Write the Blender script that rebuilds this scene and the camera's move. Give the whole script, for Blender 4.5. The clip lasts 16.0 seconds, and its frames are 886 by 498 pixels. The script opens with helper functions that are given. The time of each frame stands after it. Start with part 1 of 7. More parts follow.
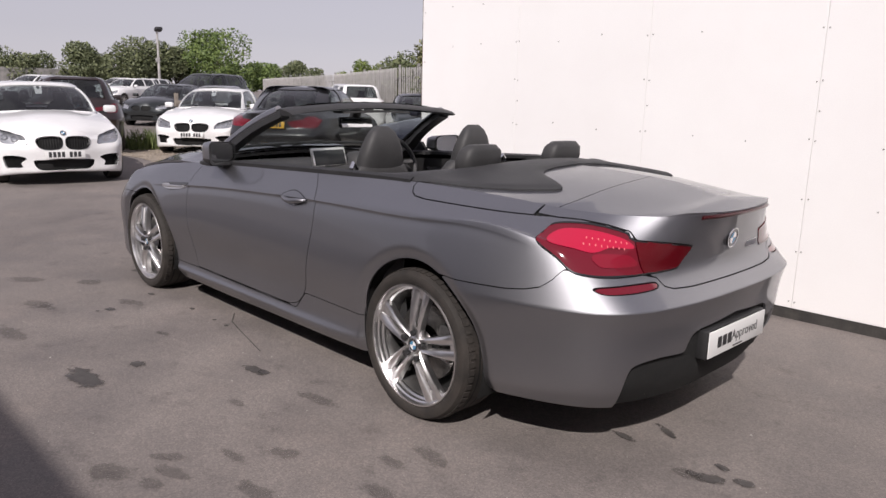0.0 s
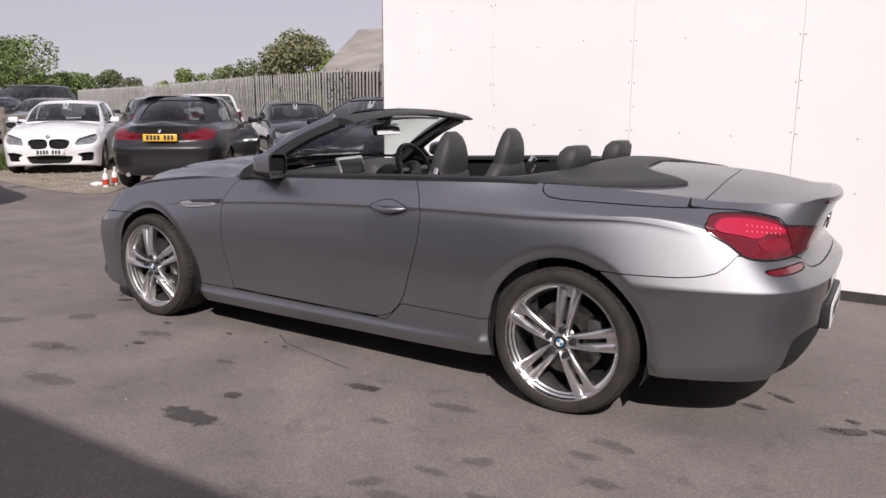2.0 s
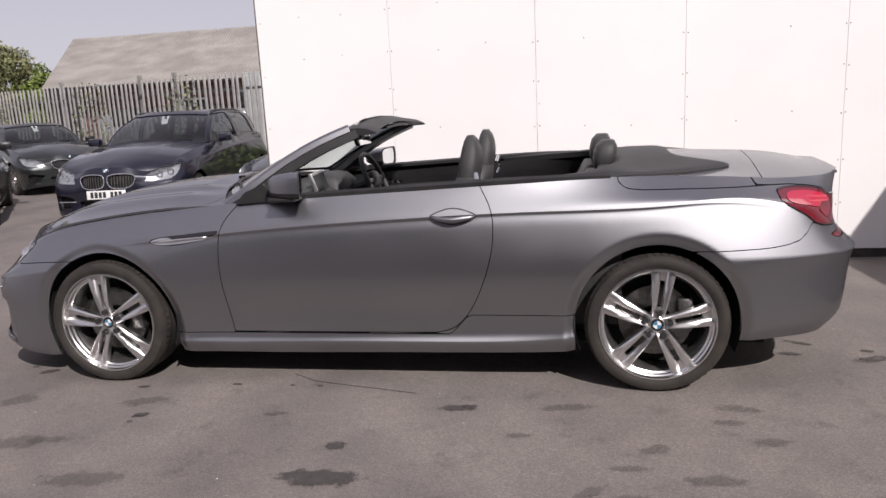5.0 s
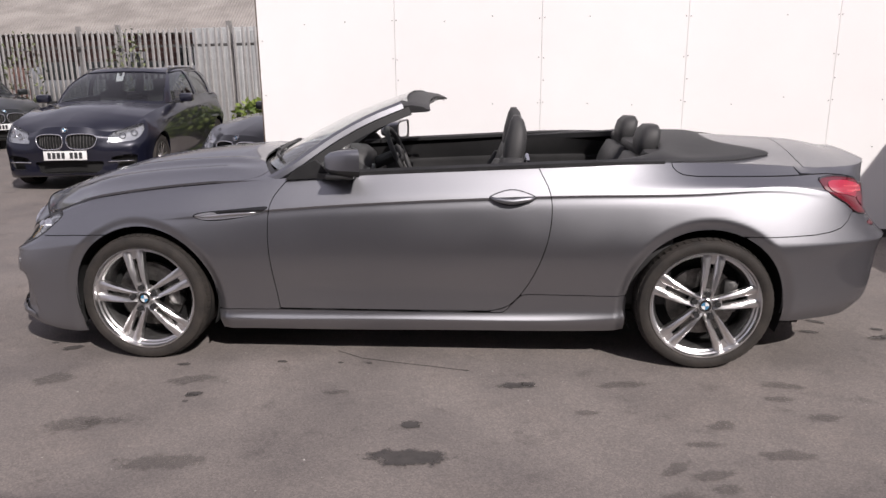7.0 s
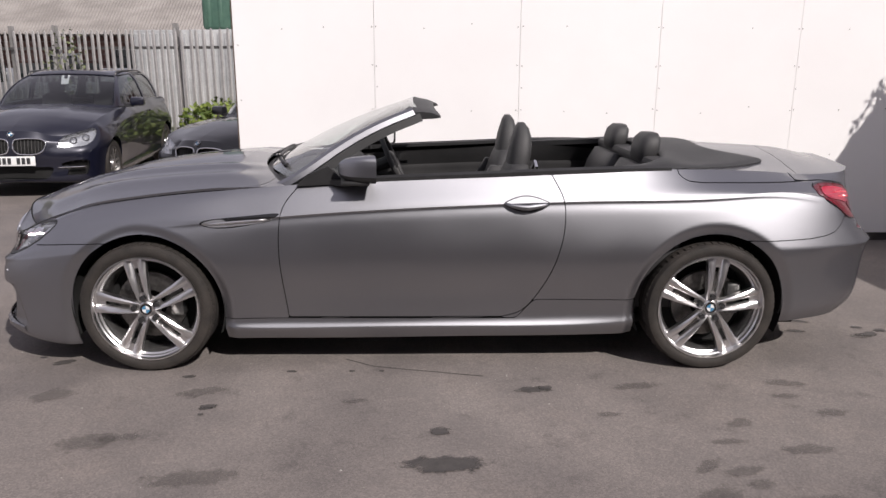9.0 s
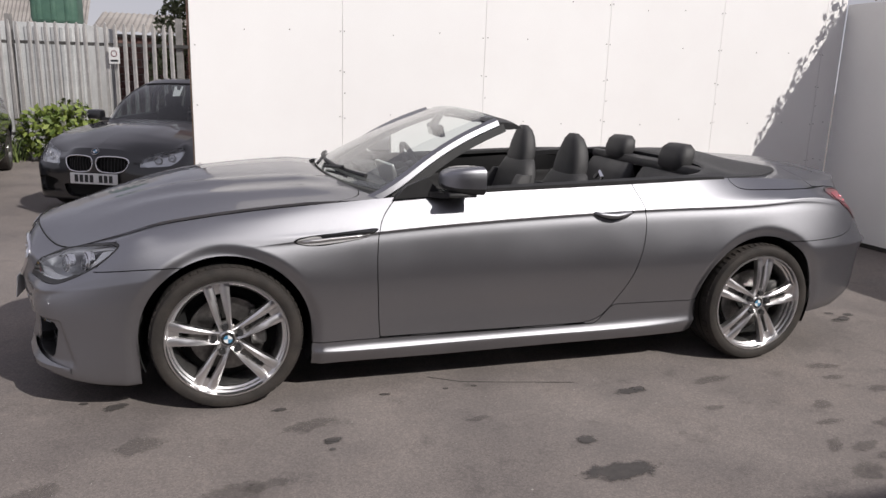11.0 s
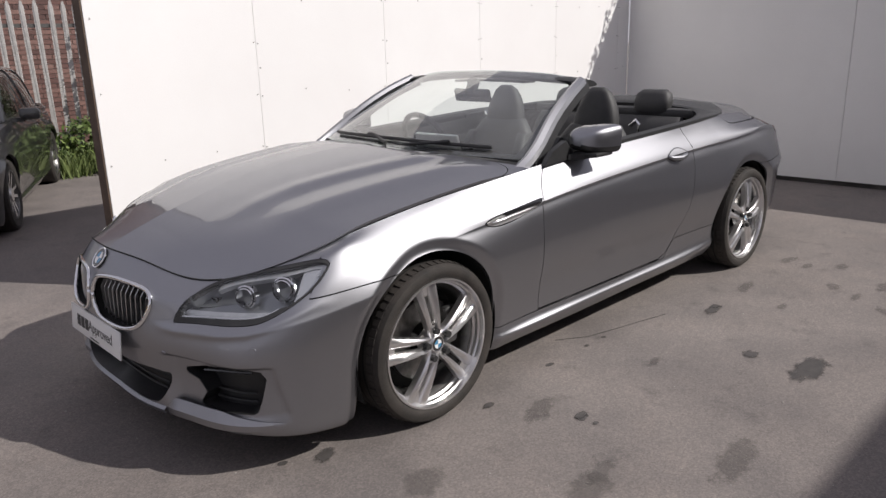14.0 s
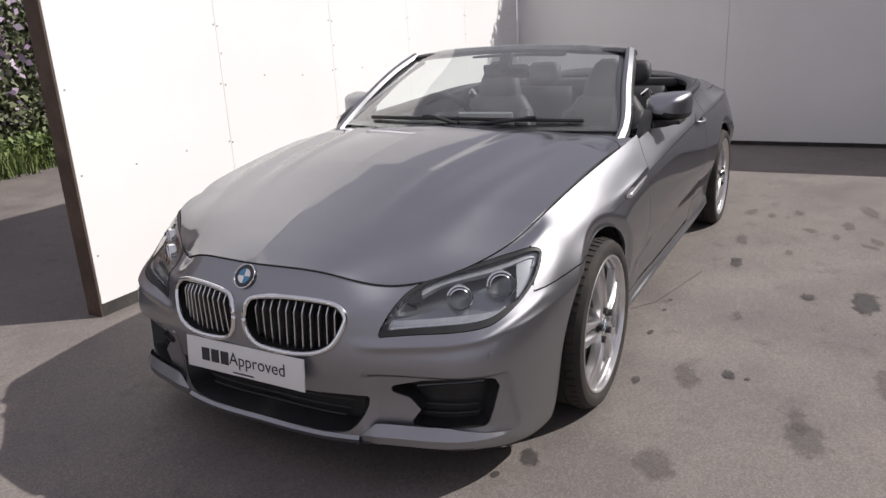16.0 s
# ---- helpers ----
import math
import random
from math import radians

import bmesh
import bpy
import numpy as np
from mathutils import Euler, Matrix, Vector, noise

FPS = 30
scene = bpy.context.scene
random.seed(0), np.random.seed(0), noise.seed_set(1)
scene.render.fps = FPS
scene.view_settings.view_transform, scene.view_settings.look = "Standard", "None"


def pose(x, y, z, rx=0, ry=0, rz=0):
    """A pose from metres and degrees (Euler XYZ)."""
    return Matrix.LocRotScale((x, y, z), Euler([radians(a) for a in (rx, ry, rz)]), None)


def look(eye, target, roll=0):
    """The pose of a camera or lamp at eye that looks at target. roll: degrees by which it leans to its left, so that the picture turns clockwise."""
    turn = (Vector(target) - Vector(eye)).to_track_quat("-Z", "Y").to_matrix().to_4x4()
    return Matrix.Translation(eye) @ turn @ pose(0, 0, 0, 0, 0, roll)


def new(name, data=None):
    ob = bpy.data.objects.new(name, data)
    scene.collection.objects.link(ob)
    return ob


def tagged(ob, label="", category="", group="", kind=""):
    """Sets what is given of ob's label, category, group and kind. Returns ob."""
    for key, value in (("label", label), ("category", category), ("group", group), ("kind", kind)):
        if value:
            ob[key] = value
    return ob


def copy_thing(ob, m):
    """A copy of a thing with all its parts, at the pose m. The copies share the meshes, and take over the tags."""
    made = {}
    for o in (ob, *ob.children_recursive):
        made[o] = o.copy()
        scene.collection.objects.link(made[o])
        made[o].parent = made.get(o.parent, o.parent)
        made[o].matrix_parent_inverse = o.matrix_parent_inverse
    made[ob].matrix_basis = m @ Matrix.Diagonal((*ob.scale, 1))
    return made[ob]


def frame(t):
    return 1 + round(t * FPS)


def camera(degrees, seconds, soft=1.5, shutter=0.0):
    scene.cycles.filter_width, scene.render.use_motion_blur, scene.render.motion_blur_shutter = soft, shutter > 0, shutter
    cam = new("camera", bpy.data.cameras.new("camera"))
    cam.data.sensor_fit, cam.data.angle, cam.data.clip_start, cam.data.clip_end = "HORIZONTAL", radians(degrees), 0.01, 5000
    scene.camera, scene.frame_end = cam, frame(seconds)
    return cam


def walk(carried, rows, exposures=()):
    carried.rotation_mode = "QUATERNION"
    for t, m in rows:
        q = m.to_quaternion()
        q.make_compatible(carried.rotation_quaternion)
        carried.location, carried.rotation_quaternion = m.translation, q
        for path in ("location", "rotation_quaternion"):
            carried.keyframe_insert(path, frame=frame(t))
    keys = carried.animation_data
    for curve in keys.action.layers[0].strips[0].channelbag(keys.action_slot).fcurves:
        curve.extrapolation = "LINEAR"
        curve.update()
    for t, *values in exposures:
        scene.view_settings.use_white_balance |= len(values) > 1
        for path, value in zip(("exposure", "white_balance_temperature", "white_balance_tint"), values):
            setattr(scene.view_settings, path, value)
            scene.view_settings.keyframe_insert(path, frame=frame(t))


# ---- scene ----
cam = camera(62.9, 16.0)
PATH = [
    (0, (3.662, -2.936, 1.403), (2.259, -1.573, 0.986), 1.4),
    (0.5, (3.496, -3.186, 1.412), (2.16, -1.759, 0.986), -0.6),
    (1, (3.243, -3.383, 1.384), (1.988, -1.878, 0.986), -1.6),
    (1.5, (2.944, -3.614, 1.375), (1.791, -2.027, 0.983), -0.4),
    (2, (2.629, -3.826, 1.375), (1.585, -2.166, 0.982), 0.2),
    (2.5, (2.322, -3.915, 1.375), (1.419, -2.174, 0.981), 0.1),
    (3, (1.961, -4.071, 1.374), (1.24, -2.247, 0.987), -1.0),
    (3.5, (1.68, -4.17, 1.389), (1.065, -2.311, 0.983), -1.0),
    (4, (1.365, -4.27, 1.406), (0.881, -2.372, 1.002), -1.5),
    (4.2, (1.333, -4.273, 1.378), (0.832, -2.375, 0.996), -2.9),
    (6.3, (0.42, -4.403, 1.483), (0.321, -2.464, 1.005), -0.7),
    (6.5, (0.396, -4.405, 1.492), (0.27, -2.472, 0.996), -0.8),
    (7, (0.396, -4.402, 1.502), (0.251, -2.47, 1.006), -0.6),
    (7.5, (0.391, -4.405, 1.508), (0.253, -2.47, 1.020), -0.4),
    (8, (0.384, -4.396, 1.507), (0.246, -2.463, 1.013), -0.3),
    (8.5, (0.314, -4.384, 1.504), (0.229, -2.451, 0.998), 1.7),
    (9, (-0.005, -4.419, 1.503), (0.033, -2.478, 1.024), 0.2),
    (9.2, (-0.148, -4.414, 1.526), (-0.073, -2.473, 1.049), 0.2),
    (11.3, (-1.647, -4.091, 1.491), (-0.996, -2.256, 1.035), 1.2),
    (11.5, (-1.8, -4.052, 1.509), (-1.101, -2.236, 1.046), 0.6),
    (12, (-2.132, -3.875, 1.500), (-1.307, -2.117, 1.021), -0.2),
    (12.5, (-2.413, -3.643, 1.494), (-1.514, -1.928, 0.994), -1.4),
    (13, (-2.789, -3.447, 1.513), (-1.749, -1.818, 0.999), -1.9),
    (13.5, (-3.025, -3.188, 1.477), (-1.851, -1.655, 0.956), -1.8),
    (14, (-3.289, -2.901, 1.488), (-1.95, -1.517, 0.948), -1.5),
    (14.5, (-3.528, -2.577, 1.500), (-2.092, -1.301, 0.945), -1.9),
    (15, (-3.637, -2.244, 1.474), (-2.123, -1.07, 0.900), -2.7),
    (15.5, (-3.811, -1.906, 1.443), (-2.213, -0.857, 0.855), -2.8),
    (16, (-3.996, -1.684, 1.485), (-2.335, -0.742, 0.889), -3.0),
]
walk(cam, [(t, look(eye, target, roll)) for t, eye, target, roll in PATH],
     exposures=[(0, .25, 6500, 15), (7, .30, 6500, 15), (9.2, .27, 6500, 14), (11.5, .18, 6450, 11), (13, .19, 6450, 11), (14.5, .31, 6450, 11), (16, .39, 6450, 11)])

# ---- daylight ----
SUN_DIR = Vector((0.66, -0.95, 1.0)).normalized()
world = bpy.data.worlds.new("sky")
scene.world = world
world.use_nodes = True
wn = world.node_tree.nodes
sky = wn.new("ShaderNodeTexSky")
sky.sky_type = "NISHITA"
sky.sun_disc = False
sky.sun_elevation = math.asin(SUN_DIR.z)
sky.sun_rotation = math.atan2(SUN_DIR.x, SUN_DIR.y)
sky.dust_density = 0.3
sky.air_density = 1.0
sky.ozone_density = 1.6
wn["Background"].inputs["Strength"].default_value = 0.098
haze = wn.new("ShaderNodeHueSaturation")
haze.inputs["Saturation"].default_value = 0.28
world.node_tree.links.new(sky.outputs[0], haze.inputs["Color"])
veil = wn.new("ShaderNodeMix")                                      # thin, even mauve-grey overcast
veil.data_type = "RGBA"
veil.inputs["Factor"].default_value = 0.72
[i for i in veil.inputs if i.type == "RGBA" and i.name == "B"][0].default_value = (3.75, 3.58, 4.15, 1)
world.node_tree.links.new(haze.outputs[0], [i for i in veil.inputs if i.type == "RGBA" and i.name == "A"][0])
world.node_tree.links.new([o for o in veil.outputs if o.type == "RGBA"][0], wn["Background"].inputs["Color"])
sun = new("sun", bpy.data.lights.new("sun", "SUN"))
sun.data.energy = 3.6
sun.data.angle = radians(0.6)
sun.data.color = (1.0, 0.955, 0.90)
sun.matrix_world = look(SUN_DIR * 40, (0, 0, 0))
scene.view_settings.exposure = 0.0

# ---- materials ----
def mat(name, color=(0.5, 0.5, 0.5), rough=0.5, metal=0.0, coat=0.0, spec=0.5):
    m = bpy.data.materials.new(name)
    m.use_nodes = True
    b = m.node_tree.nodes["Principled BSDF"]
    b.inputs["Base Color"].default_value = (*color, 1)
    b.inputs["Roughness"].default_value = rough
    b.inputs["Metallic"].default_value = metal
    b.inputs["Coat Weight"].default_value = coat
    b.inputs["Coat Roughness"].default_value = 0.04
    b.inputs["Specular IOR Level"].default_value = spec
    return m


def nodes_of(m):
    t = m.node_tree
    return t, t.nodes["Principled BSDF"]


def noise_tex(t, scale, detail=4.0, rough=0.55, kind="Object"):
    co = t.nodes.new("ShaderNodeTexCoord")
    n = t.nodes.new("ShaderNodeTexNoise")
    n.inputs["Scale"].default_value = scale
    n.inputs["Detail"].default_value = detail
    n.inputs["Roughness"].default_value = rough
    t.links.new(co.outputs[kind], n.inputs["Vector"])
    return n


def ramp(t, src, stops):
    r = t.nodes.new("ShaderNodeValToRGB")
    while len(r.color_ramp.elements) < len(stops):
        r.color_ramp.elements.new(0.5)
    for e, (p, c) in zip(r.color_ramp.elements, stops):
        e.position = p
        e.color = (*c, 1) if len(c) == 3 else c
    t.links.new(src, r.inputs[0])
    return r


def mix(t, a, b, fac, mode="MIX"):
    m = t.nodes.new("ShaderNodeMix")
    m.data_type, m.blend_type = "RGBA", mode
    for sock, v in ((m.inputs[0], fac), (m.inputs[6], a), (m.inputs[7], b)):
        if isinstance(v, bpy.types.NodeSocket):
            t.links.new(v, sock)
        else:
            sock.default_value = v if not isinstance(v, tuple) else (*v, 1)
    return m.outputs[2]


def bump(t, b, src, strength=0.3, dist=0.01):
    n = t.nodes.new("ShaderNodeBump")
    n.inputs["Strength"].default_value = strength
    n.inputs["Distance"].default_value = dist
    t.links.new(src, n.inputs["Height"])
    t.links.new(n.outputs[0], b.inputs["Normal"])
    return n


def varied(name, c1, c2, scale=6.0, rough=0.6, metal=0.0, bumpy=0.15, fine=60.0, coat=0.0, r2=None, kind="Object", grain=0.12):
    """Two tones by a broad noise, with fine grain and relief."""
    m = mat(name, c1, rough, metal, coat)
    t, b = nodes_of(m)
    n = noise_tex(t, scale, 5, kind=kind)
    f = noise_tex(t, fine, 3, kind=kind)
    r = ramp(t, n.outputs[0], [(0.35, c1), (0.65, c2)])
    g = ramp(t, f.outputs[0], [(0.3, (1 - grain,) * 3), (0.7, (1 + grain * 0.8,) * 3)])
    t.links.new(mix(t, r.outputs[0], g.outputs[0], 1.0, "MULTIPLY"), b.inputs["Base Color"])
    if r2 is not None:
        rr = ramp(t, n.outputs[0], [(0.3, (rough,) * 3), (0.7, (r2,) * 3)])
        t.links.new(rr.outputs[0], b.inputs["Roughness"])
    if bumpy:
        bump(t, b, f.outputs[0], bumpy, 0.004)
    return m


def speckle(t, scale):
    """A random tone for each small stone."""
    co = t.nodes.new("ShaderNodeTexCoord")
    v = t.nodes.new("ShaderNodeTexVoronoi")
    v.inputs["Scale"].default_value = scale
    t.links.new(co.outputs["Object"], v.inputs["Vector"])
    sep = t.nodes.new("ShaderNodeSeparateColor")
    t.links.new(v.outputs["Color"], sep.inputs[0])
    return sep.outputs[0]


def stain_mat(name, c1, c2, rough, core, seed):
    """A ragged, fading blot over the middle of a flat sheet."""
    m = mat(name, c1, rough)
    t, b = nodes_of(m)
    co = t.nodes.new("ShaderNodeTexCoord")
    geo = t.nodes.new("ShaderNodeObjectInfo")
    off = t.nodes.new("ShaderNodeVectorMath")
    off.operation = "ADD"
    t.links.new(co.outputs["Object"], off.inputs[0])
    t.links.new(geo.outputs["Location"], off.inputs[1])
    n = t.nodes.new("ShaderNodeTexNoise")
    n.inputs["Scale"].default_value = 15.0
    n.inputs["Detail"].default_value = 8.0
    n.inputs["Roughness"].default_value = 0.7
    t.links.new(off.outputs[0], n.inputs["Vector"])
    cen = t.nodes.new("ShaderNodeVectorMath")
    cen.operation = "SUBTRACT"
    cen.inputs[1].default_value = (0.5, 0.5, 0.5)
    t.links.new(co.outputs["Generated"], cen.inputs[0])
    flat = t.nodes.new("ShaderNodeVectorMath")
    flat.operation = "MULTIPLY"
    flat.inputs[1].default_value = (2.0, 2.0, 0.0)
    t.links.new(cen.outputs[0], flat.inputs[0])
    ln = t.nodes.new("ShaderNodeVectorMath")
    ln.operation = "LENGTH"
    t.links.new(flat.outputs[0], ln.inputs[0])
    ad = t.nodes.new("ShaderNodeMath")
    ad.operation = "MULTIPLY_ADD"
    ad.inputs[1].default_value = 1.5
    t.links.new(n.outputs[0], ad.inputs[0])
    t.links.new(ln.outputs["Value"], ad.inputs[2])
    mask = ramp(t, ad.outputs[0], [(0.0, (core,) * 3), (0.62, (core,) * 3), (0.74, (0, 0, 0))])
    half = t.nodes.new("ShaderNodeMath")
    half.operation = "MULTIPLY"
    half.inputs[1].default_value = 0.5
    t.links.new(ad.outputs[0], half.inputs[0])
    t.links.new(half.outputs[0], mask.inputs[0])
    col = ramp(t, n.outputs[0], [(0.35, c1), (0.65, c2)])
    t.links.new(col.outputs[0], b.inputs["Base Color"])
    t.links.new(mask.outputs[0], b.inputs["Alpha"])
    return m


def asphalt_mat():
    m = mat("asphalt", (0.15, 0.14, 0.135), 0.85)
    t, b = nodes_of(m)
    big = noise_tex(t, 0.35, 6, 0.6)
    mid = noise_tex(t, 1.6, 6, 0.65)
    patch = noise_tex(t, 4.5, 5, 0.7)
    fine = noise_tex(t, 150.0, 2, 0.6)
    c = ramp(t, big.outputs[0], [(0.32, (0.156, 0.138, 0.130)), (0.68, (0.213, 0.190, 0.178))]).outputs[0]
    c = mix(t, c, ramp(t, mid.outputs[0], [(0.34, (0.72, 0.72, 0.73)), (0.58, (1.06, 1.05, 1.04))]).outputs[0], 0.75, "MULTIPLY")
    c = mix(t, c, ramp(t, patch.outputs[0], [(0.30, (0.55, 0.55, 0.56)), (0.43, (1.0, 1.0, 1.0))]).outputs[0], 0.6, "MULTIPLY")
    c = mix(t, c, ramp(t, fine.outputs[0], [(0.25, (0.72, 0.72, 0.72)), (0.75, (1.22, 1.22, 1.22))]).outputs[0], 0.7, "MULTIPLY")
    dust_haze = noise_tex(t, 0.9, 8, 0.75)
    c = mix(t, c, ramp(t, dust_haze.outputs[0], [(0.50, (1.0, 1.0, 1.0)), (0.72, (1.16, 1.13, 1.10))]).outputs[0], 1.0, "MULTIPLY")
    stone = speckle(t, 140.0)
    c = mix(t, c, ramp(t, stone, [(0.08, (0.80, 0.80, 0.80)), (0.55, (1.0, 1.0, 1.0)), (0.95, (1.26, 1.24, 1.22))]).outputs[0], 0.75, "MULTIPLY")
    t.links.new(c, b.inputs["Base Color"])
    r = ramp(t, mid.outputs[0], [(0.35, (0.66,) * 3), (0.6, (0.9,) * 3)])
    t.links.new(r.outputs[0], b.inputs["Roughness"])
    bump(t, b, fine.outputs[0], 0.35, 0.003)
    return m


ASPHALT = asphalt_mat()
STAIN = varied("crack_dirt", (0.06, 0.055, 0.052), (0.09, 0.083, 0.078), 14, 0.7, 0, 0.2, 160)
OIL = stain_mat("oil_stain", (0.056, 0.051, 0.050), (0.098, 0.090, 0.085), 0.6, 0.78, 1)
FADED = stain_mat("faded_stain", (0.085, 0.076, 0.072), (0.13, 0.116, 0.108), 0.8, 0.30, 2)
WALL_WHITE = varied("white_board", (0.865, 0.85, 0.84), (0.89, 0.88, 0.87), 1.3, 0.5, 0, 0.03, 140, grain=0.02)
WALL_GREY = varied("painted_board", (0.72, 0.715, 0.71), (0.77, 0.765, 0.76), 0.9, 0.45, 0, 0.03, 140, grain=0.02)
DARK_BASE = varied("dark_base", (0.03, 0.028, 0.027), (0.06, 0.055, 0.05), 8, 0.8)

# ---- mesh helpers ----
def mesh_ob(name, verts, faces, material, parent=None, label="", smooth=False, mats=None, mat_ids=None):
    me = bpy.data.meshes.new(name)
    me.from_pydata([tuple(v) for v in verts], [], faces)
    if mats:
        for q in mats:
            me.materials.append(q)
        me.polygons.foreach_set("material_index", mat_ids)
    else:
        me.materials.append(material)
    if smooth:
        me.polygons.foreach_set("use_smooth", [True] * len(me.polygons))
    me.update()
    ob = new(name, me)
    if parent is not None:
        ob.parent = parent
    if label:
        ob["label"] = label
    return ob


def bm_ob(name, bm, material, parent=None, label="", smooth=0.6):
    bmesh.ops.recalc_face_normals(bm, faces=bm.faces)
    me = bpy.data.meshes.new(name)
    bm.to_mesh(me)
    bm.free()
    me.materials.append(material)
    if smooth:
        me.polygons.foreach_set("use_smooth", [True] * len(me.polygons))
        me.set_sharp_from_angle(angle=smooth)
    me.update()
    ob = new(name, me)
    if parent is not None:
        ob.parent = parent
    if label:
        ob["label"] = label
    return ob


def add_box(bm, size, at=(0, 0, 0), rot=(0, 0, 0), bevel=0.0, seg=2):
    m = pose(*at, *rot) @ Matrix.Diagonal((*size, 1))
    r = bmesh.ops.create_cube(bm, size=1, matrix=m)
    if bevel:
        es = list({e for v in r["verts"] for e in v.link_edges})
        bmesh.ops.bevel(bm, geom=es, offset=bevel, segments=seg, affect="EDGES", profile=0.5)


def box(name, size, at, material, parent=None, label="", rot=(0, 0, 0), bevel=0.0, seg=2):
    bm = bmesh.new()
    add_box(bm, size, at, rot, bevel, seg)
    return bm_ob(name, bm, material, parent, label)


def add_cyl(bm, r1, r2, depth, m, seg=24, caps=True):
    bmesh.ops.create_cone(bm, cap_ends=caps, segments=seg, radius1=r1, radius2=r2, depth=depth, matrix=m)


def tube_mesh(bm, pts, radius, seg=8, squash=1.0):
    """A round bar along points."""
    pts = [Vector(p) for p in pts]
    rings = []
    for i, p in enumerate(pts):
        d = (pts[min(i + 1, len(pts) - 1)] - pts[max(i - 1, 0)]).normalized()
        a = d.cross(Vector((0, 0, 1)))
        a = a.normalized() if a.length > 1e-4 else Vector((1, 0, 0))
        b = d.cross(a).normalized()
        rr = radius[i] if isinstance(radius, (list, tuple)) else radius
        rings.append([bm.verts.new(p + a * math.cos(k * math.tau / seg) * rr + b * math.sin(k * math.tau / seg) * rr * squash) for k in range(seg)])
    for q, r in zip(rings, rings[1:]):
        for k in range(seg):
            bm.faces.new((q[k], q[(k + 1) % seg], r[(k + 1) % seg], r[k]))
    bm.faces.new(rings[0])
    bm.faces.new(rings[-1][::-1])


def thing(name, label, category, group="", kind="", m=None):
    e = new(name)
    e.empty_display_size = 0.2
    if m is not None:
        e.matrix_world = m
    return tagged(e, label, category, group, kind)

# ---- ground and walls ----
def ground_z(x):
    return float(np.interp(-x, [14, 46, 70], [0, .55, .65]))


gx = [-900, -70, -46, -30, -14, 20, 900]
gv = [(x, y, ground_z(x)) for x in gx for y in (-900, 900)]
ground = mesh_ob("ground", gv, [(2 * k, 2 * k + 2, 2 * k + 3, 2 * k + 1) for k in range(len(gx) - 1)], ASPHALT)
tagged(ground, "worn grey asphalt yard with oil stains and dirt", "ground", kind="structure")

WA, WB = Vector((-1.63, 1.87, 0)), Vector((4.63, 2.0, 0))      # white wall, left end to corner
WDIR = (WB - WA).normalized()
WLEN, WH = (WB - WA).length, 3.0
wall_m = Matrix.Translation(WA) @ Matrix.Rotation(math.atan2(WDIR.y, WDIR.x), 4, "Z")
JOINT = varied("joint_grey", (0.72, 0.71, 0.70), (0.84, 0.825, 0.81), 5, 0.7)
SCREW = varied("dull_screw", (0.24, 0.23, 0.22), (0.40, 0.39, 0.37), 30, 0.5, 0.5)
wall_north = tagged(new("wall_north"), "white board wall with screwed panels in sunlight", "wall", kind="structure")
wall_north.matrix_world = wall_m
box("backing", (WLEN, 0.05, WH - 1.20), (WLEN / 2, 0.041, WH / 2 + 0.60), JOINT, wall_north)
box("lower_backing", (WLEN, 0.05, 1.118), (WLEN / 2, 0.041, .640), DARK_BASE, wall_north)
SEAMS = [0, 1.165, 2.395, 3.590, 4.80, 6.02, WLEN]
for a, b_ in zip(SEAMS, SEAMS[1:]):
    box("board", (b_ - a - .0022, .014, WH - .075), ((a + b_) / 2, .007, WH / 2 + .0375), WALL_WHITE, wall_north, bevel=.0012, seg=1)
box("base_strip", (WLEN, .05, .072), (WLEN / 2, .03, .036), DARK_BASE, wall_north)
scr_bm = bmesh.new()
add_cyl(scr_bm, .0058, .0050, .004, Matrix.Rotation(math.pi / 2, 4, "X"), 8)
screw0 = bm_ob("screw", scr_bm, SCREW, wall_north)
screw_me = screw0.data
bpy.data.objects.remove(screw0)
srnd = random.Random(11)
for i, a in enumerate(SEAMS[1:-1]):
    for z in (.12, .45, .80, 1.175, 1.36, 1.544, 1.86, 2.2, 2.55, 2.85):
        for d in ((-.018, .018) if z != 1.36 else (.016,)):
            o = new("screw", screw_me)
            o.parent = wall_north
            o.matrix_local = Matrix.Translation((a + d + srnd.uniform(-.004, .004), -.001, z + srnd.uniform(-.008, .008)))
for i, (a, b_) in enumerate(zip(SEAMS, SEAMS[1:])):
    for k in (1, 2):
        for z in (.80, 1.175, 1.86, 2.2):
            if srnd.random() < .75:
                o = new("screw", screw_me)
                o.parent = wall_north
                o.matrix_local = Matrix.Translation((a + (b_ - a) * k / 3 + srnd.uniform(-.03, .03), -.001, z + srnd.uniform(-.03, .03)))
for z in (.35, .8, 1.25, 1.7, 2.15, 2.6):
    o = new("screw", screw_me)
    o.parent = wall_north
    o.matrix_local = Matrix.Translation((.035, -.001, z))
BROWN_EDGE = varied("brown_timber_edge", (0.075, 0.050, 0.036), (0.12, 0.082, 0.058), 6, 0.75, 0, 0.3, 60)
edge = box("edge_post", (.010, .115, WH), (-.0055, .0620, WH / 2), BROWN_EDGE, wall_north, "brown timber edge post", bevel=.001, seg=1)

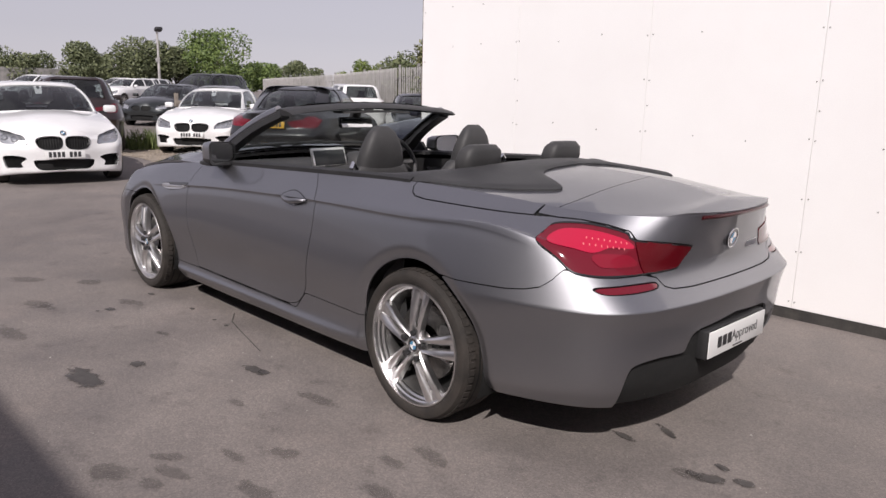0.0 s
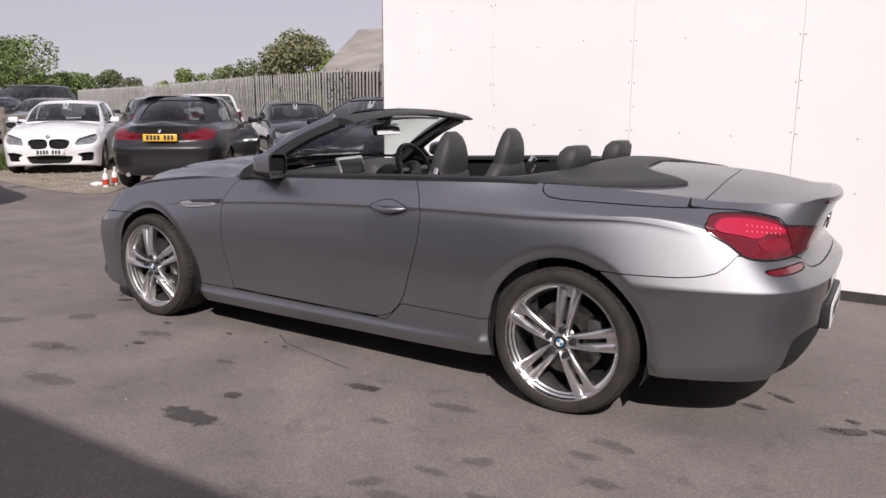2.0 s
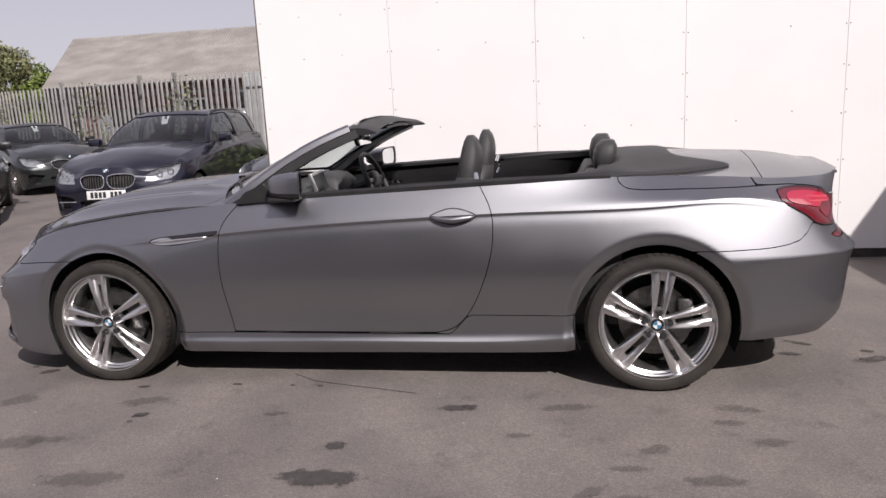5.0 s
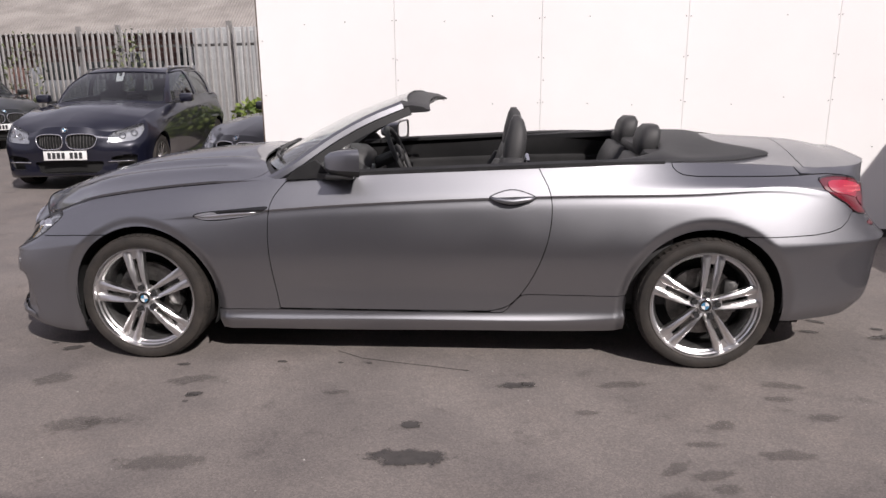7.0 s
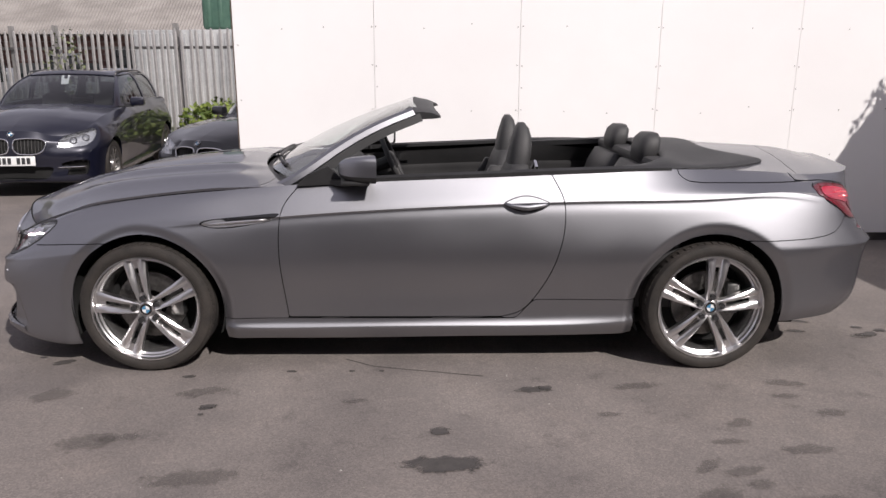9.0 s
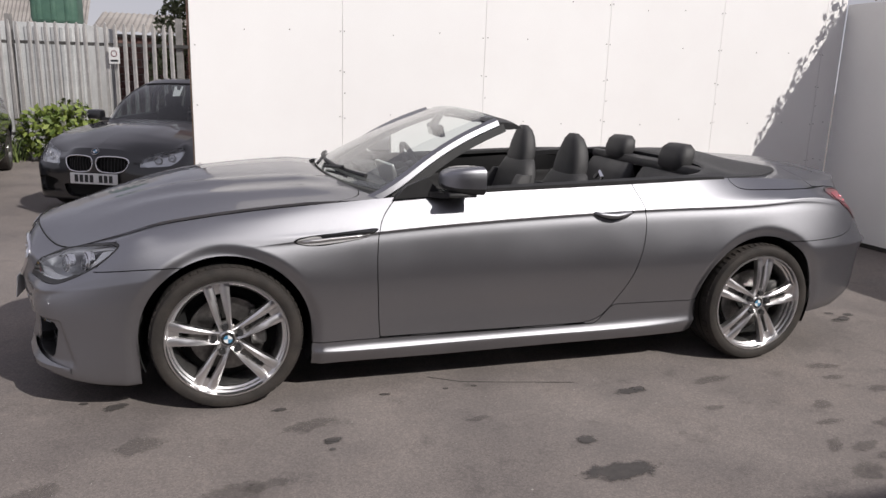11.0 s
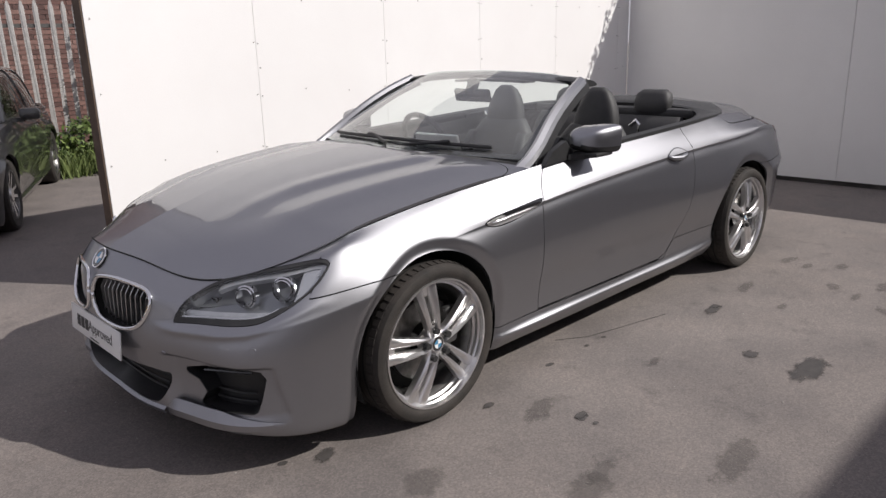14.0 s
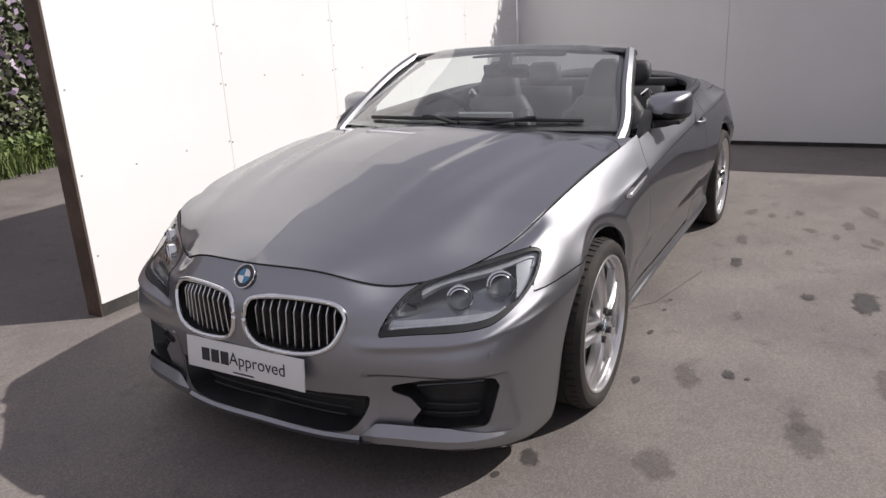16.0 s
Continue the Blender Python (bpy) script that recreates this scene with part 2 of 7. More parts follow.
SW_A, SW_B = Vector((4.63, 1.99, 0)), Vector((4.95, -6.38, 0))
sd = (SW_B - SW_A).normalized()
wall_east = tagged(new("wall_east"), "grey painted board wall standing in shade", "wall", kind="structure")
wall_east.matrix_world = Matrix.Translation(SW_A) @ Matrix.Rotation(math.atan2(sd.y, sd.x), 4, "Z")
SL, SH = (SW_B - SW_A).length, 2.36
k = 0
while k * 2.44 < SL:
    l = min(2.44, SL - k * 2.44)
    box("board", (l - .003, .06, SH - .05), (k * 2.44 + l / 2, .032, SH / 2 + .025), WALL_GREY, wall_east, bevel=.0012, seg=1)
    k += 1
box("base_strip", (SL, .03, .05), (SL / 2, .045, .025), DARK_BASE, wall_east)
# plain unseen wall added behind the walk; its top casts the ground shadow
CLADDING = varied("dark_cladding", (0.14, 0.135, 0.13), (0.20, 0.193, 0.185), 2, 0.7, 0, 0.2, 40)
wall_south = box("wall_south", (15.0, 0.3, 4.4), (3.5, -6.55, 2.2), CLADDING)
tagged(wall_south, "plain grey wall out of view, added for its shadow", "wall", kind="structure")

# ---- lofted body surfaces ----
def cubic(ku, kv, u, flat):
    """A cubic spline through values kv at ku, with level or free ends."""
    n = len(ku)
    h = np.diff(ku)
    a, r = np.zeros((n, n)), np.zeros(n)
    for i in range(1, n - 1):
        a[i, i - 1], a[i, i], a[i, i + 1] = 1 / h[i - 1], 2 / h[i - 1] + 2 / h[i], 1 / h[i]
        r[i] = 3 * ((kv[i] - kv[i - 1]) / h[i - 1] ** 2 + (kv[i + 1] - kv[i]) / h[i] ** 2)
    if flat:
        a[0, 0] = a[-1, -1] = 1
    else:
        a[0, 0], a[0, 1], r[0] = 2, 1, 3 * (kv[1] - kv[0]) / h[0]
        a[-1, -1], a[-1, -2], r[-1] = 2, 1, 3 * (kv[-1] - kv[-2]) / h[-1]
    m = np.linalg.solve(a, r)
    i = np.clip(np.searchsorted(ku, u) - 1, 0, n - 2)
    t = (u - ku[i]) / h[i]
    return ((1 + 2 * t) * (1 - t) ** 2 * kv[i] + t * (1 - t) ** 2 * h[i] * m[i]
            + t * t * (3 - 2 * t) * kv[i + 1] + t * t * (t - 1) * h[i] * m[i + 1])


def curve(pts, n=40, flat=False):
    """Points along a smooth open curve through pts."""
    p = np.array(pts, float)
    k = np.r_[0, np.cumsum(np.linalg.norm(np.diff(p, axis=0), axis=1))]
    u = np.linspace(0, k[-1], n)
    return np.stack([cubic(k, p[:, c], u, flat) for c in range(p.shape[1])], 1)


def loop(pts, n=8):
    """A closed outline through pts with rounded corners (Catmull-Rom)."""
    p = np.array(pts, float)
    out = []
    for i in range(len(p)):
        a, b, c, d = p[i - 1], p[i], p[(i + 1) % len(p)], p[(i + 2) % len(p)]
        for t in np.arange(n) / n:
            out.append(0.5 * (2 * b + (c - a) * t + (2 * a - 5 * b + 4 * c - d) * t * t + (3 * b - a - 3 * c + d) * t ** 3))
    return np.array(out)


def inside(x, y, poly):
    """Signed distance to a closed outline, positive inside."""
    d = np.full(x.shape, 1e9)
    sign = np.zeros(x.shape, bool)
    for (x0, y0), (x1, y1) in zip(poly, np.roll(poly, -1, 0)):
        ex, ey = x1 - x0, y1 - y0
        t = np.clip(((x - x0) * ex + (y - y0) * ey) / max(ex * ex + ey * ey, 1e-12), 0, 1)
        d = np.minimum(d, (x - x0 - t * ex) ** 2 + (y - y0 - t * ey) ** 2)
        if abs(ey) > 1e-12:
            sign ^= ((y0 > y) != (y1 > y)) & (x < ex * (y - y0) / ey + x0)
    d = np.sqrt(d)
    return np.where(sign, d, -d)


def grid_normals(p):
    return_n = np.cross(np.gradient(p, axis=1), np.gradient(p, axis=0))
    ln = np.linalg.norm(return_n, axis=2, keepdims=True)
    return return_n / np.maximum(ln, 1e-9)


class Ring:
    """A skin through rails that run round half the body, nose centre to tail centre, from low to high."""

    def __init__(self, ku, rails, creases=(), nu=300, nv=80, vs=None, relief=None):
        self.ku = np.array(ku, float)
        self.rails = [np.array(r, float) for r in rails]
        self.creases = creases                                      # (rail, from u, to u): sharp folds along a rail
        self.vk = np.arange(len(rails), dtype=float)
        self.relief = relief                                        # (u, v, points) -> points, fine shaping of the skin
        self.u, self.v = np.linspace(self.ku[0], self.ku[-1], nu), np.linspace(0, len(rails) - 1, nv) if vs is None else vs
        self.P = self.skin(self.u, self.v)
        self.N = grid_normals(self.P)
        self.x, self.w, self.z = (self.P[..., c] for c in range(3))
        self.uu = np.repeat(self.u[:, None], len(self.v), 1)

    def rail(self, k, u):
        u = np.atleast_1d(np.asarray(u, float))
        r = self.rails[k]
        return np.stack([cubic(self.ku, r[:, 0], u, True), np.maximum(cubic(self.ku, r[:, 1], u, False), 0), cubic(self.ku, r[:, 2], u, True)], 1)

    def skin(self, u, v):
        u, v = np.atleast_1d(np.asarray(u, float)), np.asarray(v, float)
        R = np.stack([self.rail(k, u) for k in range(len(self.rails))], 0)
        out = np.zeros((len(u), len(v), 3))
        for i in range(len(u)):
            for d in range(3):
                q = cubic(self.vk, R[:, i, d], v, False)
                for c, u0, u1 in self.creases:
                    f = np.clip((u[i] - u0) / 0.5, 0, 1) * np.clip((u1 - u[i]) / 0.5, 0, 1)
                    if f > 0:
                        a = np.where(v <= c, cubic(self.vk[:c + 1], R[:c + 1, i, d], np.minimum(v, c), False),
                                     cubic(self.vk[c:], R[c:, i, d], np.maximum(v, c), False))
                        q = q * (1 - f) + a * f
                out[i, :, d] = q
        if self.relief:
            out = self.relief(u, v, out, R)
        out[..., 1] = np.maximum(out[..., 1], 0)
        return out

    def at(self, u, z, off=0.0):
        """The point of the skin at u and height z, moved out by off, and the normal there."""
        du = 0.004
        c = self.skin([max(u - du, self.ku[0]), u, min(u + du, self.ku[-1])], self.v)
        i = int(np.argmin(np.abs(c[1, :, 2] - z)))
        i = min(max(i, 1), len(self.v) - 2)
        n = np.cross(c[1, i + 1] - c[1, i - 1], c[2, i] - c[0, i])
        n /= np.linalg.norm(n)
        s = 1 if c[1, -1, 2] > c[1, 0, 2] else -1
        p = np.array([np.interp(z * s, c[1, :, 2] * s, c[1, :, k]) for k in range(3)])
        return p + n * off, n

    def u_of_x(self, x, z):
        j = int(np.argmin(np.abs(self.z[len(self.u) // 2] - z)))
        return float(np.interp(x, np.maximum.accumulate(self.x[:, j]), self.u))

    def side(self, x, z, off=0.0):
        u = self.u_of_x(x, z)
        for _ in range(3):
            u += (x - self.at(u, z)[0][0])
        return self.at(u, z, off)


def clip_grid(P, N, F):
    """The part of a grid where F > 0, cut cleanly along F = 0."""
    nu, nv = F.shape
    ok = F > 0
    idx = -np.ones(F.shape, int)
    ii, jj = np.nonzero(ok)
    idx[ii, jj] = np.arange(len(ii))
    V, M = list(P[ii, jj]), list(N[ii, jj])
    cnt = ok[:-1, :-1].astype(int) + ok[1:, :-1] + ok[1:, 1:] + ok[:-1, 1:]
    fi, fj = np.nonzero(cnt == 4)
    polys = [tuple(q) for q in np.stack([idx[fi, fj], idx[fi + 1, fj], idx[fi + 1, fj + 1], idx[fi, fj + 1]], 1).tolist()]
    cut = {}
    for i, j in zip(*np.nonzero((cnt > 0) & (cnt < 4))):
        ring = ((i, j), (i + 1, j), (i + 1, j + 1), (i, j + 1))
        poly = []
        for a, b in zip(ring, ring[1:] + ring[:1]):
            if ok[a]:
                poly.append(idx[a])
            if ok[a] != ok[b]:
                k = (min(a, b), max(a, b))
                if k not in cut:
                    t = F[k[0]] / (F[k[0]] - F[k[1]])
                    cut[k] = len(V)
                    V.append(P[k[0]] * (1 - t) + P[k[1]] * t)
                    M.append(N[k[0]] * (1 - t) + N[k[1]] * t)
                poly.append(cut[k])
        poly = [q for n, q in enumerate(poly) if q != poly[n - 1]]
        if len(poly) > 2:
            polys.append(tuple(poly))
    return np.array(V).reshape(-1, 3), np.array(M).reshape(-1, 3), polys


def panel(name, P, N, F, material, parent, sides=(-1,), label="", lip=0.012, off=0.0, up=False):
    """A body panel cut out of a half skin, on one side or both, with folded-in edges."""
    V0, M0, polys = clip_grid(P, N, F)
    if not polys:
        return None
    M0 = M0 / np.maximum(np.linalg.norm(M0, axis=1, keepdims=True), 1e-9)
    V0 = V0 + M0 * off
    edges = {}
    for q in polys:
        for a, b in zip(q, q[1:] + q[:1]):
            edges[(min(a, b), max(a, b))] = None if (min(a, b), max(a, b)) in edges else (a, b)
    rim = [e for e in edges.values() if e and not (V0[e[0]][1] < 2e-4 and V0[e[1]][1] < 2e-4)]
    verts, norms, faces = [], [], []
    for s in sides:
        base = len(verts)
        k = np.array([1, s, 1])
        verts += (V0 * k).tolist()
        norms += (M0 * k).tolist()
        fwd = (s < 0) != up
        faces += [tuple(base + i for i in (q if fwd else q[::-1])) for q in polys]
        if lip:
            tops = {}
            for a, b in rim:
                for i in (a, b):
                    if i not in tops:
                        tops[i] = len(verts)
                        verts += [(V0[i] * k).tolist(), ((V0[i] - M0[i] * lip) * k).tolist()]
                        norms += [(0, 0, 0)] * 2
                ta, tb = tops[a], tops[b]
                f = (tb, ta, ta + 1, tb + 1)
                faces.append(f if fwd else f[::-1])
    me = bpy.data.meshes.new(name)
    me.from_pydata(verts, [], faces)
    me.materials.append(material)
    me.polygons.foreach_set("use_smooth", [True] * len(me.polygons))
    me.update()
    me.normals_split_custom_set_from_vertices(norms)
    ob = new(name, me)
    ob.parent = parent
    if label:
        ob["label"] = label
    return ob


def coons(c0, c1, d0, d1, na, nb):
    """A patch between curves c0, c1 (along a) and d0, d1 (along b)."""
    def res(c, n):
        k = np.r_[0, np.cumsum(np.linalg.norm(np.diff(c, axis=0), axis=1))]
        return np.stack([np.interp(np.linspace(0, k[-1], n), k, c[:, i]) for i in range(3)], 1)
    c0, c1, d0, d1 = res(c0, na), res(c1, na), res(d0, nb), res(d1, nb)
    a, b = np.linspace(0, 1, na)[:, None, None], np.linspace(0, 1, nb)[None, :, None]
    lin = (1 - b) * c0[:, None] + b * c1[:, None] + (1 - a) * d0[None] + a * d1[None]
    return lin - ((1 - a) * (1 - b) * c0[0] + a * (1 - b) * c0[-1] + (1 - a) * b * c1[0] + a * b * c1[-1])


def full(P):
    return np.ones(P.shape[:2])

# ---- car materials ----
def paint(name, c, metal=0.8, rough=0.36, coat=1.0):
    m = mat(name, c, rough, metal, coat)
    t, b = nodes_of(m)
    b.inputs["Coat Roughness"].default_value = 0.03
    b.inputs["Coat IOR"].default_value = 1.5
    f = noise_tex(t, 900, 2)
    big = noise_tex(t, 2.2, 4)
    col = ramp(t, f.outputs[0], [(0.35, tuple(k * 0.88 for k in c)), (0.65, tuple(min(k * 1.14, 1) for k in c))])
    t.links.new(col.outputs[0], b.inputs["Base Color"])
    r = ramp(t, big.outputs[0], [(0.3, (rough - 0.02,) * 3), (0.7, (rough + 0.03,) * 3)])
    t.links.new(r.outputs[0], b.inputs["Roughness"])
    return m


def flake_paint(name, c, rough):
    """Metallic paint: a soft-edged flake layer over a little pigment, under clear lacquer."""
    m = bpy.data.materials.new(name)
    m.use_nodes = True
    t = m.node_tree
    t.nodes.remove(t.nodes["Principled BSDF"])
    flake, pig, coat_, under, top, fr = (t.nodes.new("ShaderNode" + k) for k in ("BsdfAnisotropic", "BsdfDiffuse", "BsdfAnisotropic", "MixShader", "MixShader", "Fresnel"))
    flake.distribution, coat_.distribution = "BECKMANN", "GGX"
    fine, big = noise_tex(t, 900, 2), noise_tex(t, 2.2, 4)
    col = ramp(t, fine.outputs[0], [(0.35, tuple(k * 0.86 for k in c)), (0.65, tuple(min(k * 1.16, 1) for k in c))])
    t.links.new(col.outputs[0], flake.inputs["Color"])
    r = ramp(t, big.outputs[0], [(0.3, (rough - 0.015,) * 3), (0.7, (rough + 0.02,) * 3)])
    t.links.new(r.outputs[0], flake.inputs["Roughness"])
    pig.inputs["Color"].default_value = (*(k * .55 for k in c), 1)
    coat_.inputs["Roughness"].default_value = 0.03
    fr.inputs["IOR"].default_value = 1.5
    under.inputs[0].default_value = 0.14
    for a, b_ in ((flake.outputs[0], under.inputs[1]), (pig.outputs[0], under.inputs[2]), (under.outputs[0], top.inputs[1]), (coat_.outputs[0], top.inputs[2]),
                  (fr.outputs[0], top.inputs[0]), (top.outputs[0], t.nodes["Material Output"].inputs["Surface"])):
        t.links.new(a, b_)
    return m


def glass(name, color=(0.9, 0.95, 0.93), gloss=1.0, dust_haze=0.0):
    """A thin pane: see-through with a mirror-like sheen that grows at grazing angles."""
    m = bpy.data.materials.new(name)
    m.use_nodes = True
    t = m.node_tree
    t.nodes.remove(t.nodes["Principled BSDF"])
    out = t.nodes["Material Output"]
    see, shine, mx, fr = (t.nodes.new("ShaderNode" + k) for k in ("BsdfTransparent", "BsdfGlossy", "MixShader", "LayerWeight"))
    see.inputs["Color"].default_value = (*color, 1)
    shine.inputs["Roughness"].default_value = 0.02
    shine.inputs["Color"].default_value = (gloss, gloss, gloss, 1)
    fr.inputs["Blend"].default_value = 0.5
    pw, ma = t.nodes.new("ShaderNodeMath"), t.nodes.new("ShaderNodeMath")
    pw.operation, ma.operation = "POWER", "MULTIPLY_ADD"
    pw.inputs[1].default_value = 4.0
    ma.inputs[1].default_value, ma.inputs[2].default_value = 0.9, 0.07
    t.links.new(fr.outputs["Facing"], pw.inputs[0])
    t.links.new(pw.outputs[0], ma.inputs[0])
    t.links.new(ma.outputs[0], mx.inputs[0])
    t.links.new(see.outputs[0], mx.inputs[1])
    t.links.new(shine.outputs[0], mx.inputs[2])
    t.links.new(mx.outputs[0], out.inputs["Surface"])
    if dust_haze:                                                        # thin uneven pale film: dust, plus reflected haze put in as colour
        film, md = t.nodes.new("ShaderNodeBsdfDiffuse"), t.nodes.new("ShaderNodeMixShader")
        film.inputs["Color"].default_value = (0.62, 0.62, 0.62, 1)
        n = noise_tex(t, 3.0, 5.0)
        r = ramp(t, n.outputs[0], [(0.35, (dust_haze * .6, dust_haze * .6, dust_haze * .6, 1)), (0.70, (dust_haze * 1.5, dust_haze * 1.5, dust_haze * 1.5, 1))])
        t.links.new(r.outputs[0], md.inputs[0])
        t.links.new(mx.outputs[0], md.inputs[1])
        t.links.new(film.outputs[0], md.inputs[2])
        t.links.new(md.outputs[0], out.inputs["Surface"])
    return m


GREY_PAINT = flake_paint("grey_metallic_paint", (0.335, 0.337, 0.360), 0.50)
WHITE_PAINT = paint("white_paint", (0.78, 0.78, 0.78), 0.0, 0.4)
BLACK_PAINT = paint("black_paint", (0.012, 0.012, 0.014), 0.1, 0.35)
BLUE_PAINT = paint("dark_blue_paint", (0.006, 0.007, 0.019), 0.3, 0.35)
DGREY_PAINT = paint("dark_grey_paint", (0.022, 0.026, 0.027), 0.5, 0.35)
SILVER_PAINT = paint("silver_paint", (0.45, 0.46, 0.47), 0.8, 0.35)
BURG_PAINT = paint("dark_brown_paint", (0.03, 0.018, 0.018), 0.4, 0.35)
# dark tone standing in for shade round the door handle cup
CUP_SHADE = paint("handle_cup_shade", (0.085, 0.084, 0.09), 0.9, 0.3)
BLACK_PLASTIC = varied("black_plastic", (0.018, 0.018, 0.019), (0.026, 0.026, 0.027), 12, 0.5, 0, 0.12, 260)
GLOSS_BLACK = mat("gloss_black", (0.012, 0.012, 0.013), 0.16, 0, 0.6)
LEATHER = varied("black_leather", (0.034, 0.034, 0.035), (0.050, 0.049, 0.050), 5, 0.60, 0, 0.25, 180)
SOFT_TOP = varied("black_vinyl_cover", (0.028, 0.028, 0.03), (0.04, 0.04, 0.042), 6, 0.6, 0, 0.25, 220)
CARPET = varied("black_carpet", (0.022, 0.022, 0.022), (0.034, 0.034, 0.034), 20, 0.95, 0, 0.5, 300)
RUBBER = varied("tyre_rubber", (0.020, 0.0175, 0.0155), (0.042, 0.035, 0.030), 9, 0.78, 0, 0.25, 120)
ALLOY = mat("silver_alloy", (0.76, 0.75, 0.75), 0.33, 1.0, 0.3)
ALLOY_IN = varied("dull_alloy", (0.12, 0.12, 0.12), (0.18, 0.175, 0.17), 20, 0.4, 0.8, 0.05)
CHROME = mat("chrome", (0.82, 0.82, 0.83), 0.07, 1.0)
STEEL = varied("brake_steel", (0.16, 0.155, 0.15), (0.22, 0.21, 0.2), 30, 0.35, 0.9, 0.1)
BLACK_IN = varied("dark_void", (0.006, 0.006, 0.006), (0.01, 0.01, 0.01), 9, 0.9)
RED_LENS = mat("red_lens", (0.14, 0.001, 0.010), 0.05, 0, 0.6)
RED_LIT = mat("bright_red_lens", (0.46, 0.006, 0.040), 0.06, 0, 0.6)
RED_MID = mat("red_lens_patch", (0.22, 0.002, 0.016), 0.06, 0, 0.6)
LED_RED = mat("pale_red_diode", (0.8, 0.20, 0.22), 0.15)
STRIP_RED = mat("smoked_red_strip", (0.05, 0.006, 0.008), 0.12)
LAMP_LIGHT = mat("bright_reflector", (0.55, 0.56, 0.58), 0.25, 0.8)
RED_DARK = mat("dark_red_lens", (0.10, 0.002, 0.006), 0.05)
LAMP_SHELF = varied("smoky_reflector", (0.40, 0.41, 0.43), (0.55, 0.555, 0.57), 14, 0.30, 0.7, 0.05)
LAMP_IN = mat("lamp_reflector", (0.24, 0.25, 0.265), 0.28, 0.75)
CLEAR = glass("clear_lens", (0.97, 0.98, 0.98))
SCREEN_GLASS = glass("windscreen_glass", (0.80, 0.865, 0.845), dust_haze=0.10)
TINT = mat("tinted_glass", (0.02, 0.024, 0.024), 0.04, 0, 0.3, 0.8)
BACK_GLASS = glass("car_window_glass", (0.42, 0.46, 0.46))
MIRROR = mat("mirror_glass", (0.85, 0.86, 0.87), 0.02, 1.0)
PLATE_WHITE = mat("plate_white", (0.75, 0.75, 0.74), 0.35)
PLATE_YELLOW = mat("plate_yellow", (0.75, 0.42, 0.03), 0.35)
INK = mat("dark_ink", (0.03, 0.03, 0.032), 0.5)
BADGE_BLUE = mat("badge_blue", (0.06, 0.22, 0.38), 0.25, 0, 0.6)
BADGE_WHITE = mat("badge_white", (0.8, 0.8, 0.8), 0.25, 0, 0.6)
LCD = mat("display_glass", (0.012, 0.014, 0.016), 0.3)
PAPER = mat("paper", (0.75, 0.76, 0.78), 0.7)

# ---- the convertible: rails of its skin, (x, half width, height), nose centre to tail centre ----
KU = [0, 0.28, 0.53, 0.80, 1.00, 1.22, 1.48, 1.92, 2.42, 3.12, 3.82, 4.35, 4.72, 5.02, 5.32, 5.60, 6.01]
RX = [-1.70, -1.43, -1.0, -0.5, 0.2, 0.9, 1.43, 1.8]                # shared stations along the flank


def rail(front, wz, rear):
    return list(front) + [(x, w, z) for x, (w, z) in zip(RX, wz)] + list(rear)


R_BOTTOM = rail([(-2.333, 0, 0.185), (-2.32, 0.28, 0.178), (-2.25, 0.53, 0.168), (-2.148, 0.752, 0.152), (-1.98, 0.85, 0.132)],
                [(.864, .112), (.868, .130), (.86, .150), (.862, .152), (.865, .160), (.87, .170), (.875, .20), (.87, .232)],
                [(2.085, .785, .240), (2.245, .63, .232), (2.325, .39, .228), (2.35, 0, .230)])
R_LIP = rail([(-2.366, 0, 0.215), (-2.352, 0.28, 0.212), (-2.289, 0.53, 0.208), (-2.195, 0.758, 0.198), (-2.01, 0.866, 0.182)],
             [(.892, .175), (.900, .20), (.902, .215), (.902, .218), (.906, .225), (.91, .235), (.918, .27), (.905, .285)],
             [(2.12, .812, .298), (2.298, .655, .308), (2.37, .41, .312), (2.395, 0, .312)])
R_SKIRT = rail([(-2.38, 0, 0.33), (-2.356, 0.28, 0.33), (-2.283, 0.53, 0.33), (-2.2, 0.762, 0.33), (-2.01, 0.874, 0.33)],
               [(.926, .33), (.937, .31), (.895, .268), (.888, .268), (.892, .276), (.90, .30), (.93, .34), (.92, .36)],
               [(2.135, .828, .38), (2.318, .67, .40), (2.39, .42, .41), (2.413, 0, .41)])
R_LOW = rail([(-2.403, 0, 0.46), (-2.376, 0.28, 0.46), (-2.291, 0.54, 0.46), (-2.195, 0.775, 0.47), (-2.005, 0.886, 0.48)],
             [(.938, .49), (.951, .48), (.924, .44), (.916, .44), (.920, .45), (.930, .47), (.945, .50), (.932, .51)],
             [(2.133, .842, .545), (2.326, .682, .55), (2.398, .433, .555), (2.421, 0, .555)])
R_MID = rail([(-2.406, 0, 0.585), (-2.372, 0.28, 0.575), (-2.282, 0.505, 0.545), (-2.168, 0.776, 0.555), (-1.972, 0.89, 0.585)],
             [(.944, .625), (.961, .635), (.944, .61), (.938, .61), (.942, .62), (.948, .64), (.956, .655), (.948, .645)],
             [(2.148, .856, .642), (2.345, .693, .645), (2.415, .44, .645), (2.437, 0, .645)])
R_WIDE = rail([(-2.392, 0, 0.65), (-2.354, 0.28, 0.638), (-2.256, 0.5, 0.617), (-2.077, 0.762, 0.64), (-1.904, 0.876, 0.68)],
              [(.905, .715), (.919, .740), (.925, .780), (.926, .822), (.924, .860), (.916, .880), (.903, .888), (.872, .890)],
              [(2.092, .815, .828), (2.268, .64, .755), (2.335, .41, .735), (2.358, 0, .73)])
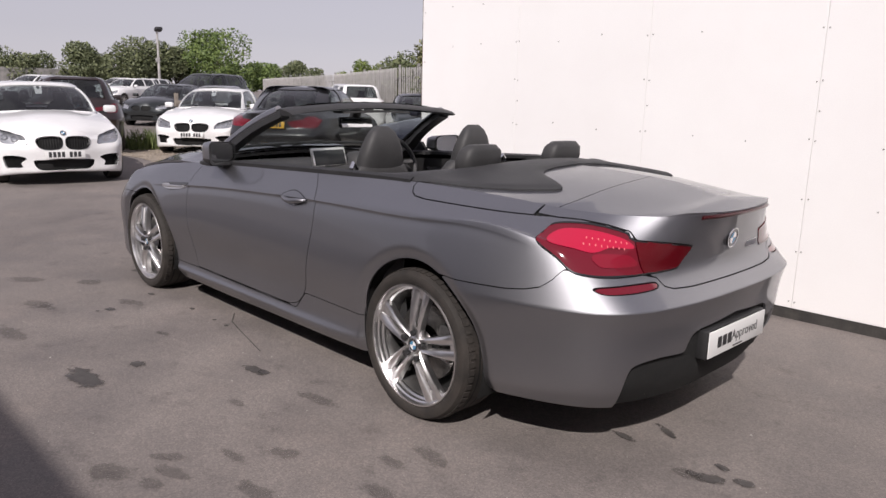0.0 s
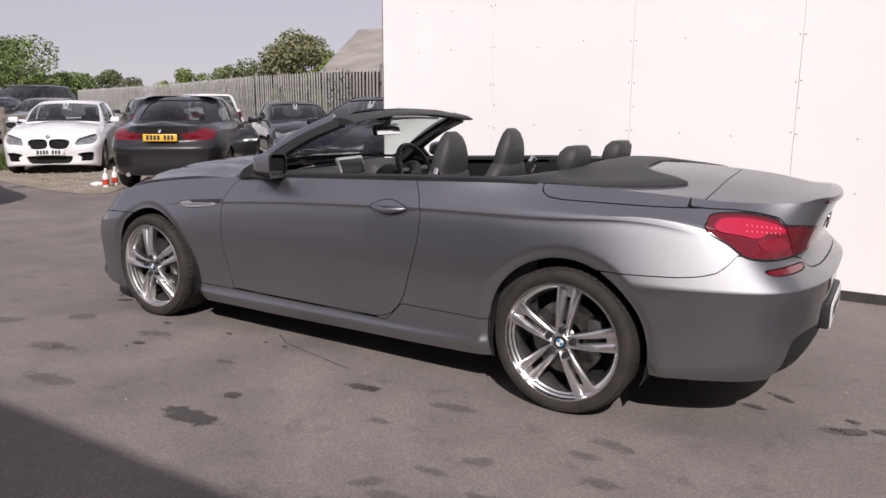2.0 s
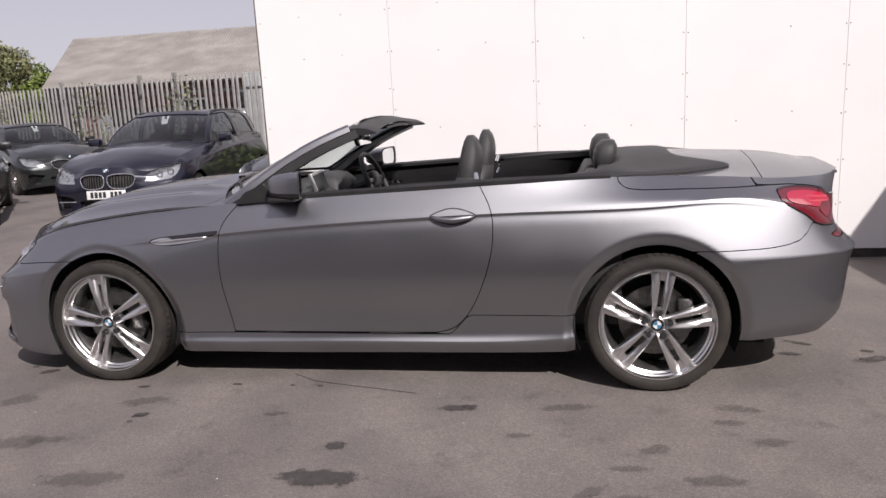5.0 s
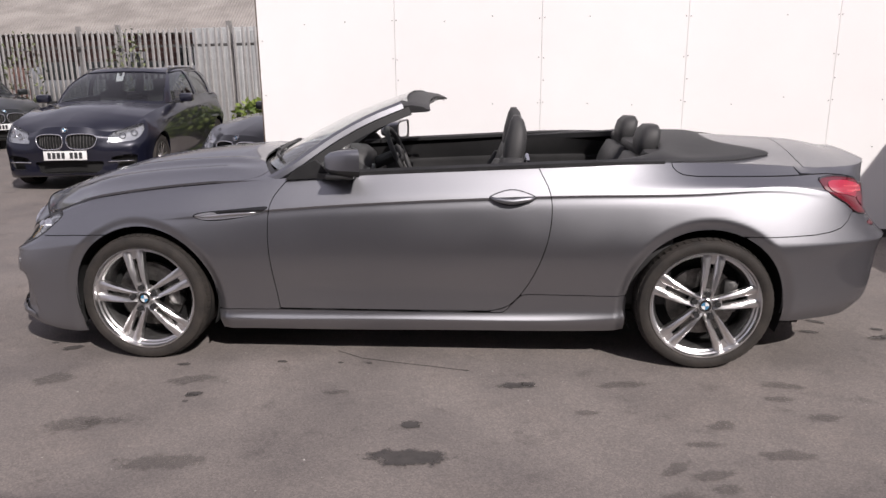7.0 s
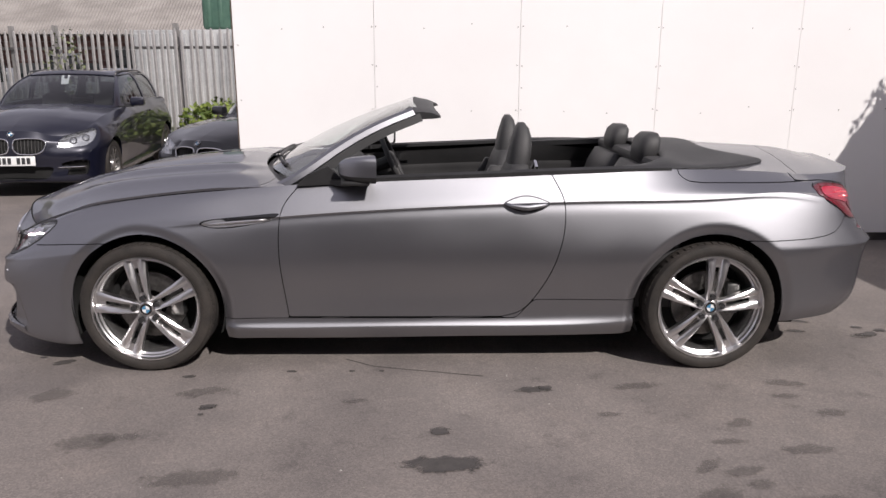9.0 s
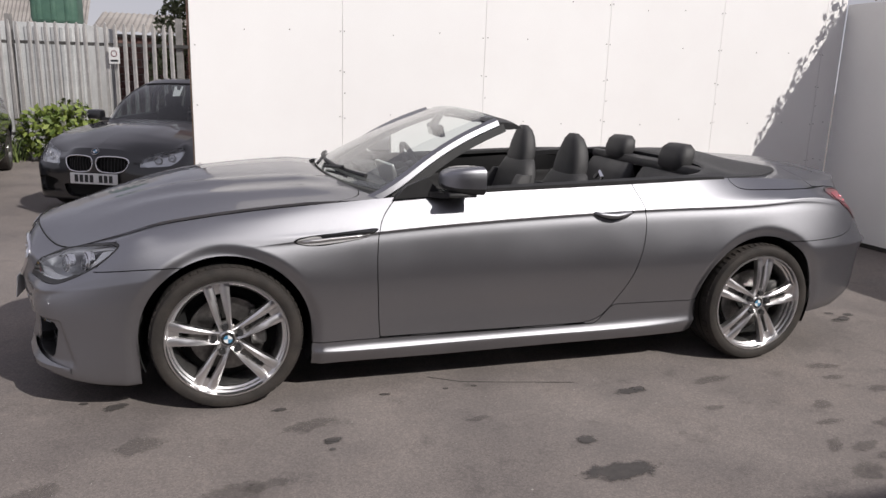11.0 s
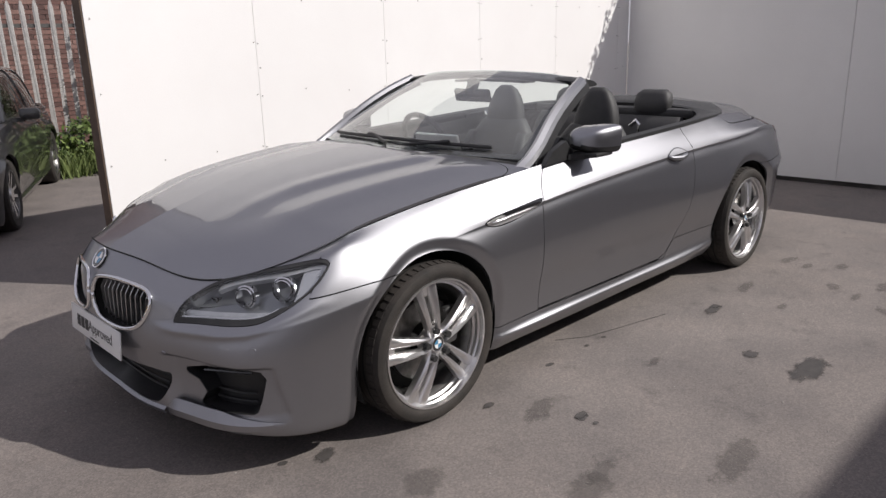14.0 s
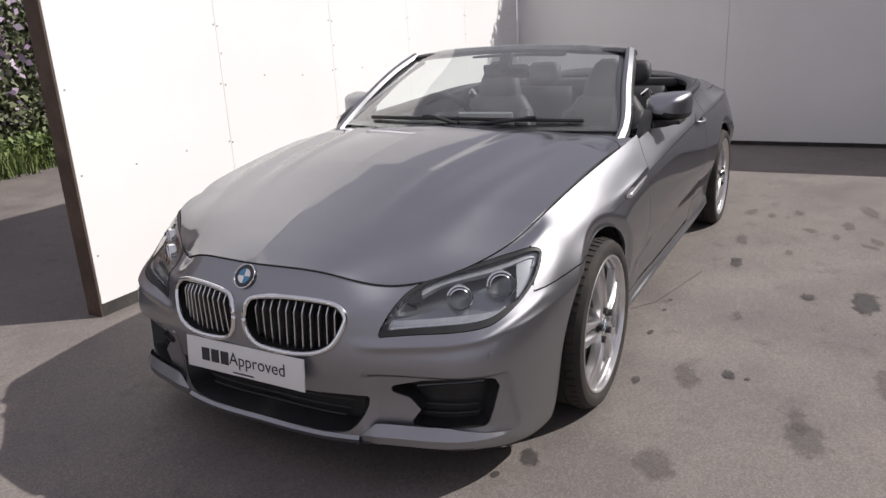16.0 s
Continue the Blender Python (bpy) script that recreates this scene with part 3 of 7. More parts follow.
R_FOLD = rail([(-2.374, 0, 0.687), (-2.335, 0.28, 0.672), (-2.234, 0.494, 0.643), (-2.031, 0.745, 0.695), (-1.865, 0.852, 0.742)],
              [(.876, .765), (.894, .788), (.908, .812), (.911, .852), (.909, .890), (.901, .908), (.887, .914), (.852, .913)],
              [(2.064, .781, .875), (2.252, .61, .825), (2.328, .40, .805), (2.354, 0, .80)])
R_UPPER = rail([(-2.35, 0, 0.722), (-2.31, 0.28, 0.706), (-2.204, 0.487, 0.660), (-1.995, 0.732, 0.725), (-1.832, 0.824, 0.788)],
               [(.838, .806), (.852, .841), (.869, .876), (.876, .912), (.877, .942), (.866, .962), (.828, .955), (.776, .949)],
               [(2.04, .690, .925), (2.248, .555, .900), (2.342, .37, .88), (2.374, 0, .875)])
R_TOP = rail([(-2.322, 0, 0.758), (-2.28, 0.28, 0.742), (-2.170, 0.477, 0.688), (-1.965, 0.712, 0.750), (-1.80, 0.776, 0.803)],
             [(.796, .833), (.813, .876), (.833, .921), (.846, .962), (.848, .996), (.832, 1.021), (.738, 1.012), (.672, .992)],
             [(2.01, .605, .972), (2.240, .50, .969), (2.364, .34, .972), (2.412, 0, .972)])
def flank_relief(u, v, pts, rails_at):
    """A shallow hollow right below the shoulder fold, a soft one along the door bottom and a ledge below the headlamps."""
    along_f = np.clip((u - 1.55) / .45, 0, 1) * np.clip((4.90 - u) / .75, 0, 1)
    below = rails_at[5][:, None, 2] - pts[..., 2]
    groove = np.where((v[None] <= 5) & (v[None] > 3.2), np.clip(below, 0, 1) / .013, 0)
    pts[..., 1] -= along_f[:, None] * .0062 * groove * np.exp(1 - groove)
    lamp_low = np.interp(u, [.40, .50, .68, .80, .90, 1.0], [.532, .532, .543, .558, .592, .628])
    lamp_f = np.clip((u - .40) / .10, 0, 1) * np.clip((1.08 - u) / .22, 0, 1)
    pts[..., 0] -= lamp_f[:, None] * .012 * np.exp(-((pts[..., 2] - lamp_low[:, None]) / .016) ** 2)
    fold_u = .915 + .27 * (.391 - pts[..., 2])                       # the recess round the outer intake ends at a slanting fold
    low_f = np.clip((u - .40) / .05, 0, 1)[:, None] * np.clip((fold_u - u[:, None]) / .03, 0, 1)
    pts[..., 0] += low_f * .020 * np.clip((.436 - pts[..., 2]) / .012, 0, 1) * np.clip((pts[..., 2] - .205) / .04, 0, 1)
    door_f = np.clip((u - 2.0) / .35, 0, 1) * np.clip((4.0 - u) / .5, 0, 1)
    pts[..., 1] -= door_f[:, None] * .010 * np.exp(-((pts[..., 2] - .40) / .075) ** 2)
    return pts


V_ROWS = np.concatenate([np.linspace(0, 2.4, 40), np.linspace(2.44, 2.9, 16), np.linspace(2.95, 4, 16), np.linspace(4.05, 4.7, 12), np.linspace(4.74, 5.1, 16), np.linspace(5.15, 8, 38)])
body = Ring(KU, [R_BOTTOM, R_LIP, R_SKIRT, R_LOW, R_MID, R_WIDE, R_FOLD, R_UPPER, R_TOP], creases=((5, 1.7, 4.98), (4, 4.45, 7.0), (4, .12, 1.45)), nu=520, vs=V_ROWS, relief=flank_relief)
HUB_Z, WHEEL_X = 0.328, 1.4275
# rolled lips round the wheel openings
for cx, r in ((-WHEEL_X, .376), (WHEEL_X, .378)):
    dist = np.where(body.z < .335, np.abs(body.x - cx), np.hypot(body.x - cx, body.z - .335)) - r
    lip_f = np.clip(1 - dist / .058, 0, 1)
    lip_f = lip_f * lip_f * (3 - 2 * lip_f) * np.clip((.82 - body.z) / .06, 0, 1) * np.clip((body.w - .78) / .06, 0, 1)
    body.P[..., 1] -= .022 * lip_f
body.N = grid_normals(body.P)
body.x, body.w, body.z = (body.P[..., c] for c in range(3))
GAP = 0.0022

car = thing("convertible_car", "grey metallic convertible with its roof down, standing on worn asphalt", "car")
X, W, Z, UU = body.x, body.w, body.z, body.uu
arch_f = np.hypot(X + WHEEL_X, Z - 0.335) - 0.376
arch_r = np.hypot(X - WHEEL_X, Z - 0.335) - 0.378
arches = np.minimum(np.where(Z < 0.335, np.abs(X + WHEEL_X) - 0.376, arch_f), np.where(Z < 0.335, np.abs(X - WHEEL_X) - 0.378, arch_r))
arches = np.where(W > 0.6, arches, 1.0)

door_out = np.vstack([curve([(-.60, 1.06), (-.64, .96), (-.715, .865), (-.745, .74), (-.742, .5), (-.722, .275)], 30),
                      curve([(.36, .276), (.45, .30), (.525, .37), (.60, .51), (.655, .68), (.668, .79), (.655, .90), (.605, 1.0), (.58, 1.06)], 40)])
in_door = inside(X, Z, door_out)
skirt_line = .268 + .10 * np.clip((X - .42) / .13, 0, 1) ** 2 * (3 - 2 * np.clip((X - .42) / .13, 0, 1))
flank = np.minimum(X + 1.2, 1.2 - X)                                # between the wheels
in_skirt = np.minimum(skirt_line - Z, flank)
front_seam = .655 + .012 * np.sin((X + 1.9) * 7)                     # wing above, bumper below
U_LAMP = 0.945                                                      # nose panel ahead of this, wing behind
in_fbump = np.where(X < -1.43, np.maximum(U_LAMP - UU - GAP, front_seam - Z), -1)
rear_seam = np.interp(X, [1.5, 1.80, 1.92, 2.0, 2.055, 2.09, 2.118], [.680, .686, .690, .700, .716, .745, .785])
lid_out = np.array([(4.84, .956), (4.95, .948), (5.065, .945), (5.18, .934), (5.285, .916), (5.325, .89), (5.43, .758), (5.50, .744), (5.535, .712), (5.58, .70), (5.7, .694), (6.1, .692), (6.1, 1.3), (4.84, 1.3)])
in_lid = inside(UU, Z, lid_out)
in_cover = inside(X, Z, np.array([(1.252, 1.2), (1.258, 1.0), (1.275, .980), (1.305, .966), (1.37, .959), (1.95, .950), (1.95, 1.2)]))
in_rbump = np.where(X > 1.43, np.where(UU < 5.10, rear_seam - Z, .80 - Z), -1)

head_out = loop([(0.495, 0.562), (0.512, 0.606), (0.538, 0.647), (0.567, 0.673), (0.637, 0.706), (0.731, 0.729), (0.885, 0.759), (0.95, 0.766), (0.991, 0.756), (0.985, 0.733), (0.941, 0.675), (0.886, 0.626), (0.835, 0.594), (0.79, 0.580), (0.7, 0.571), (0.6, 0.566), (0.52, 0.560)])
kidney = loop([(.022, .60), (.030, .645), (.060, .668), (.163, .677), (.275, .670), (.348, .655), (.380, .630), (.382, .598), (.355, .552), (.310, .517), (.235, .500), (.125, .504), (.060, .518), (.028, .555)])
centre_in = loop([(-.1, .358), (.25, .357), (.40, .352), (.420, .335), (.408, .29), (.372, .240), (.31, .214), (.10, .208), (-.1, .207)])
side_in = np.array([(.490, .386), (.591, .412), (.683, .422), (.80, .421), (.842, .414), (.862, .385), (.845, .307), (.828, .260), (.81, .252), (.57, .254), (.558, .262), (.591, .308), (.548, .350), (.490, .366)])
tail_out = loop([(4.927, .873), (4.934, .908), (4.955, .931), (5.065, .936), (5.181, .927), (5.275, .910), (5.318, .888), (5.49, .875), (5.675, .853), (5.692, .842), (5.666, .80), (5.64, .770), (5.60, .763), (5.426, .759), (5.284, .758), (5.155, .764), (5.069, .779), (5.009, .823)])
refl_out = loop([(5.155, .726), (5.275, .730), (5.43, .731), (5.490, .728), (5.488, .711), (5.396, .705), (5.267, .704), (5.194, .708)])
diff_out = loop([(5.335, .16), (5.325, .25), (5.315, .319), (5.335, .395), (5.375, .430), (5.50, .444), (5.63, .440), (5.655, .46), (5.68, .495), (5.72, .515), (5.80, .522), (6.2, .525), (6.3, .3), (6.2, .1), (5.8, .1), (5.4, .1)], 4)
in_head, in_kid = inside(UU, Z, head_out), inside(UU, Z, kidney)
in_cent, in_side = inside(UU, Z, centre_in), inside(UU, Z, side_in)
in_tail, in_refl, in_diff = inside(UU, Z, tail_out), inside(UU, Z, refl_out), inside(UU, Z, diff_out)
cut_front = np.minimum.reduce([-in_head, -in_kid, -in_cent, -in_side])
P, N = body.P, body.N


def keep(*f):
    return np.minimum.reduce([*f]) - GAP


rest = np.minimum(-in_door, -in_skirt)
for s, n in ((-1, "left"), (1, "right")):
    panel("door", P, N, keep(in_door, -in_skirt), GREY_PAINT, car, (s,), "grey metallic door panel")
    panel("side_skirt", P, N, keep(in_skirt, arches), GREY_PAINT, car, (s,))
    wing = panel("front_wing", P, N, keep(rest, arches, -in_fbump, np.where(X < -.2, .1, -.1), -in_head), GREY_PAINT, car, (s,))
    panel("rear_wing", P, N, keep(rest, arches, np.where(X > 0, .1, -.1), -in_rbump, -in_lid, -in_cover, -in_tail, np.where(UU < 5.4, .1, -.1)), GREY_PAINT, car, (s,))
both = (-1, 1)
nose = np.where(X < -1.43, np.maximum(U_LAMP - UU + GAP, front_seam - Z), -.3)
panel("front_bumper", P, N, keep(nose, cut_front, arches), GREY_PAINT, car, both)
panel("rear_bumper", P, N, keep(in_rbump, arches, -in_tail, -in_lid, -in_refl, -in_diff), GREY_PAINT, car, both)
panel("boot_lid_face", P, N, keep(in_lid, -in_tail), GREY_PAINT, car, both)
for s in both:
    panel("cover_flank", P, N, keep(in_cover, np.where(UU < 4.84, .1, -.1)), GREY_PAINT, car, (s,))
panel("rear_diffuser", P, N, keep(in_diff), BLACK_PLASTIC, car, both, "matt black lower valance", off=-0.03)
for s in both:
    panel("rear_reflector", P, N, keep(in_refl), RED_LENS, car, (s,), "narrow red reflector strip", off=-0.002)
    split = ((UU - 5.323) * .125 + (Z - .885) * .103) / .162          # the lid's share of the lamp lies past this line
    tl = panel("tail_lamp", P, N, keep(in_tail, -split), RED_LENS, car, (s,), "glossy deep red tail lamp", off=0.003)
    il = panel("boot_lamp", P, N, keep(in_tail, split), RED_DARK, car, (s,), "dark red lamp on the boot lid", off=0.003)
    edge_l = np.minimum.reduce([in_tail, .006 - in_tail])
    panel("lamp_edge", P, N, edge_l, GLOSS_BLACK, tl, (s,), "", off=0.0045, lip=0)
    lit = loop([(4.97, .878), (5.0, .912), (5.125, .912), (5.25, .893), (5.315, .872), (5.330, .855), (5.232, .858), (5.168, .842), (5.082, .856)])
    panel("lamp_band", P, N, inside(UU, Z, lit), RED_LIT, tl, (s,), "brighter red light band", off=0.0055, lip=0)
    low_l = loop([(5.17, .835), (5.30, .835), (5.352, .82), (5.375, .795), (5.25, .79), (5.19, .80)])
    panel("lamp_low_band", P, N, inside(UU, Z, low_l), RED_MID, tl, (s,), "", off=0.0055, lip=0)
    for k in range(16):
        u = 5.115 + k % 8 * .025
        zz = .893 - (k // 8) * .019 - (u - 5.06) * .085
        p, n = body.at(u, zz, .006)
        b = bmesh.new()
        add_box(b, (.004, .0045, .010), (0, 0, 0), bevel=.0015, seg=1)
        led = bm_ob("light_dot", b, LED_RED, tl)
        led.matrix_local = Matrix.Translation((p[0], s * p[1], p[2])) @ Vector((n[0], s * n[1], n[2])).to_track_quat("X", "Z").to_matrix().to_4x4()
    # head lamp: deep dark housing, two ringed projectors, clear cover
    hl = panel("headlamp", P, N, keep(in_head), LAMP_IN, car, (s,), "clear headlamp with two ringed projectors", off=-0.06, lip=-0.055)
    panel("lens_cover", P, N, keep(in_head), CLEAR, hl, (s,), "clear lens cover", off=-0.001, lip=0).visible_shadow = False
    panel("dark_edge", P, N, np.minimum(in_head, .0085 - in_head), BLACK_PLASTIC, hl, (s,), "", off=0.0012, lip=0.02)
    panel("brow", P, N, np.minimum.reduce([in_head - .010, .022 - in_head, (Z - .60 - .26 * (UU - .5)), UU - .60]), LAMP_SHELF, hl, (s,), "smoky brow strip", off=-0.014, lip=0.02)
    panel("lamp_shelf", P, N, np.minimum.reduce([in_head - .016, .603 + .06 * (UU - .5) - Z]), LAMP_SHELF, hl, (s,), "smoky silver reflector shelf", off=-0.022, lip=0.03)
    panel("lamp_corner", P, N, np.minimum.reduce([in_head - .012, UU - .885]), LAMP_LIGHT, hl, (s,), "chrome corner reflector", off=-0.02, lip=0.02)
    # black strip drawn as the dark gap along the lamp's lower edge
    low = np.minimum.reduce([in_head - .002, .018 - in_head, .592 + .10 * (UU - .48) - Z])
    panel("lower_gap_strip", P, N, low, BLACK_PLASTIC, hl, (s,), "", off=0.0008, lip=0.006)
    panel("light_strip", P, N, np.minimum.reduce([in_head - .0195, .0245 - in_head, .592 + .10 * (UU - .48) - Z]), LAMP_LIGHT, hl, (s,), "thin pale light strip", off=-0.004, lip=0.006)
    for u, zz, r in ((.704, .676, .043), (.832, .694, .047)):
        p, n = body.at(u, zz, -.038)
        q = Vector((-.80, s * .42, .12)).normalized().to_track_quat("Z", "Y").to_matrix().to_4x4()
        b = bmesh.new()
        for r0, d in ((r, .024), (r * .80, .03)):
            for k in range(28):
                a0, a1 = k * math.tau / 28, (k + 1) * math.tau / 28
                pr = [(r0, 0), (r0 * 1.0, d), (r0 * .90, d + .004), (r0 * .86, 0)]
                for (ra, za), (rb, zb) in zip(pr, pr[1:]):
                    b.faces.new([b.verts.new((rr * math.cos(a), rr * math.sin(a), h)) for rr, a, h in ((ra, a0, za), (ra, a1, za), (rb, a1, zb), (rb, a0, zb))])
        bmesh.ops.remove_doubles(b, verts=b.verts, dist=1e-5)
        ring_ob = bm_ob("lamp_ring", b, CHROME, hl, "bright ring")
        ring_ob.matrix_local = Matrix.Translation((p[0], s * p[1], p[2])) @ q
        b = bmesh.new()
        bmesh.ops.create_uvsphere(b, u_segments=20, v_segments=12, radius=r * .68, matrix=Matrix.Diagonal((1, 1, .5, 1)))
        eye = bm_ob("projector", b, GLOSS_BLACK, hl, "dark glass projector", smooth=3)
        eye.matrix_local = ring_ob.matrix_local.copy()
# dark inner shell that closes the gaps between the panels
shell = np.minimum.reduce([arches + .004, -in_cent, -in_side, -in_kid, -in_head])
panel("inner_shell", P, N, np.where(shell > .004, shell, -1), BLACK_IN, car, both, "", lip=0, off=-.016)

# bonnet and boot lid between the top rails
UC, UW = .50, 2.20
u_front, u_side = np.linspace(0, UC, 30), np.linspace(UC, UW, 60)
cowl_c = np.array([-.945, 0, .992])
cowl_o = body.rail(8, UW)[0]
cowl = curve([cowl_c, (-.92, .30, .984), (-.84, .58, .976), cowl_o], 40)
spine = curve([(-2.322, 0, .758), (-2.20, 0, .810), (-1.97, 0, .873), (-1.65, 0, .934), (-1.30, 0, .976), cowl_c], 60)
bonnet = coons(spine, body.rail(8, u_side), body.rail(8, u_front), cowl, 110, 60)
bx, bw_ = bonnet[..., 0], bonnet[..., 1]
ridge = np.clip((bx + 2.15) / .5, 0, 1) * np.clip((-.80 - bx) / .25, 0, 1)
line_w = .30 + .16 * (bx + 2.2) / 1.3                                # two long folds that widen to the screen
bonnet[..., 2] += ridge * (.016 * np.exp(-((bw_ - line_w) / .05) ** 2) + .022 * (1 - np.clip(bw_ / line_w, 0, 1) ** 4) + .016 + .012 * np.exp(-((bw_ - line_w - .21) / .07) ** 2))
BN = -grid_normals(bonnet)
if BN[50, 30, 2] < 0:
    BN = -BN
shut = inside(bx, bw_, np.array([(-3, -1), (-3, 1.5), (-.945, 1.5), (-.935, .842), (-.88, .824), (-.838, .800), (-.81, .765), (-.797, .70), (-.785, .5), (-.5, .3), (-.5, -1)]))
panel("bonnet", bonnet, BN, np.minimum(full(bonnet), shut - .002), GREY_PAINT, car, both, "long folded bonnet", up=True)
for s in both:
    panel("scuttle_corner", bonnet, BN, np.minimum(full(bonnet), -shut - .002), GREY_PAINT, car, (s,), up=True)
b = bmesh.new()
gap_line = [tuple(p + (-.002, 0, .0012)) for p in body.rail(8, np.linspace(0, .60, 24))]
tube_mesh(b, [(x, -y, z) for x, y, z in gap_line[::-1]] + gap_line[1:], .0030, 6)
bm_ob("bonnet_gap", b, BLACK_IN, car, "", 3)

UL0, UL1 = body.u_of_x(1.30, .95), 5.32
deck_c = curve([(1.28, 0, 1.075), (1.60, 0, 1.083), (1.90, 0, 1.070), (2.15, 0, 1.046), (2.30, 0, 1.014), (2.365, 0, .998), (2.412, 0, .972)], 60)
front_c = curve([(1.28, 0, 1.075), (1.28, .35, 1.06), (1.285, .62, 1.02), body.rail(8, UL0)[0]], 30)
rear_c = body.rail(8, np.linspace(UL1, KU[-1], 40))[::-1]
side_c = body.rail(8, np.linspace(UL0, UL1, 60))
deck = coons(deck_c, side_c, front_c, rear_c, 120, 70)
dx, dw = deck[..., 0], deck[..., 1]
deck[..., 2] += .012 * np.exp(-((dx - 2.36) / .05) ** 2) * np.clip((.50 - dw) / .1, 0, 1)
DN = -grid_normals(deck)
if DN[50, 30, 2] < 0:
    DN = -DN
seam_x = 1.972 - .037 * np.clip(dw / .71, 0, 1) ** 1.5
panel("boot_lid", deck, DN, dx - seam_x - GAP, GREY_PAINT, car, both, "smooth boot lid with a raised rear lip", up=True)
outer = curve([(.57, .842), (.90, .832), (1.25, .765), (1.45, .70), (1.65, .605), (1.79, .505)], 40)
back = curve([(1.79, .505), (1.818, .480), (1.826, .460), (1.808, .438), (1.70, .375), (1.61, .315), (1.578, .25), (1.57, .12), (1.568, -.05)], 48)
inner = curve([(1.27, -.05), (1.265, .35), (1.23, .55), (1.10, .70), (.90, .762), (.57, .808)], 40)
cover_line = np.vstack([outer, back[1:], inner])                      # outline of the black cover, half of it
panel("top_cover", deck, DN, np.minimum.reduce([seam_x - dx - GAP, dx - 1.31, .012 - inside(dx, dw, cover_line)]), GREY_PAINT, car, both, "grey folding-roof cover", up=True)

# ---- wheels ----
def lathe(profile, seg=48, closed=False):
    """Faces of a profile (radius, depth) turned about the Y axis; depth is along -Y (outwards on the left side)."""
    b = bmesh.new()
    rings = [[b.verts.new((r * math.cos(k * math.tau / seg), -d, r * math.sin(k * math.tau / seg))) for k in range(seg)] for r, d in profile]
    pairs = list(zip(rings, rings[1:])) + ([(rings[-1], rings[0])] if closed else [])
    for p, q in pairs:
        for k in range(seg):
            b.faces.new((p[k], p[(k + 1) % seg], q[(k + 1) % seg], q[k]))
    return b


def spoke_mesh(tilt):
    """One of a pair of slim spokes, hub to rim, seen from outside; tilt sets which of the pair."""
    b = bmesh.new()
    rows = []
    for r, off, w, d in ((.036, .0195, .0095, .010), (.060, .0215, .0105, .017), (.085, .0230, .0115, .019), (.12, .0252, .0146, .019), (.17, .0285, .0180, .014),
                         (.215, .0315, .0214, .007), (.256, .0345, .0252, .000)):
        c = tilt * off
        rows.append([b.verts.new((c + x * tilt, y, r)) for x, y in ((-w, -d + .034), (-w, -d + .013), (-w * .62, -d + .003), (w * .35, -d - .002), (w * .93, -d + .005), (w, -d + .034))])
    for p, q in zip(rows, rows[1:]):
        for k in range(5):
            b.faces.new((p[k], p[k + 1], q[k + 1], q[k]))
    b.faces.new(rows[0])
    b.faces.new(rows[-1][::-1])
    return b


def roundel(name, r, parent, m, deep=.006):
    """A round badge: dark rim, chrome edge and four quarters in two colours, facing +Z."""
    b = bmesh.new()
    add_cyl(b, r, r * .97, deep, Matrix.Translation((0, 0, deep / 2)), 32)
    base = bm_ob(name, b, GLOSS_BLACK, parent, "round dark-rimmed badge")
    base.matrix_local = m
    b = bmesh.new()
    tube_mesh(b, [(r * math.cos(a), r * math.sin(a), deep) for a in np.linspace(0, math.tau, 33)], r * .06, 6)
    bm_ob("badge_edge", b, CHROME, base)
    for k in range(4):
        b = bmesh.new()
        arc = [b.verts.new((r * .62 * math.cos(a), r * .62 * math.sin(a), deep + .0012)) for a in np.linspace(k * math.pi / 2, (k + 1) * math.pi / 2, 8)]
        b.faces.new([b.verts.new((0, 0, deep + .0012))] + arc)
        bm_ob("badge_quarter", b, BADGE_BLUE if k % 2 else BADGE_WHITE, base, smooth=0)
    return base


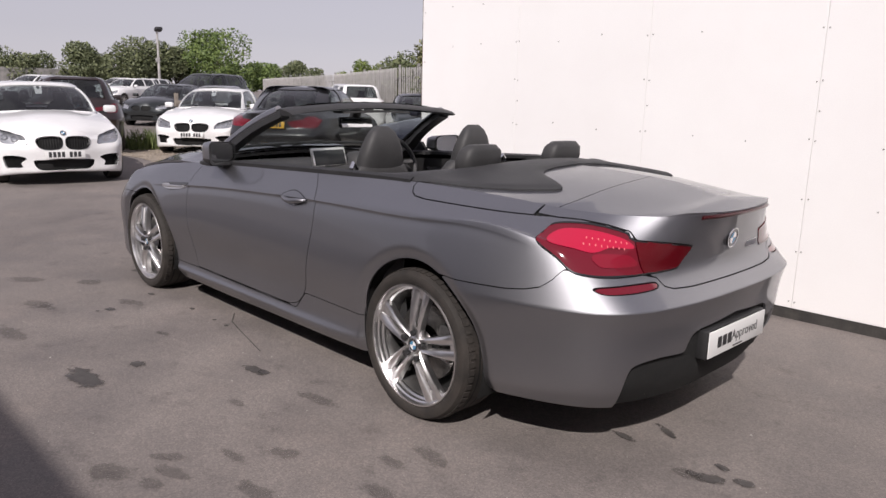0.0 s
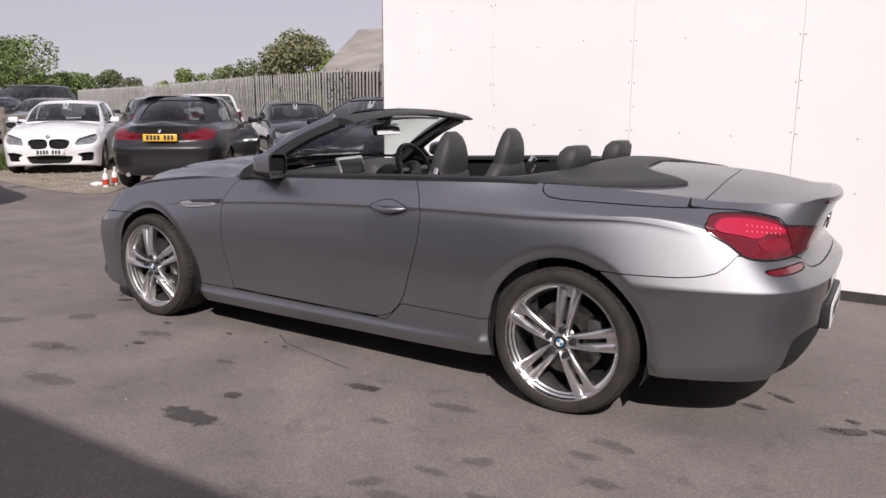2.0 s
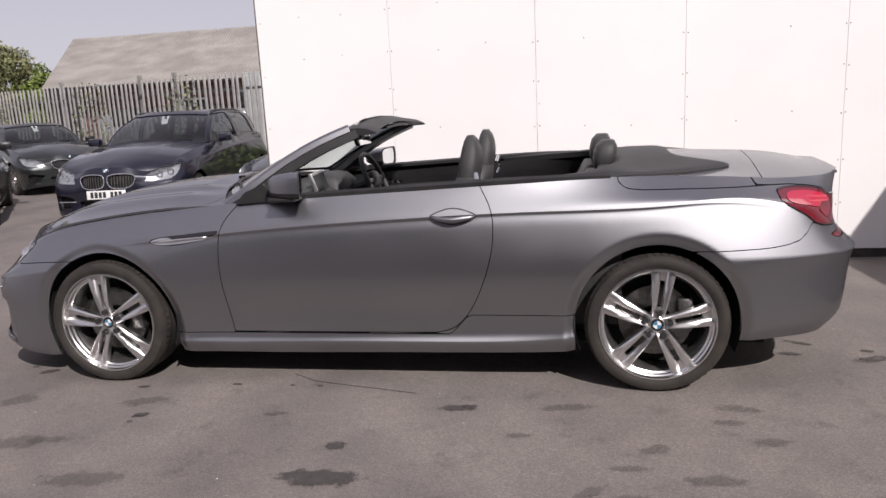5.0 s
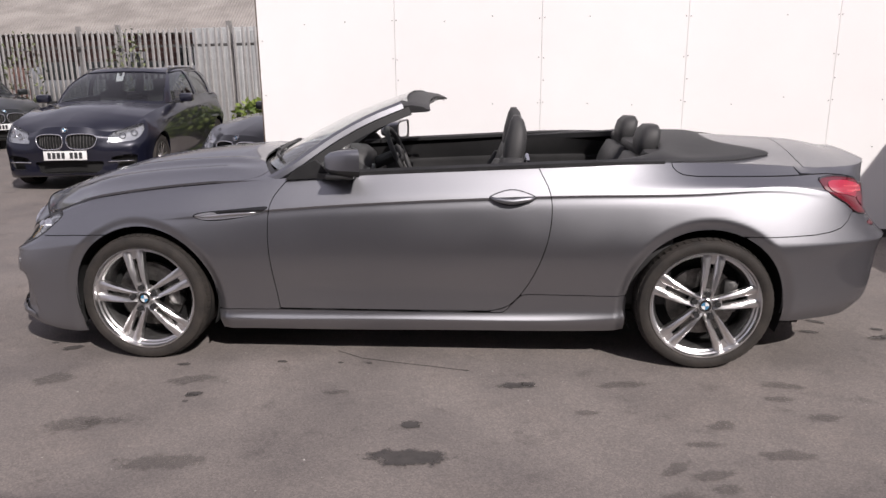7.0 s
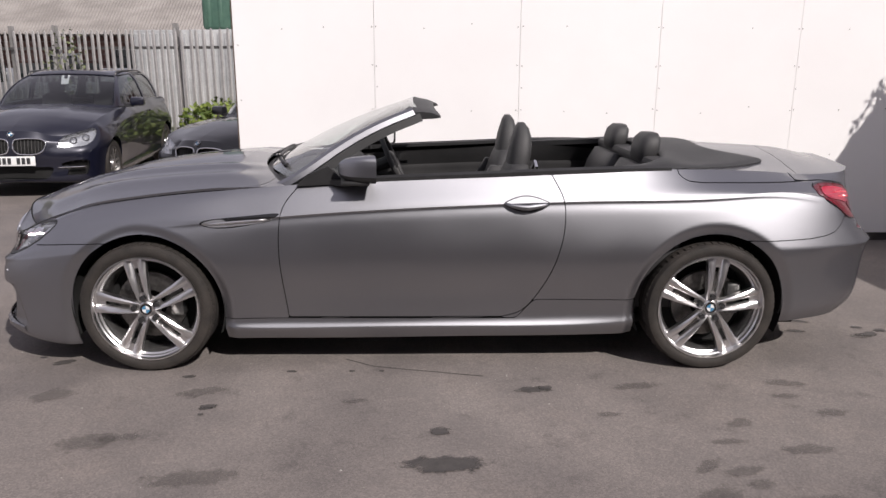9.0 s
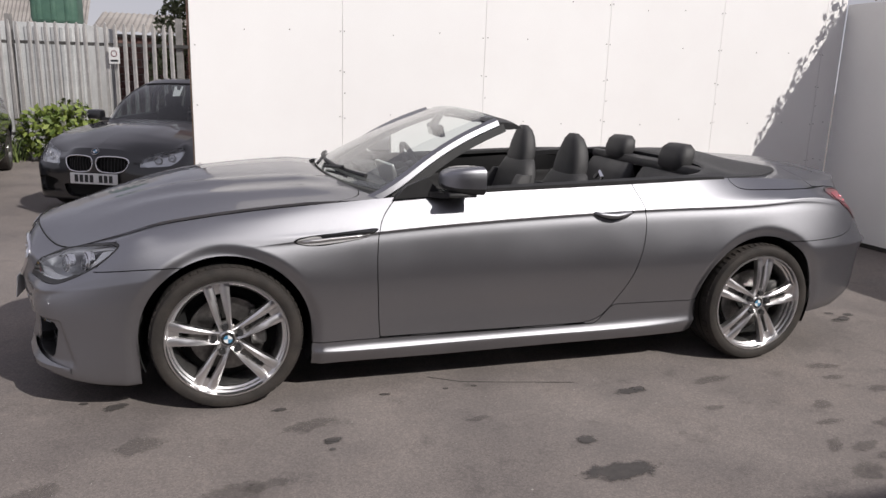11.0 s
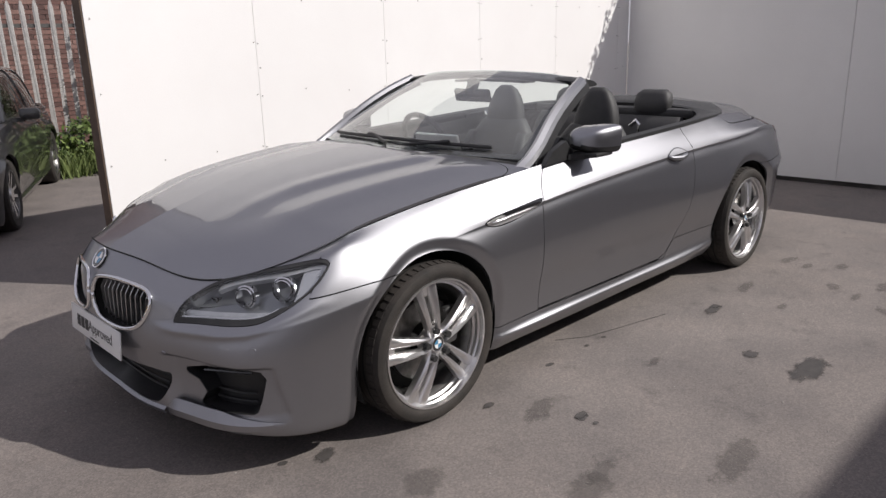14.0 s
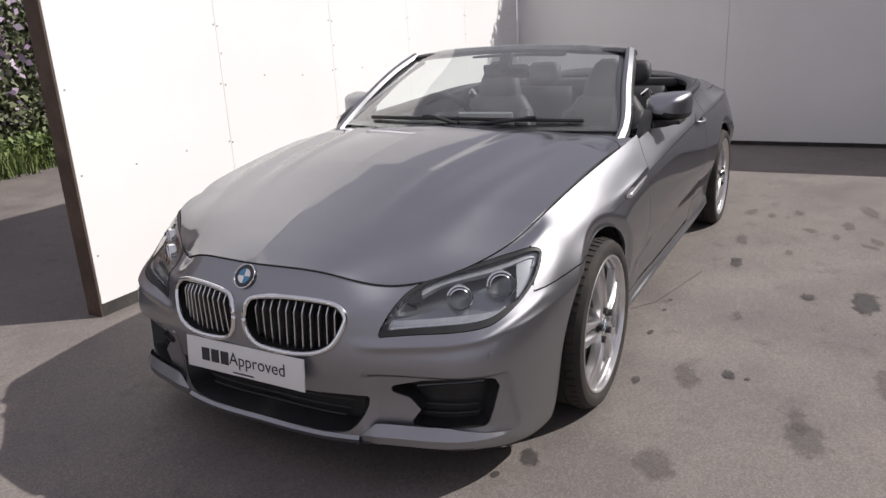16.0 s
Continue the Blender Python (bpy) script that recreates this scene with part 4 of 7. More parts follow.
def make_wheel(parent, width=.245, r_tyre=.333, turn=29.0):
    wheel = new("wheel")
    wheel.empty_display_size = .1
    wheel.parent = parent
    h = width / 2
    tyre = bm_ob("tyre", lathe([(.266, h - .012), (.274, h - .002), (.287, h + .005), (.305, h + .007), (.320, h + .001), (.328, h - .014), (.332, h - .034),
                                (r_tyre, h - .06), (r_tyre, -h + .06), (.328, -h + .014), (.305, -h - .006), (.266, -h + .012)], 72), RUBBER, wheel, "worn black low-profile tyre", 0.5)
    b = bmesh.new()
    for k in range(60):                                             # shoulder tread blocks
        a = k * math.tau / 60
        add_box(b, (.024, .030, .0035), (0, 0, 0), (0, 0, 0))
        vs = b.verts[-8:] if False else [v for v in b.verts][-8:]
        m = Matrix.Rotation(-a, 4, "Y") @ Matrix.Translation((0, -(h - .034), r_tyre + .0005)) @ Matrix.Rotation(.16, 4, "X")
        bmesh.ops.transform(b, matrix=m, verts=vs)
    bm_ob("tread", b, RUBBER, tyre, smooth=0)
    for d in (-.05, 0, .05):
        bm_ob("tread_groove", lathe([(r_tyre + .0006, d - .005), (r_tyre + .0006, d + .005)], 60), BLACK_IN, tyre)
    bm_ob("rim", lathe([(1.024 * r, d) for r, d in ((.262, h - .012), (.266, h - .004), (.264, h + .001), (.258, h + .001), (.2555, h - .006), (.2545, h - .020), (.2480, h - .026), (.2465, h - .040), (.2380, h - .046), (.2365, h - .056))], 72), ALLOY, wheel, "polished silver rim lip", 0.7)
    bm_ob("rim_barrel", lathe([(.2422, h - .056), (.230, h - .075), (.226, h - .10), (.222, -h + .02)], 60), ALLOY_IN, wheel, "dull inner barrel", 0.7)
    for k in range(5):
        for tilt in (-1, 1):
            s = bm_ob("spoke", spoke_mesh(tilt), ALLOY, wheel, smooth=0.7)
            s.matrix_local = Matrix.Translation((0, -(h - .022), 0)) @ Matrix.Rotation(radians(90 - turn - 72 * k), 4, "Y") @ Matrix.Diagonal((1.02, 1, 1.024, 1))
        for r0, r1, deep, wd in ((.205, .254, .006, .016), (.030, .082, -.004, .021)):   # webs that close the pair at rim and root
            b = bmesh.new()
            v8 = [b.verts.new((x, y, z)) for z, dy in ((r0, .004), (r1, 0)) for x, y in ((-wd, deep + dy), (wd, deep + dy), (wd, deep + .018), (-wd, deep + .018))]
            for q in ((0, 1, 5, 4), (0, 3, 2, 1), (4, 5, 6, 7), (0, 4, 7, 3), (1, 2, 6, 5)):
                b.faces.new([v8[i] for i in q])
            w_ob = bm_ob("spoke_web", b, ALLOY, wheel, smooth=0)
            w_ob.matrix_local = Matrix.Translation((0, -(h - .022), 0)) @ Matrix.Rotation(radians(90 - turn - 72 * k), 4, "Y") @ Matrix.Diagonal((1.02, 1, 1.024, 1))
        b = bmesh.new()
        add_cyl(b, .0135, .0135, .03, Matrix.Rotation(math.pi / 2, 4, "X"), 12)
        bolt = bm_ob("wheel_bolt", b, BLACK_PLASTIC, wheel, "dark wheel bolt in its recess")
        a = radians(turn + 72 * k)
        bolt.matrix_local = Matrix.Translation((.060 * math.cos(a), -(h - .0095), .060 * math.sin(a)))
    bm_ob("hub", lathe([(.0, h - .010), (.033, h - .010), (.040, h - .014), (.050, h - .030), (.056, h - .07), (.0, h - .07)], 32), ALLOY, wheel, "silver hub", 0.5)
    roundel("hub_badge", .031, wheel, Matrix.Translation((0, -(h - .012), 0)) @ Matrix.Rotation(math.pi / 2, 4, "X"), .004)
    disc = bm_ob("brake_disc", lathe([(.075, h - .095), (.172, h - .095), (.172, h - .12), (.075, h - .12)], 48), STEEL, wheel, "steel brake disc", 0.5)
    b = bmesh.new()
    add_box(b, (.075, .09, .17), (.135, -(h - .105), .03), bevel=.02)
    bm_ob("brake_caliper", b, ALLOY_IN, wheel, "grey brake caliper")
    bm_ob("wheel_back", lathe([(.0, h - .15), (.225, h - .15)], 36), BLACK_IN, wheel)
    return wheel


for x, wd, turn in ((-WHEEL_X, .245, 28), (WHEEL_X, .262, 11)):
    for s in both:
        wh = make_wheel(car, wd, .333, turn)
        inset = .941 - wd / 2
        wh.matrix_local = Matrix.Translation((x, s * inset, HUB_Z + .004)) @ (Matrix.Rotation(math.pi, 4, "Z") if s > 0 else Matrix())
        b = lathe([(.384, .20), (.384, -.40)], 48)
        bmesh.ops.delete(b, geom=[v for v in b.verts if v.co.z < -.17], context="VERTS")
        arch = bm_ob("wheel_arch_liner", b, BLACK_IN, car)
        arch.matrix_local = Matrix.Translation((x, s * .70, .335)) @ (Matrix.Rotation(math.pi, 4, "Z") if s > 0 else Matrix())
box("floor_pan", (3.8, 1.5, .05), (0.05, 0, .215), BLACK_IN, car)
box("engine_bay", (1.3, 1.06, .40), (-1.50, 0, .42), BLACK_IN, car)
box("boot_floor", (1.0, 1.06, .5), (1.7, 0, .5), BLACK_IN, car)

# ---- front details ----
def along(poly, off, closed=True):
    pts = [body.at(max(u, 0), z, off)[0] for u, z in poly]
    return pts + [pts[0]] if closed else pts


def flip(p, s):
    return (p[0], s * p[1], p[2])


for s in both:
    gr = panel("grille", P, N, in_kid, BLACK_IN, car, (s,), "kidney-shaped chrome-framed grille", off=-.05, lip=-.045)
    b = bmesh.new()
    tube_mesh(b, [flip(p, s) for p in along(kidney[::2], .002)], .0095, 8)
    bm_ob("grille_frame", b, CHROME, gr, "chrome grille frame", 3)
    for k in range(11):
        u = .054 + k * .0290
        zs = np.linspace(.48, .70, 60)
        ok = zs[inside(np.full(60, u), zs, kidney) > .006]
        if len(ok) < 3:
            continue
        lo, hi = ok[0], ok[-1]
        b = bmesh.new()
        rows = []
        for z, o in ((lo, -.024), (lo + (hi - lo) * .78, -.012), (hi, -.018)):
            p, n = body.at(u, z, o)
            q, n = body.at(u, z, -.045)
            rows.append([b.verts.new(flip(v, s)) for v in (p + (0, .0023, 0), p - (0, .0023, 0), q - (0, .002, 0), q + (0, .002, 0))])
        for a, c in zip(rows, rows[1:]):
            for i in range(4):
                b.faces.new((a[i], a[(i + 1) % 4], c[(i + 1) % 4], c[i]))
        bm_ob("grille_slat", b, ALLOY, gr, "silver slat", 0)
    side = panel("side_intake", P, N, in_side, BLACK_PLASTIC, car, (s,), "dark air intake", off=-.07, lip=-.068)
    b = bmesh.new()
    tube_mesh(b, [flip(body.at(u, .395 + .10 * (u - .6) - .5 * (u - .68) ** 2, -.012)[0], s) for u in np.linspace(.57, .81, 10)], .005, 6)
    bm_ob("intake_trim", b, GLOSS_BLACK, side, "thin gloss black trim")
    for z in (.275, .305):
        b = bmesh.new()
        tube_mesh(b, [flip(body.at(u, z, -.055)[0], s) for u in np.linspace(.58, .81, 8)], .004, 6)
        bm_ob("intake_bar", b, BLACK_PLASTIC, side)
cen = panel("lower_grille", P, N, in_cent, BLACK_PLASTIC, car, both, "wide dark lower air intake", off=-.09, lip=-.088)
for k in range(4):
    b = bmesh.new()
    z = .240 + k * .030
    pts = [body.at(u, z, -.07)[0] for u in np.linspace(.38 - .02 * (3 - k), 0, 12)]
    tube_mesh(b, [flip(p, -1) for p in pts] + [flip(p, 1) for p in pts[::-1]], .0045, 6)
    bm_ob("grille_bar", b, BLACK_PLASTIC, cen)
for s in both:                                                     # blades below the outer intakes
    rows_b = []
    b = bmesh.new()
    for u in np.linspace(.395, .93, 24):
        k = min((u - .395) / .05, (.93 - u) / .24, 1)
        p, n = body.at(u, .205, 0)
        o = np.array([n[0], n[1], 0]) / np.hypot(n[0], n[1])
        rows_b.append([b.verts.new(flip(q, s)) for q in (p + o * .002 + (0, 0, .008 + .046 * k), p + o * (.003 + .019 * k) + (0, 0, .006 + .010 * k), p + o * (.003 + .015 * k) - (0, 0, .012), p - o * .004 - (0, 0, .030))])
    for q, r in zip(rows_b, rows_b[1:]):
        for k in range(3):
            b.faces.new((q[k], q[k + 1], r[k + 1], r[k]))
    bm_ob("front_blade", b, GREY_PAINT, car, "grey bumper blade below the intake", 0.5)
b = bmesh.new()
rows_b = []
for u in np.linspace(0, .385, 12):
    p, n = body.at(u, .200, 0)
    o = np.array([n[0], n[1], 0]) / np.hypot(n[0], n[1])
    rows_b.append((p + o * .001 + (0, 0, .008), p + o * .012 + (0, 0, -.004), p + o * .002 - (0, 0, .024)))
rows_b = [[flip(q, -1) for q in r] for r in rows_b[::-1]] + [list(r) for r in rows_b[1:]]
rows_b = [[b.verts.new(q) for q in r] for r in rows_b]
for q, r in zip(rows_b, rows_b[1:]):
    for k in range(2):
        b.faces.new((q[k], q[k + 1], r[k + 1], r[k]))
bm_ob("front_lip", b, GREY_PAINT, car, "grey lip below the lower intake", 0.5)
p, n = body.at(0.001, .720, .001)
roundel("badge", .041, car, Matrix.Translation((p[0], 0, p[2])) @ Vector((-.80, 0, .60)).to_track_quat("Z", "Y").to_matrix().to_4x4())
p, n = body.at(0.001, .80, .001)


def number_plate(parent, m, letters=True, color=None):
    """A plate facing +Z, long side along X."""
    b = bmesh.new()
    add_box(b, (.52, .111, .006), (0, 0, .003), bevel=.0028, seg=2)
    pl = bm_ob("number_plate", b, color or PLATE_WHITE, parent, "white show plate with dark lettering" if letters else "number plate with dark bars")
    pl.matrix_local = m
    if letters:
        cu = bpy.data.curves.new("lettering", "FONT")
        cu.body, cu.size, cu.align_x, cu.align_y = "Approved", .061, "LEFT", "CENTER"
        cu.extrude = .0004
        tx = new("lettering", cu)
        dg = bpy.context.evaluated_depsgraph_get()
        me = bpy.data.meshes.new_from_object(tx.evaluated_get(dg))
        bpy.data.objects.remove(tx)
        me.materials.clear()
        me.materials.append(INK)
        lt = new("lettering", me)
        lt.parent = pl
        lt.matrix_local = Matrix.Translation((-.062, .002, .0068))
        for k in range(3):
            q = box("printed_mark", (.036, .046, .0008), (-.170 + k * .044, .0, .0068), INK, pl)
        box("printed_line", (.09, .005, .0008), (.0, -.044, .0068), INK, pl)
    else:
        for k, x in enumerate((-.19, -.135, -.08, -.025, .075, .13, .185)):
            box("printed_bar", (.040, .075, .0008), (x, 0, .0068), INK, pl)
    return pl


number_plate(car, Matrix.Translation((-2.412, 0, .438)) @ Matrix.Rotation(-math.pi / 2, 4, "Z") @ Matrix.Rotation(radians(84), 4, "X"))
pl = number_plate(car, Matrix.Translation((2.434, 0, .448)) @ Matrix.Rotation(math.pi / 2, 4, "Z") @ Matrix.Rotation(radians(90), 4, "X"))
box("plate_holder", (.05, .535, .125), (2.408, 0, .448), BLACK_PLASTIC, car, bevel=.01)
roundel("boot_badge", .041, car, Matrix.Translation((body.at(KU[-1] - .002, .850)[0][0] + .001, 0, .850)) @ Vector((1, 0, -.16)).to_track_quat("Z", "Y").to_matrix().to_4x4())
for k in range(4):
    box("badge_mark", (.004, .024, .028), (body.at(KU[-1] - .20 - k * .031, .795, .002)[0][0], .20 + k * .031, .795), CHROME, car, rot=(0, 0, -6), bevel=.001, seg=1)
for s in both:
    b = bmesh.new()
    m = Matrix.Translation((2.262, s * .462, .292)) @ Matrix.Rotation(math.pi / 2, 4, "Y")
    bmesh.ops.create_cone(b, cap_ends=False, segments=28, radius1=.042, radius2=.042, depth=.10, matrix=m @ Matrix.Diagonal((.8, 1.25, 1, 1)))
    bmesh.ops.create_cone(b, cap_ends=False, segments=28, radius1=.037, radius2=.037, depth=.09, matrix=m @ Matrix.Diagonal((.8, 1.25, 1, 1)))
    ex = bm_ob("exhaust_pipe", b, CHROME, car, "chrome oval exhaust pipe")
    b = bmesh.new()
    bmesh.ops.create_cone(b, cap_ends=True, segments=24, radius1=.037, radius2=.037, depth=.02, matrix=m @ Matrix.Diagonal((.8, 1.25, 1, 1)))
    bm_ob("pipe_inside", b, BLACK_IN, ex)
    for u, z in ((.42, .435), (.83, .50)):
        p, n = body.at(u, z, .0)
        b = bmesh.new()
        add_cyl(b, .011, .010, .006, Matrix(), 16)
        o = bm_ob("parking_sensor", b, GREY_PAINT, car)
        o.matrix_local = Matrix.Translation(flip(p, s)) @ Vector(flip(n, s)).to_track_quat("Z", "Y").to_matrix().to_4x4()
    # wing vent with its chrome blade
    vent = loop([(-1.13, .768), (-1.08, .788), (-.90, .806), (-.752, .819), (-.757, .803), (-.83, .774), (-.97, .750), (-1.07, .748)])
    in_vent = inside(X, Z, vent)
    v = panel("wing_vent", P, N, in_vent, GLOSS_BLACK, car, (s,), "slim side vent with chrome blade", off=.002, lip=.004)
    b = bmesh.new()
    tube_mesh(b, [flip(body.side(x, .772 + .075 * (x + 1.05), .007)[0], s) for x in np.linspace(-1.09, -.80, 8)], [.004, .007, .008, .0075, .007, .0065, .006, .004], 8)
    bm_ob("vent_bar", b, ALLOY, v, "bright bar", 3)
    blade = loop([(-1.120, .767), (-1.08, .782), (-1.02, .788), (-.985, .776), (-.90, .778), (-.79, .790), (-.785, .784), (-.86, .768), (-.98, .754), (-1.07, .751)])
    panel("vent_blade", P, N, inside(X, Z, blade), ALLOY, v, (s,), "chrome blade", off=.006, lip=.006)
    # door handle over a flush cup; recess shade is a dark painted rim
    cup = loop([(.362, .868), (.42, .897), (.475, .906), (.53, .897), (.592, .868), (.53, .836), (.475, .826), (.42, .836)])
    dh = panel("door_handle_cup", P, N, inside(X, Z, cup), CUP_SHADE, car, (s,), "handle cup with its recess shade painted as a dark rim", off=.0025, lip=.002)
    panel("cup_floor", P, N, inside(X, Z, cup) - .006, GREY_PAINT, dh, (s,), off=.0036, lip=0)
    b = bmesh.new()
    hp = []
    for x, o in ((.366, .003), (.40, .016), (.44, .026), (.48, .030), (.52, .027), (.56, .017), (.588, .003)):
        hp.append(flip(body.side(x, .868, o)[0], s))
    tube_mesh(b, hp, [.006, .011, .014, .015, .014, .011, .006], 12, 1.0)
    bm_ob("door_handle", b, GREY_PAINT, dh, "grey pull handle", 3)

# ---- windscreen, pillars, cabin ----
def sweep(name, path, section, material, parent, label="", up=(0, 0, 1), smooth=0.6, scale=None):
    """A closed section (across, up) carried along a path."""
    pts = [Vector(p) for p in path]
    b = bmesh.new()
    rings = []
    for i, p in enumerate(pts):
        d = (pts[min(i + 1, len(pts) - 1)] - pts[max(i - 1, 0)]).normalized()
        a = d.cross(Vector(up)).normalized()
        c = a.cross(d).normalized()
        k = scale[i] if scale else 1
        rings.append([b.verts.new(p + a * x * k + c * y * k) for x, y in section])
    n = len(section)
    for q, r in zip(rings, rings[1:]):
        for k in range(n):
            b.faces.new((q[k], q[(k + 1) % n], r[(k + 1) % n], r[k]))
    b.faces.new(rings[0])
    b.faces.new(rings[-1][::-1])
    return bm_ob(name, b, material, parent, label, smooth)


scr_base = curve([(-.905, 0, .997), (-.885, .30, .993), (-.82, .56, .986), (-.70, .768, .972)], 24)
scr_top = curve([(-.10, 0, 1.348), (-.095, .30, 1.340), (-.08, .50, 1.325), (-.055, .618, 1.302)], 24)
scr_mid = curve([(-.905, 0, .997), (-.52, 0, 1.195), (-.10, 0, 1.348)], 20)
scr_edge = curve([(-.70, .768, .972), (-.40, .705, 1.140), (-.055, .618, 1.302)], 20)
scr = coons(scr_base, scr_top, scr_mid, scr_edge, 24, 20)
SN = grid_normals(scr)
if SN[12, 10, 2] < 0:
    SN = -SN
ws = panel("windscreen", scr, SN, full(scr), SCREEN_GLASS, car, both, "clear raked windscreen", lip=0, up=False)
ws.visible_shadow = False
ai, bi = np.meshgrid(np.linspace(0, 1, 24), np.linspace(0, 1, 20), indexing="ij")
panel("screen_border", scr, SN, np.maximum(np.maximum(bi - .93, ai - .955), .05 - bi), GLOSS_BLACK, ws, both, "black screen border", lip=0, off=-.004)
cow = coons(cowl, scr_base, curve([cowl_c, (-.905, 0, .995)], 6), curve([cowl_o, (-.70, .768, .970)], 6), 30, 6)
cow[..., 2] -= .012
CN = grid_normals(cow)
panel("cowl_panel", cow, CN if CN[10, 3, 2] > 0 else -CN, full(cow), BLACK_PLASTIC, car, both, "black plastic cowl", lip=.02)
pil_sec = [(-.030, .000), (-.024, .018), (.000, .027), (.024, .018), (.030, .000), (.020, -.018), (-.020, -.018)]
head_sec = [(-.070, -.004), (-.045, .008), (.01, .012), (.06, .004), (.100, -.013), (.104, -.019), (.080, -.024), (.0, -.028), (-.055, -.020)]
for s in both:
    pth = curve([(-.80, .785, .905), (-.70, .790, .955), (-.47, .742, 1.105), (-.22, .685, 1.238), (-.085, .652, 1.290)], 14)
    sweep("windscreen_pillar", [flip(p, s) for p in pth], pil_sec, GREY_PAINT, car, "grey windscreen pillar", (0, s * .75, .6))
    sweep("pillar_seal", [flip(p + (.034, -.010, -.020), s) for p in pth[2:]], [(-.036, -.026), (-.040, .016), (-.010, .026), (.026, .022), (.034, -.020)], BLACK_PLASTIC, car, "black rubber seal")
    # mirror sail and mirror
    b = bmesh.new()
    sail = [(-.66, .945), (-.48, .955), (-.44, .985), (-.50, 1.045), (-.60, 1.005)]
    f1 = [b.verts.new((x, s * .868, z)) for x, z in sail]
    f2 = [b.verts.new((x, s * .840, z)) for x, z in sail]
    b.faces.new(f1), b.faces.new(f2[::-1])
    for k in range(5):
        b.faces.new((f1[k], f1[(k + 1) % 5], f2[(k + 1) % 5], f2[k]))
    bm_ob("mirror_sail", b, BLACK_PLASTIC, car, "black triangular mirror mount")
    b, low_b = bmesh.new(), bmesh.new()
    prof = [(-0.445, .024, .020, 1.036, .890, 0), (-0.435, .054, .036, 1.037, .897, .04), (-0.411, .078, .050, 1.039, .904, .10), (-0.375, .092, .058, 1.041, .909, .18), (-0.328, .098, .0625, 1.042, .912, .25), (-0.283, .099, .064, 1.042, .913, .30)]

    def mirror_ring(x, hw, hh, zc, yc, slant, k=1.0):
        """Points round a mirror section: flat above, tapering down to the inner end."""
        pts = []
        for a in np.arange(24) * math.tau / 24:
            ca, sa = math.cos(a), math.sin(a)
            o = k * hw * math.copysign(abs(ca) ** .40, ca)
            h_ = k * hh * math.copysign(abs(sa) ** .48, sa) * (1 + .22 * o / hw if sa < 0 else 1)
            pts.append((x + slant * o, s * (yc + o), zc + h_ + .06 * o))
        return pts
    rings = [mirror_ring(*q) for q in prof]
    rv, lv = [[b.verts.new(p) for p in r] for r in rings], [[low_b.verts.new(p) for p in r] for r in rings]
    for i in range(len(rings) - 1):
        for k in range(24):
            vv, mesh_b = (lv, low_b) if k in range(13, 23) else (rv, b)      # black lower shell
            mesh_b.faces.new((vv[i][k], vv[i][(k + 1) % 24], vv[i + 1][(k + 1) % 24], vv[i + 1][k]))
    b.faces.new(rv[0])
    for bb_ in (b, low_b):
        bmesh.ops.delete(bb_, geom=[v for v in bb_.verts if not v.link_faces], context="VERTS")
    mir = bm_ob("door_mirror", b, GREY_PAINT, car, "grey door mirror with black underside", 1.0)
    bm_ob("mirror_lower_shell", low_b, BLACK_PLASTIC, mir, "black lower mirror shell", 1.0)
    b = bmesh.new()
    o_, i_ = [b.verts.new(p) for p in rings[-1]], [b.verts.new(p) for p in mirror_ring(-.281, .099, .064, 1.042, .913, .30, .86)]
    for k in range(24):
        b.faces.new((o_[k], o_[(k + 1) % 24], i_[(k + 1) % 24], i_[k]))
    bm_ob("mirror_rim", b, BLACK_PLASTIC, mir, "black mirror rim", 0)
    b = bmesh.new()
    b.faces.new([b.verts.new(p) for p in mirror_ring(-.287, .099, .064, 1.042, .913, .30, .87)])
    bm_ob("mirror_glass", b, MIRROR, mir, "mirror glass", 0)
    sweep("mirror_foot", [(-.46, s * .835, .966), (-.40, s * .88, .966), (-.35, s * .93, .974)], [(-.05, -.012), (-.05, .012), (.05, .014), (.05, -.012)], BLACK_PLASTIC, mir, "black mirror foot")
    b = bmesh.new()
    add_box(b, (.140, .150, .022), (-.358, s * .915, .976), bevel=.009)
    bm_ob("mirror_base", b, BLACK_PLASTIC, mir)
    # belt seal along the doors
    bl = [flip(p - (0, .016, -.004), s) for p in body.rail(8, np.linspace(body.u_of_x(-.60, .95), body.u_of_x(1.22, .98), 40))]
    sweep("belt_seal", bl, [(-.022, -.016), (-.022, .006), (.0, .014), (.022, .004), (.022, -.016)], BLACK_PLASTIC, car, "black seal strip along the door top")
    card = np.minimum.reduce([X + .72, 1.27 - X, Z - .30, 1.1 - Z])
    dc = panel("door_card", P, N, card, LEATHER, car, (s,), "black leather inner panel", off=-.075, lip=0)
    sweep("arm_rest", [(-.45, s * .765, .72), (.0, s * .755, .735), (.45, s * .765, .75)], [(-.04, -.04), (-.04, .02), (.04, .03), (.04, -.04)], LEATHER, dc, smooth=0.5)
    sweep("inner_handle", [(-.34, s * .775, .86), (-.25, s * .758, .865), (-.16, s * .775, .868)], [(-.008, -.01), (-.008, .01), (.008, .01), (.008, -.01)], CHROME, dc, "chrome inner handle")
hdr = curve([(-.046, .668, 1.286), (-.050, .630, 1.294), (-.064, .50, 1.306), (-.08, .30, 1.320), (-.085, 0, 1.328)], 16)
hpath = [flip(p, -1) for p in hdr] + [flip(p, 1) for p in hdr[::-1][1:]]
sweep("windscreen_header", hpath, head_sec, SOFT_TOP, car, "black windscreen header", (0, 0, 1))
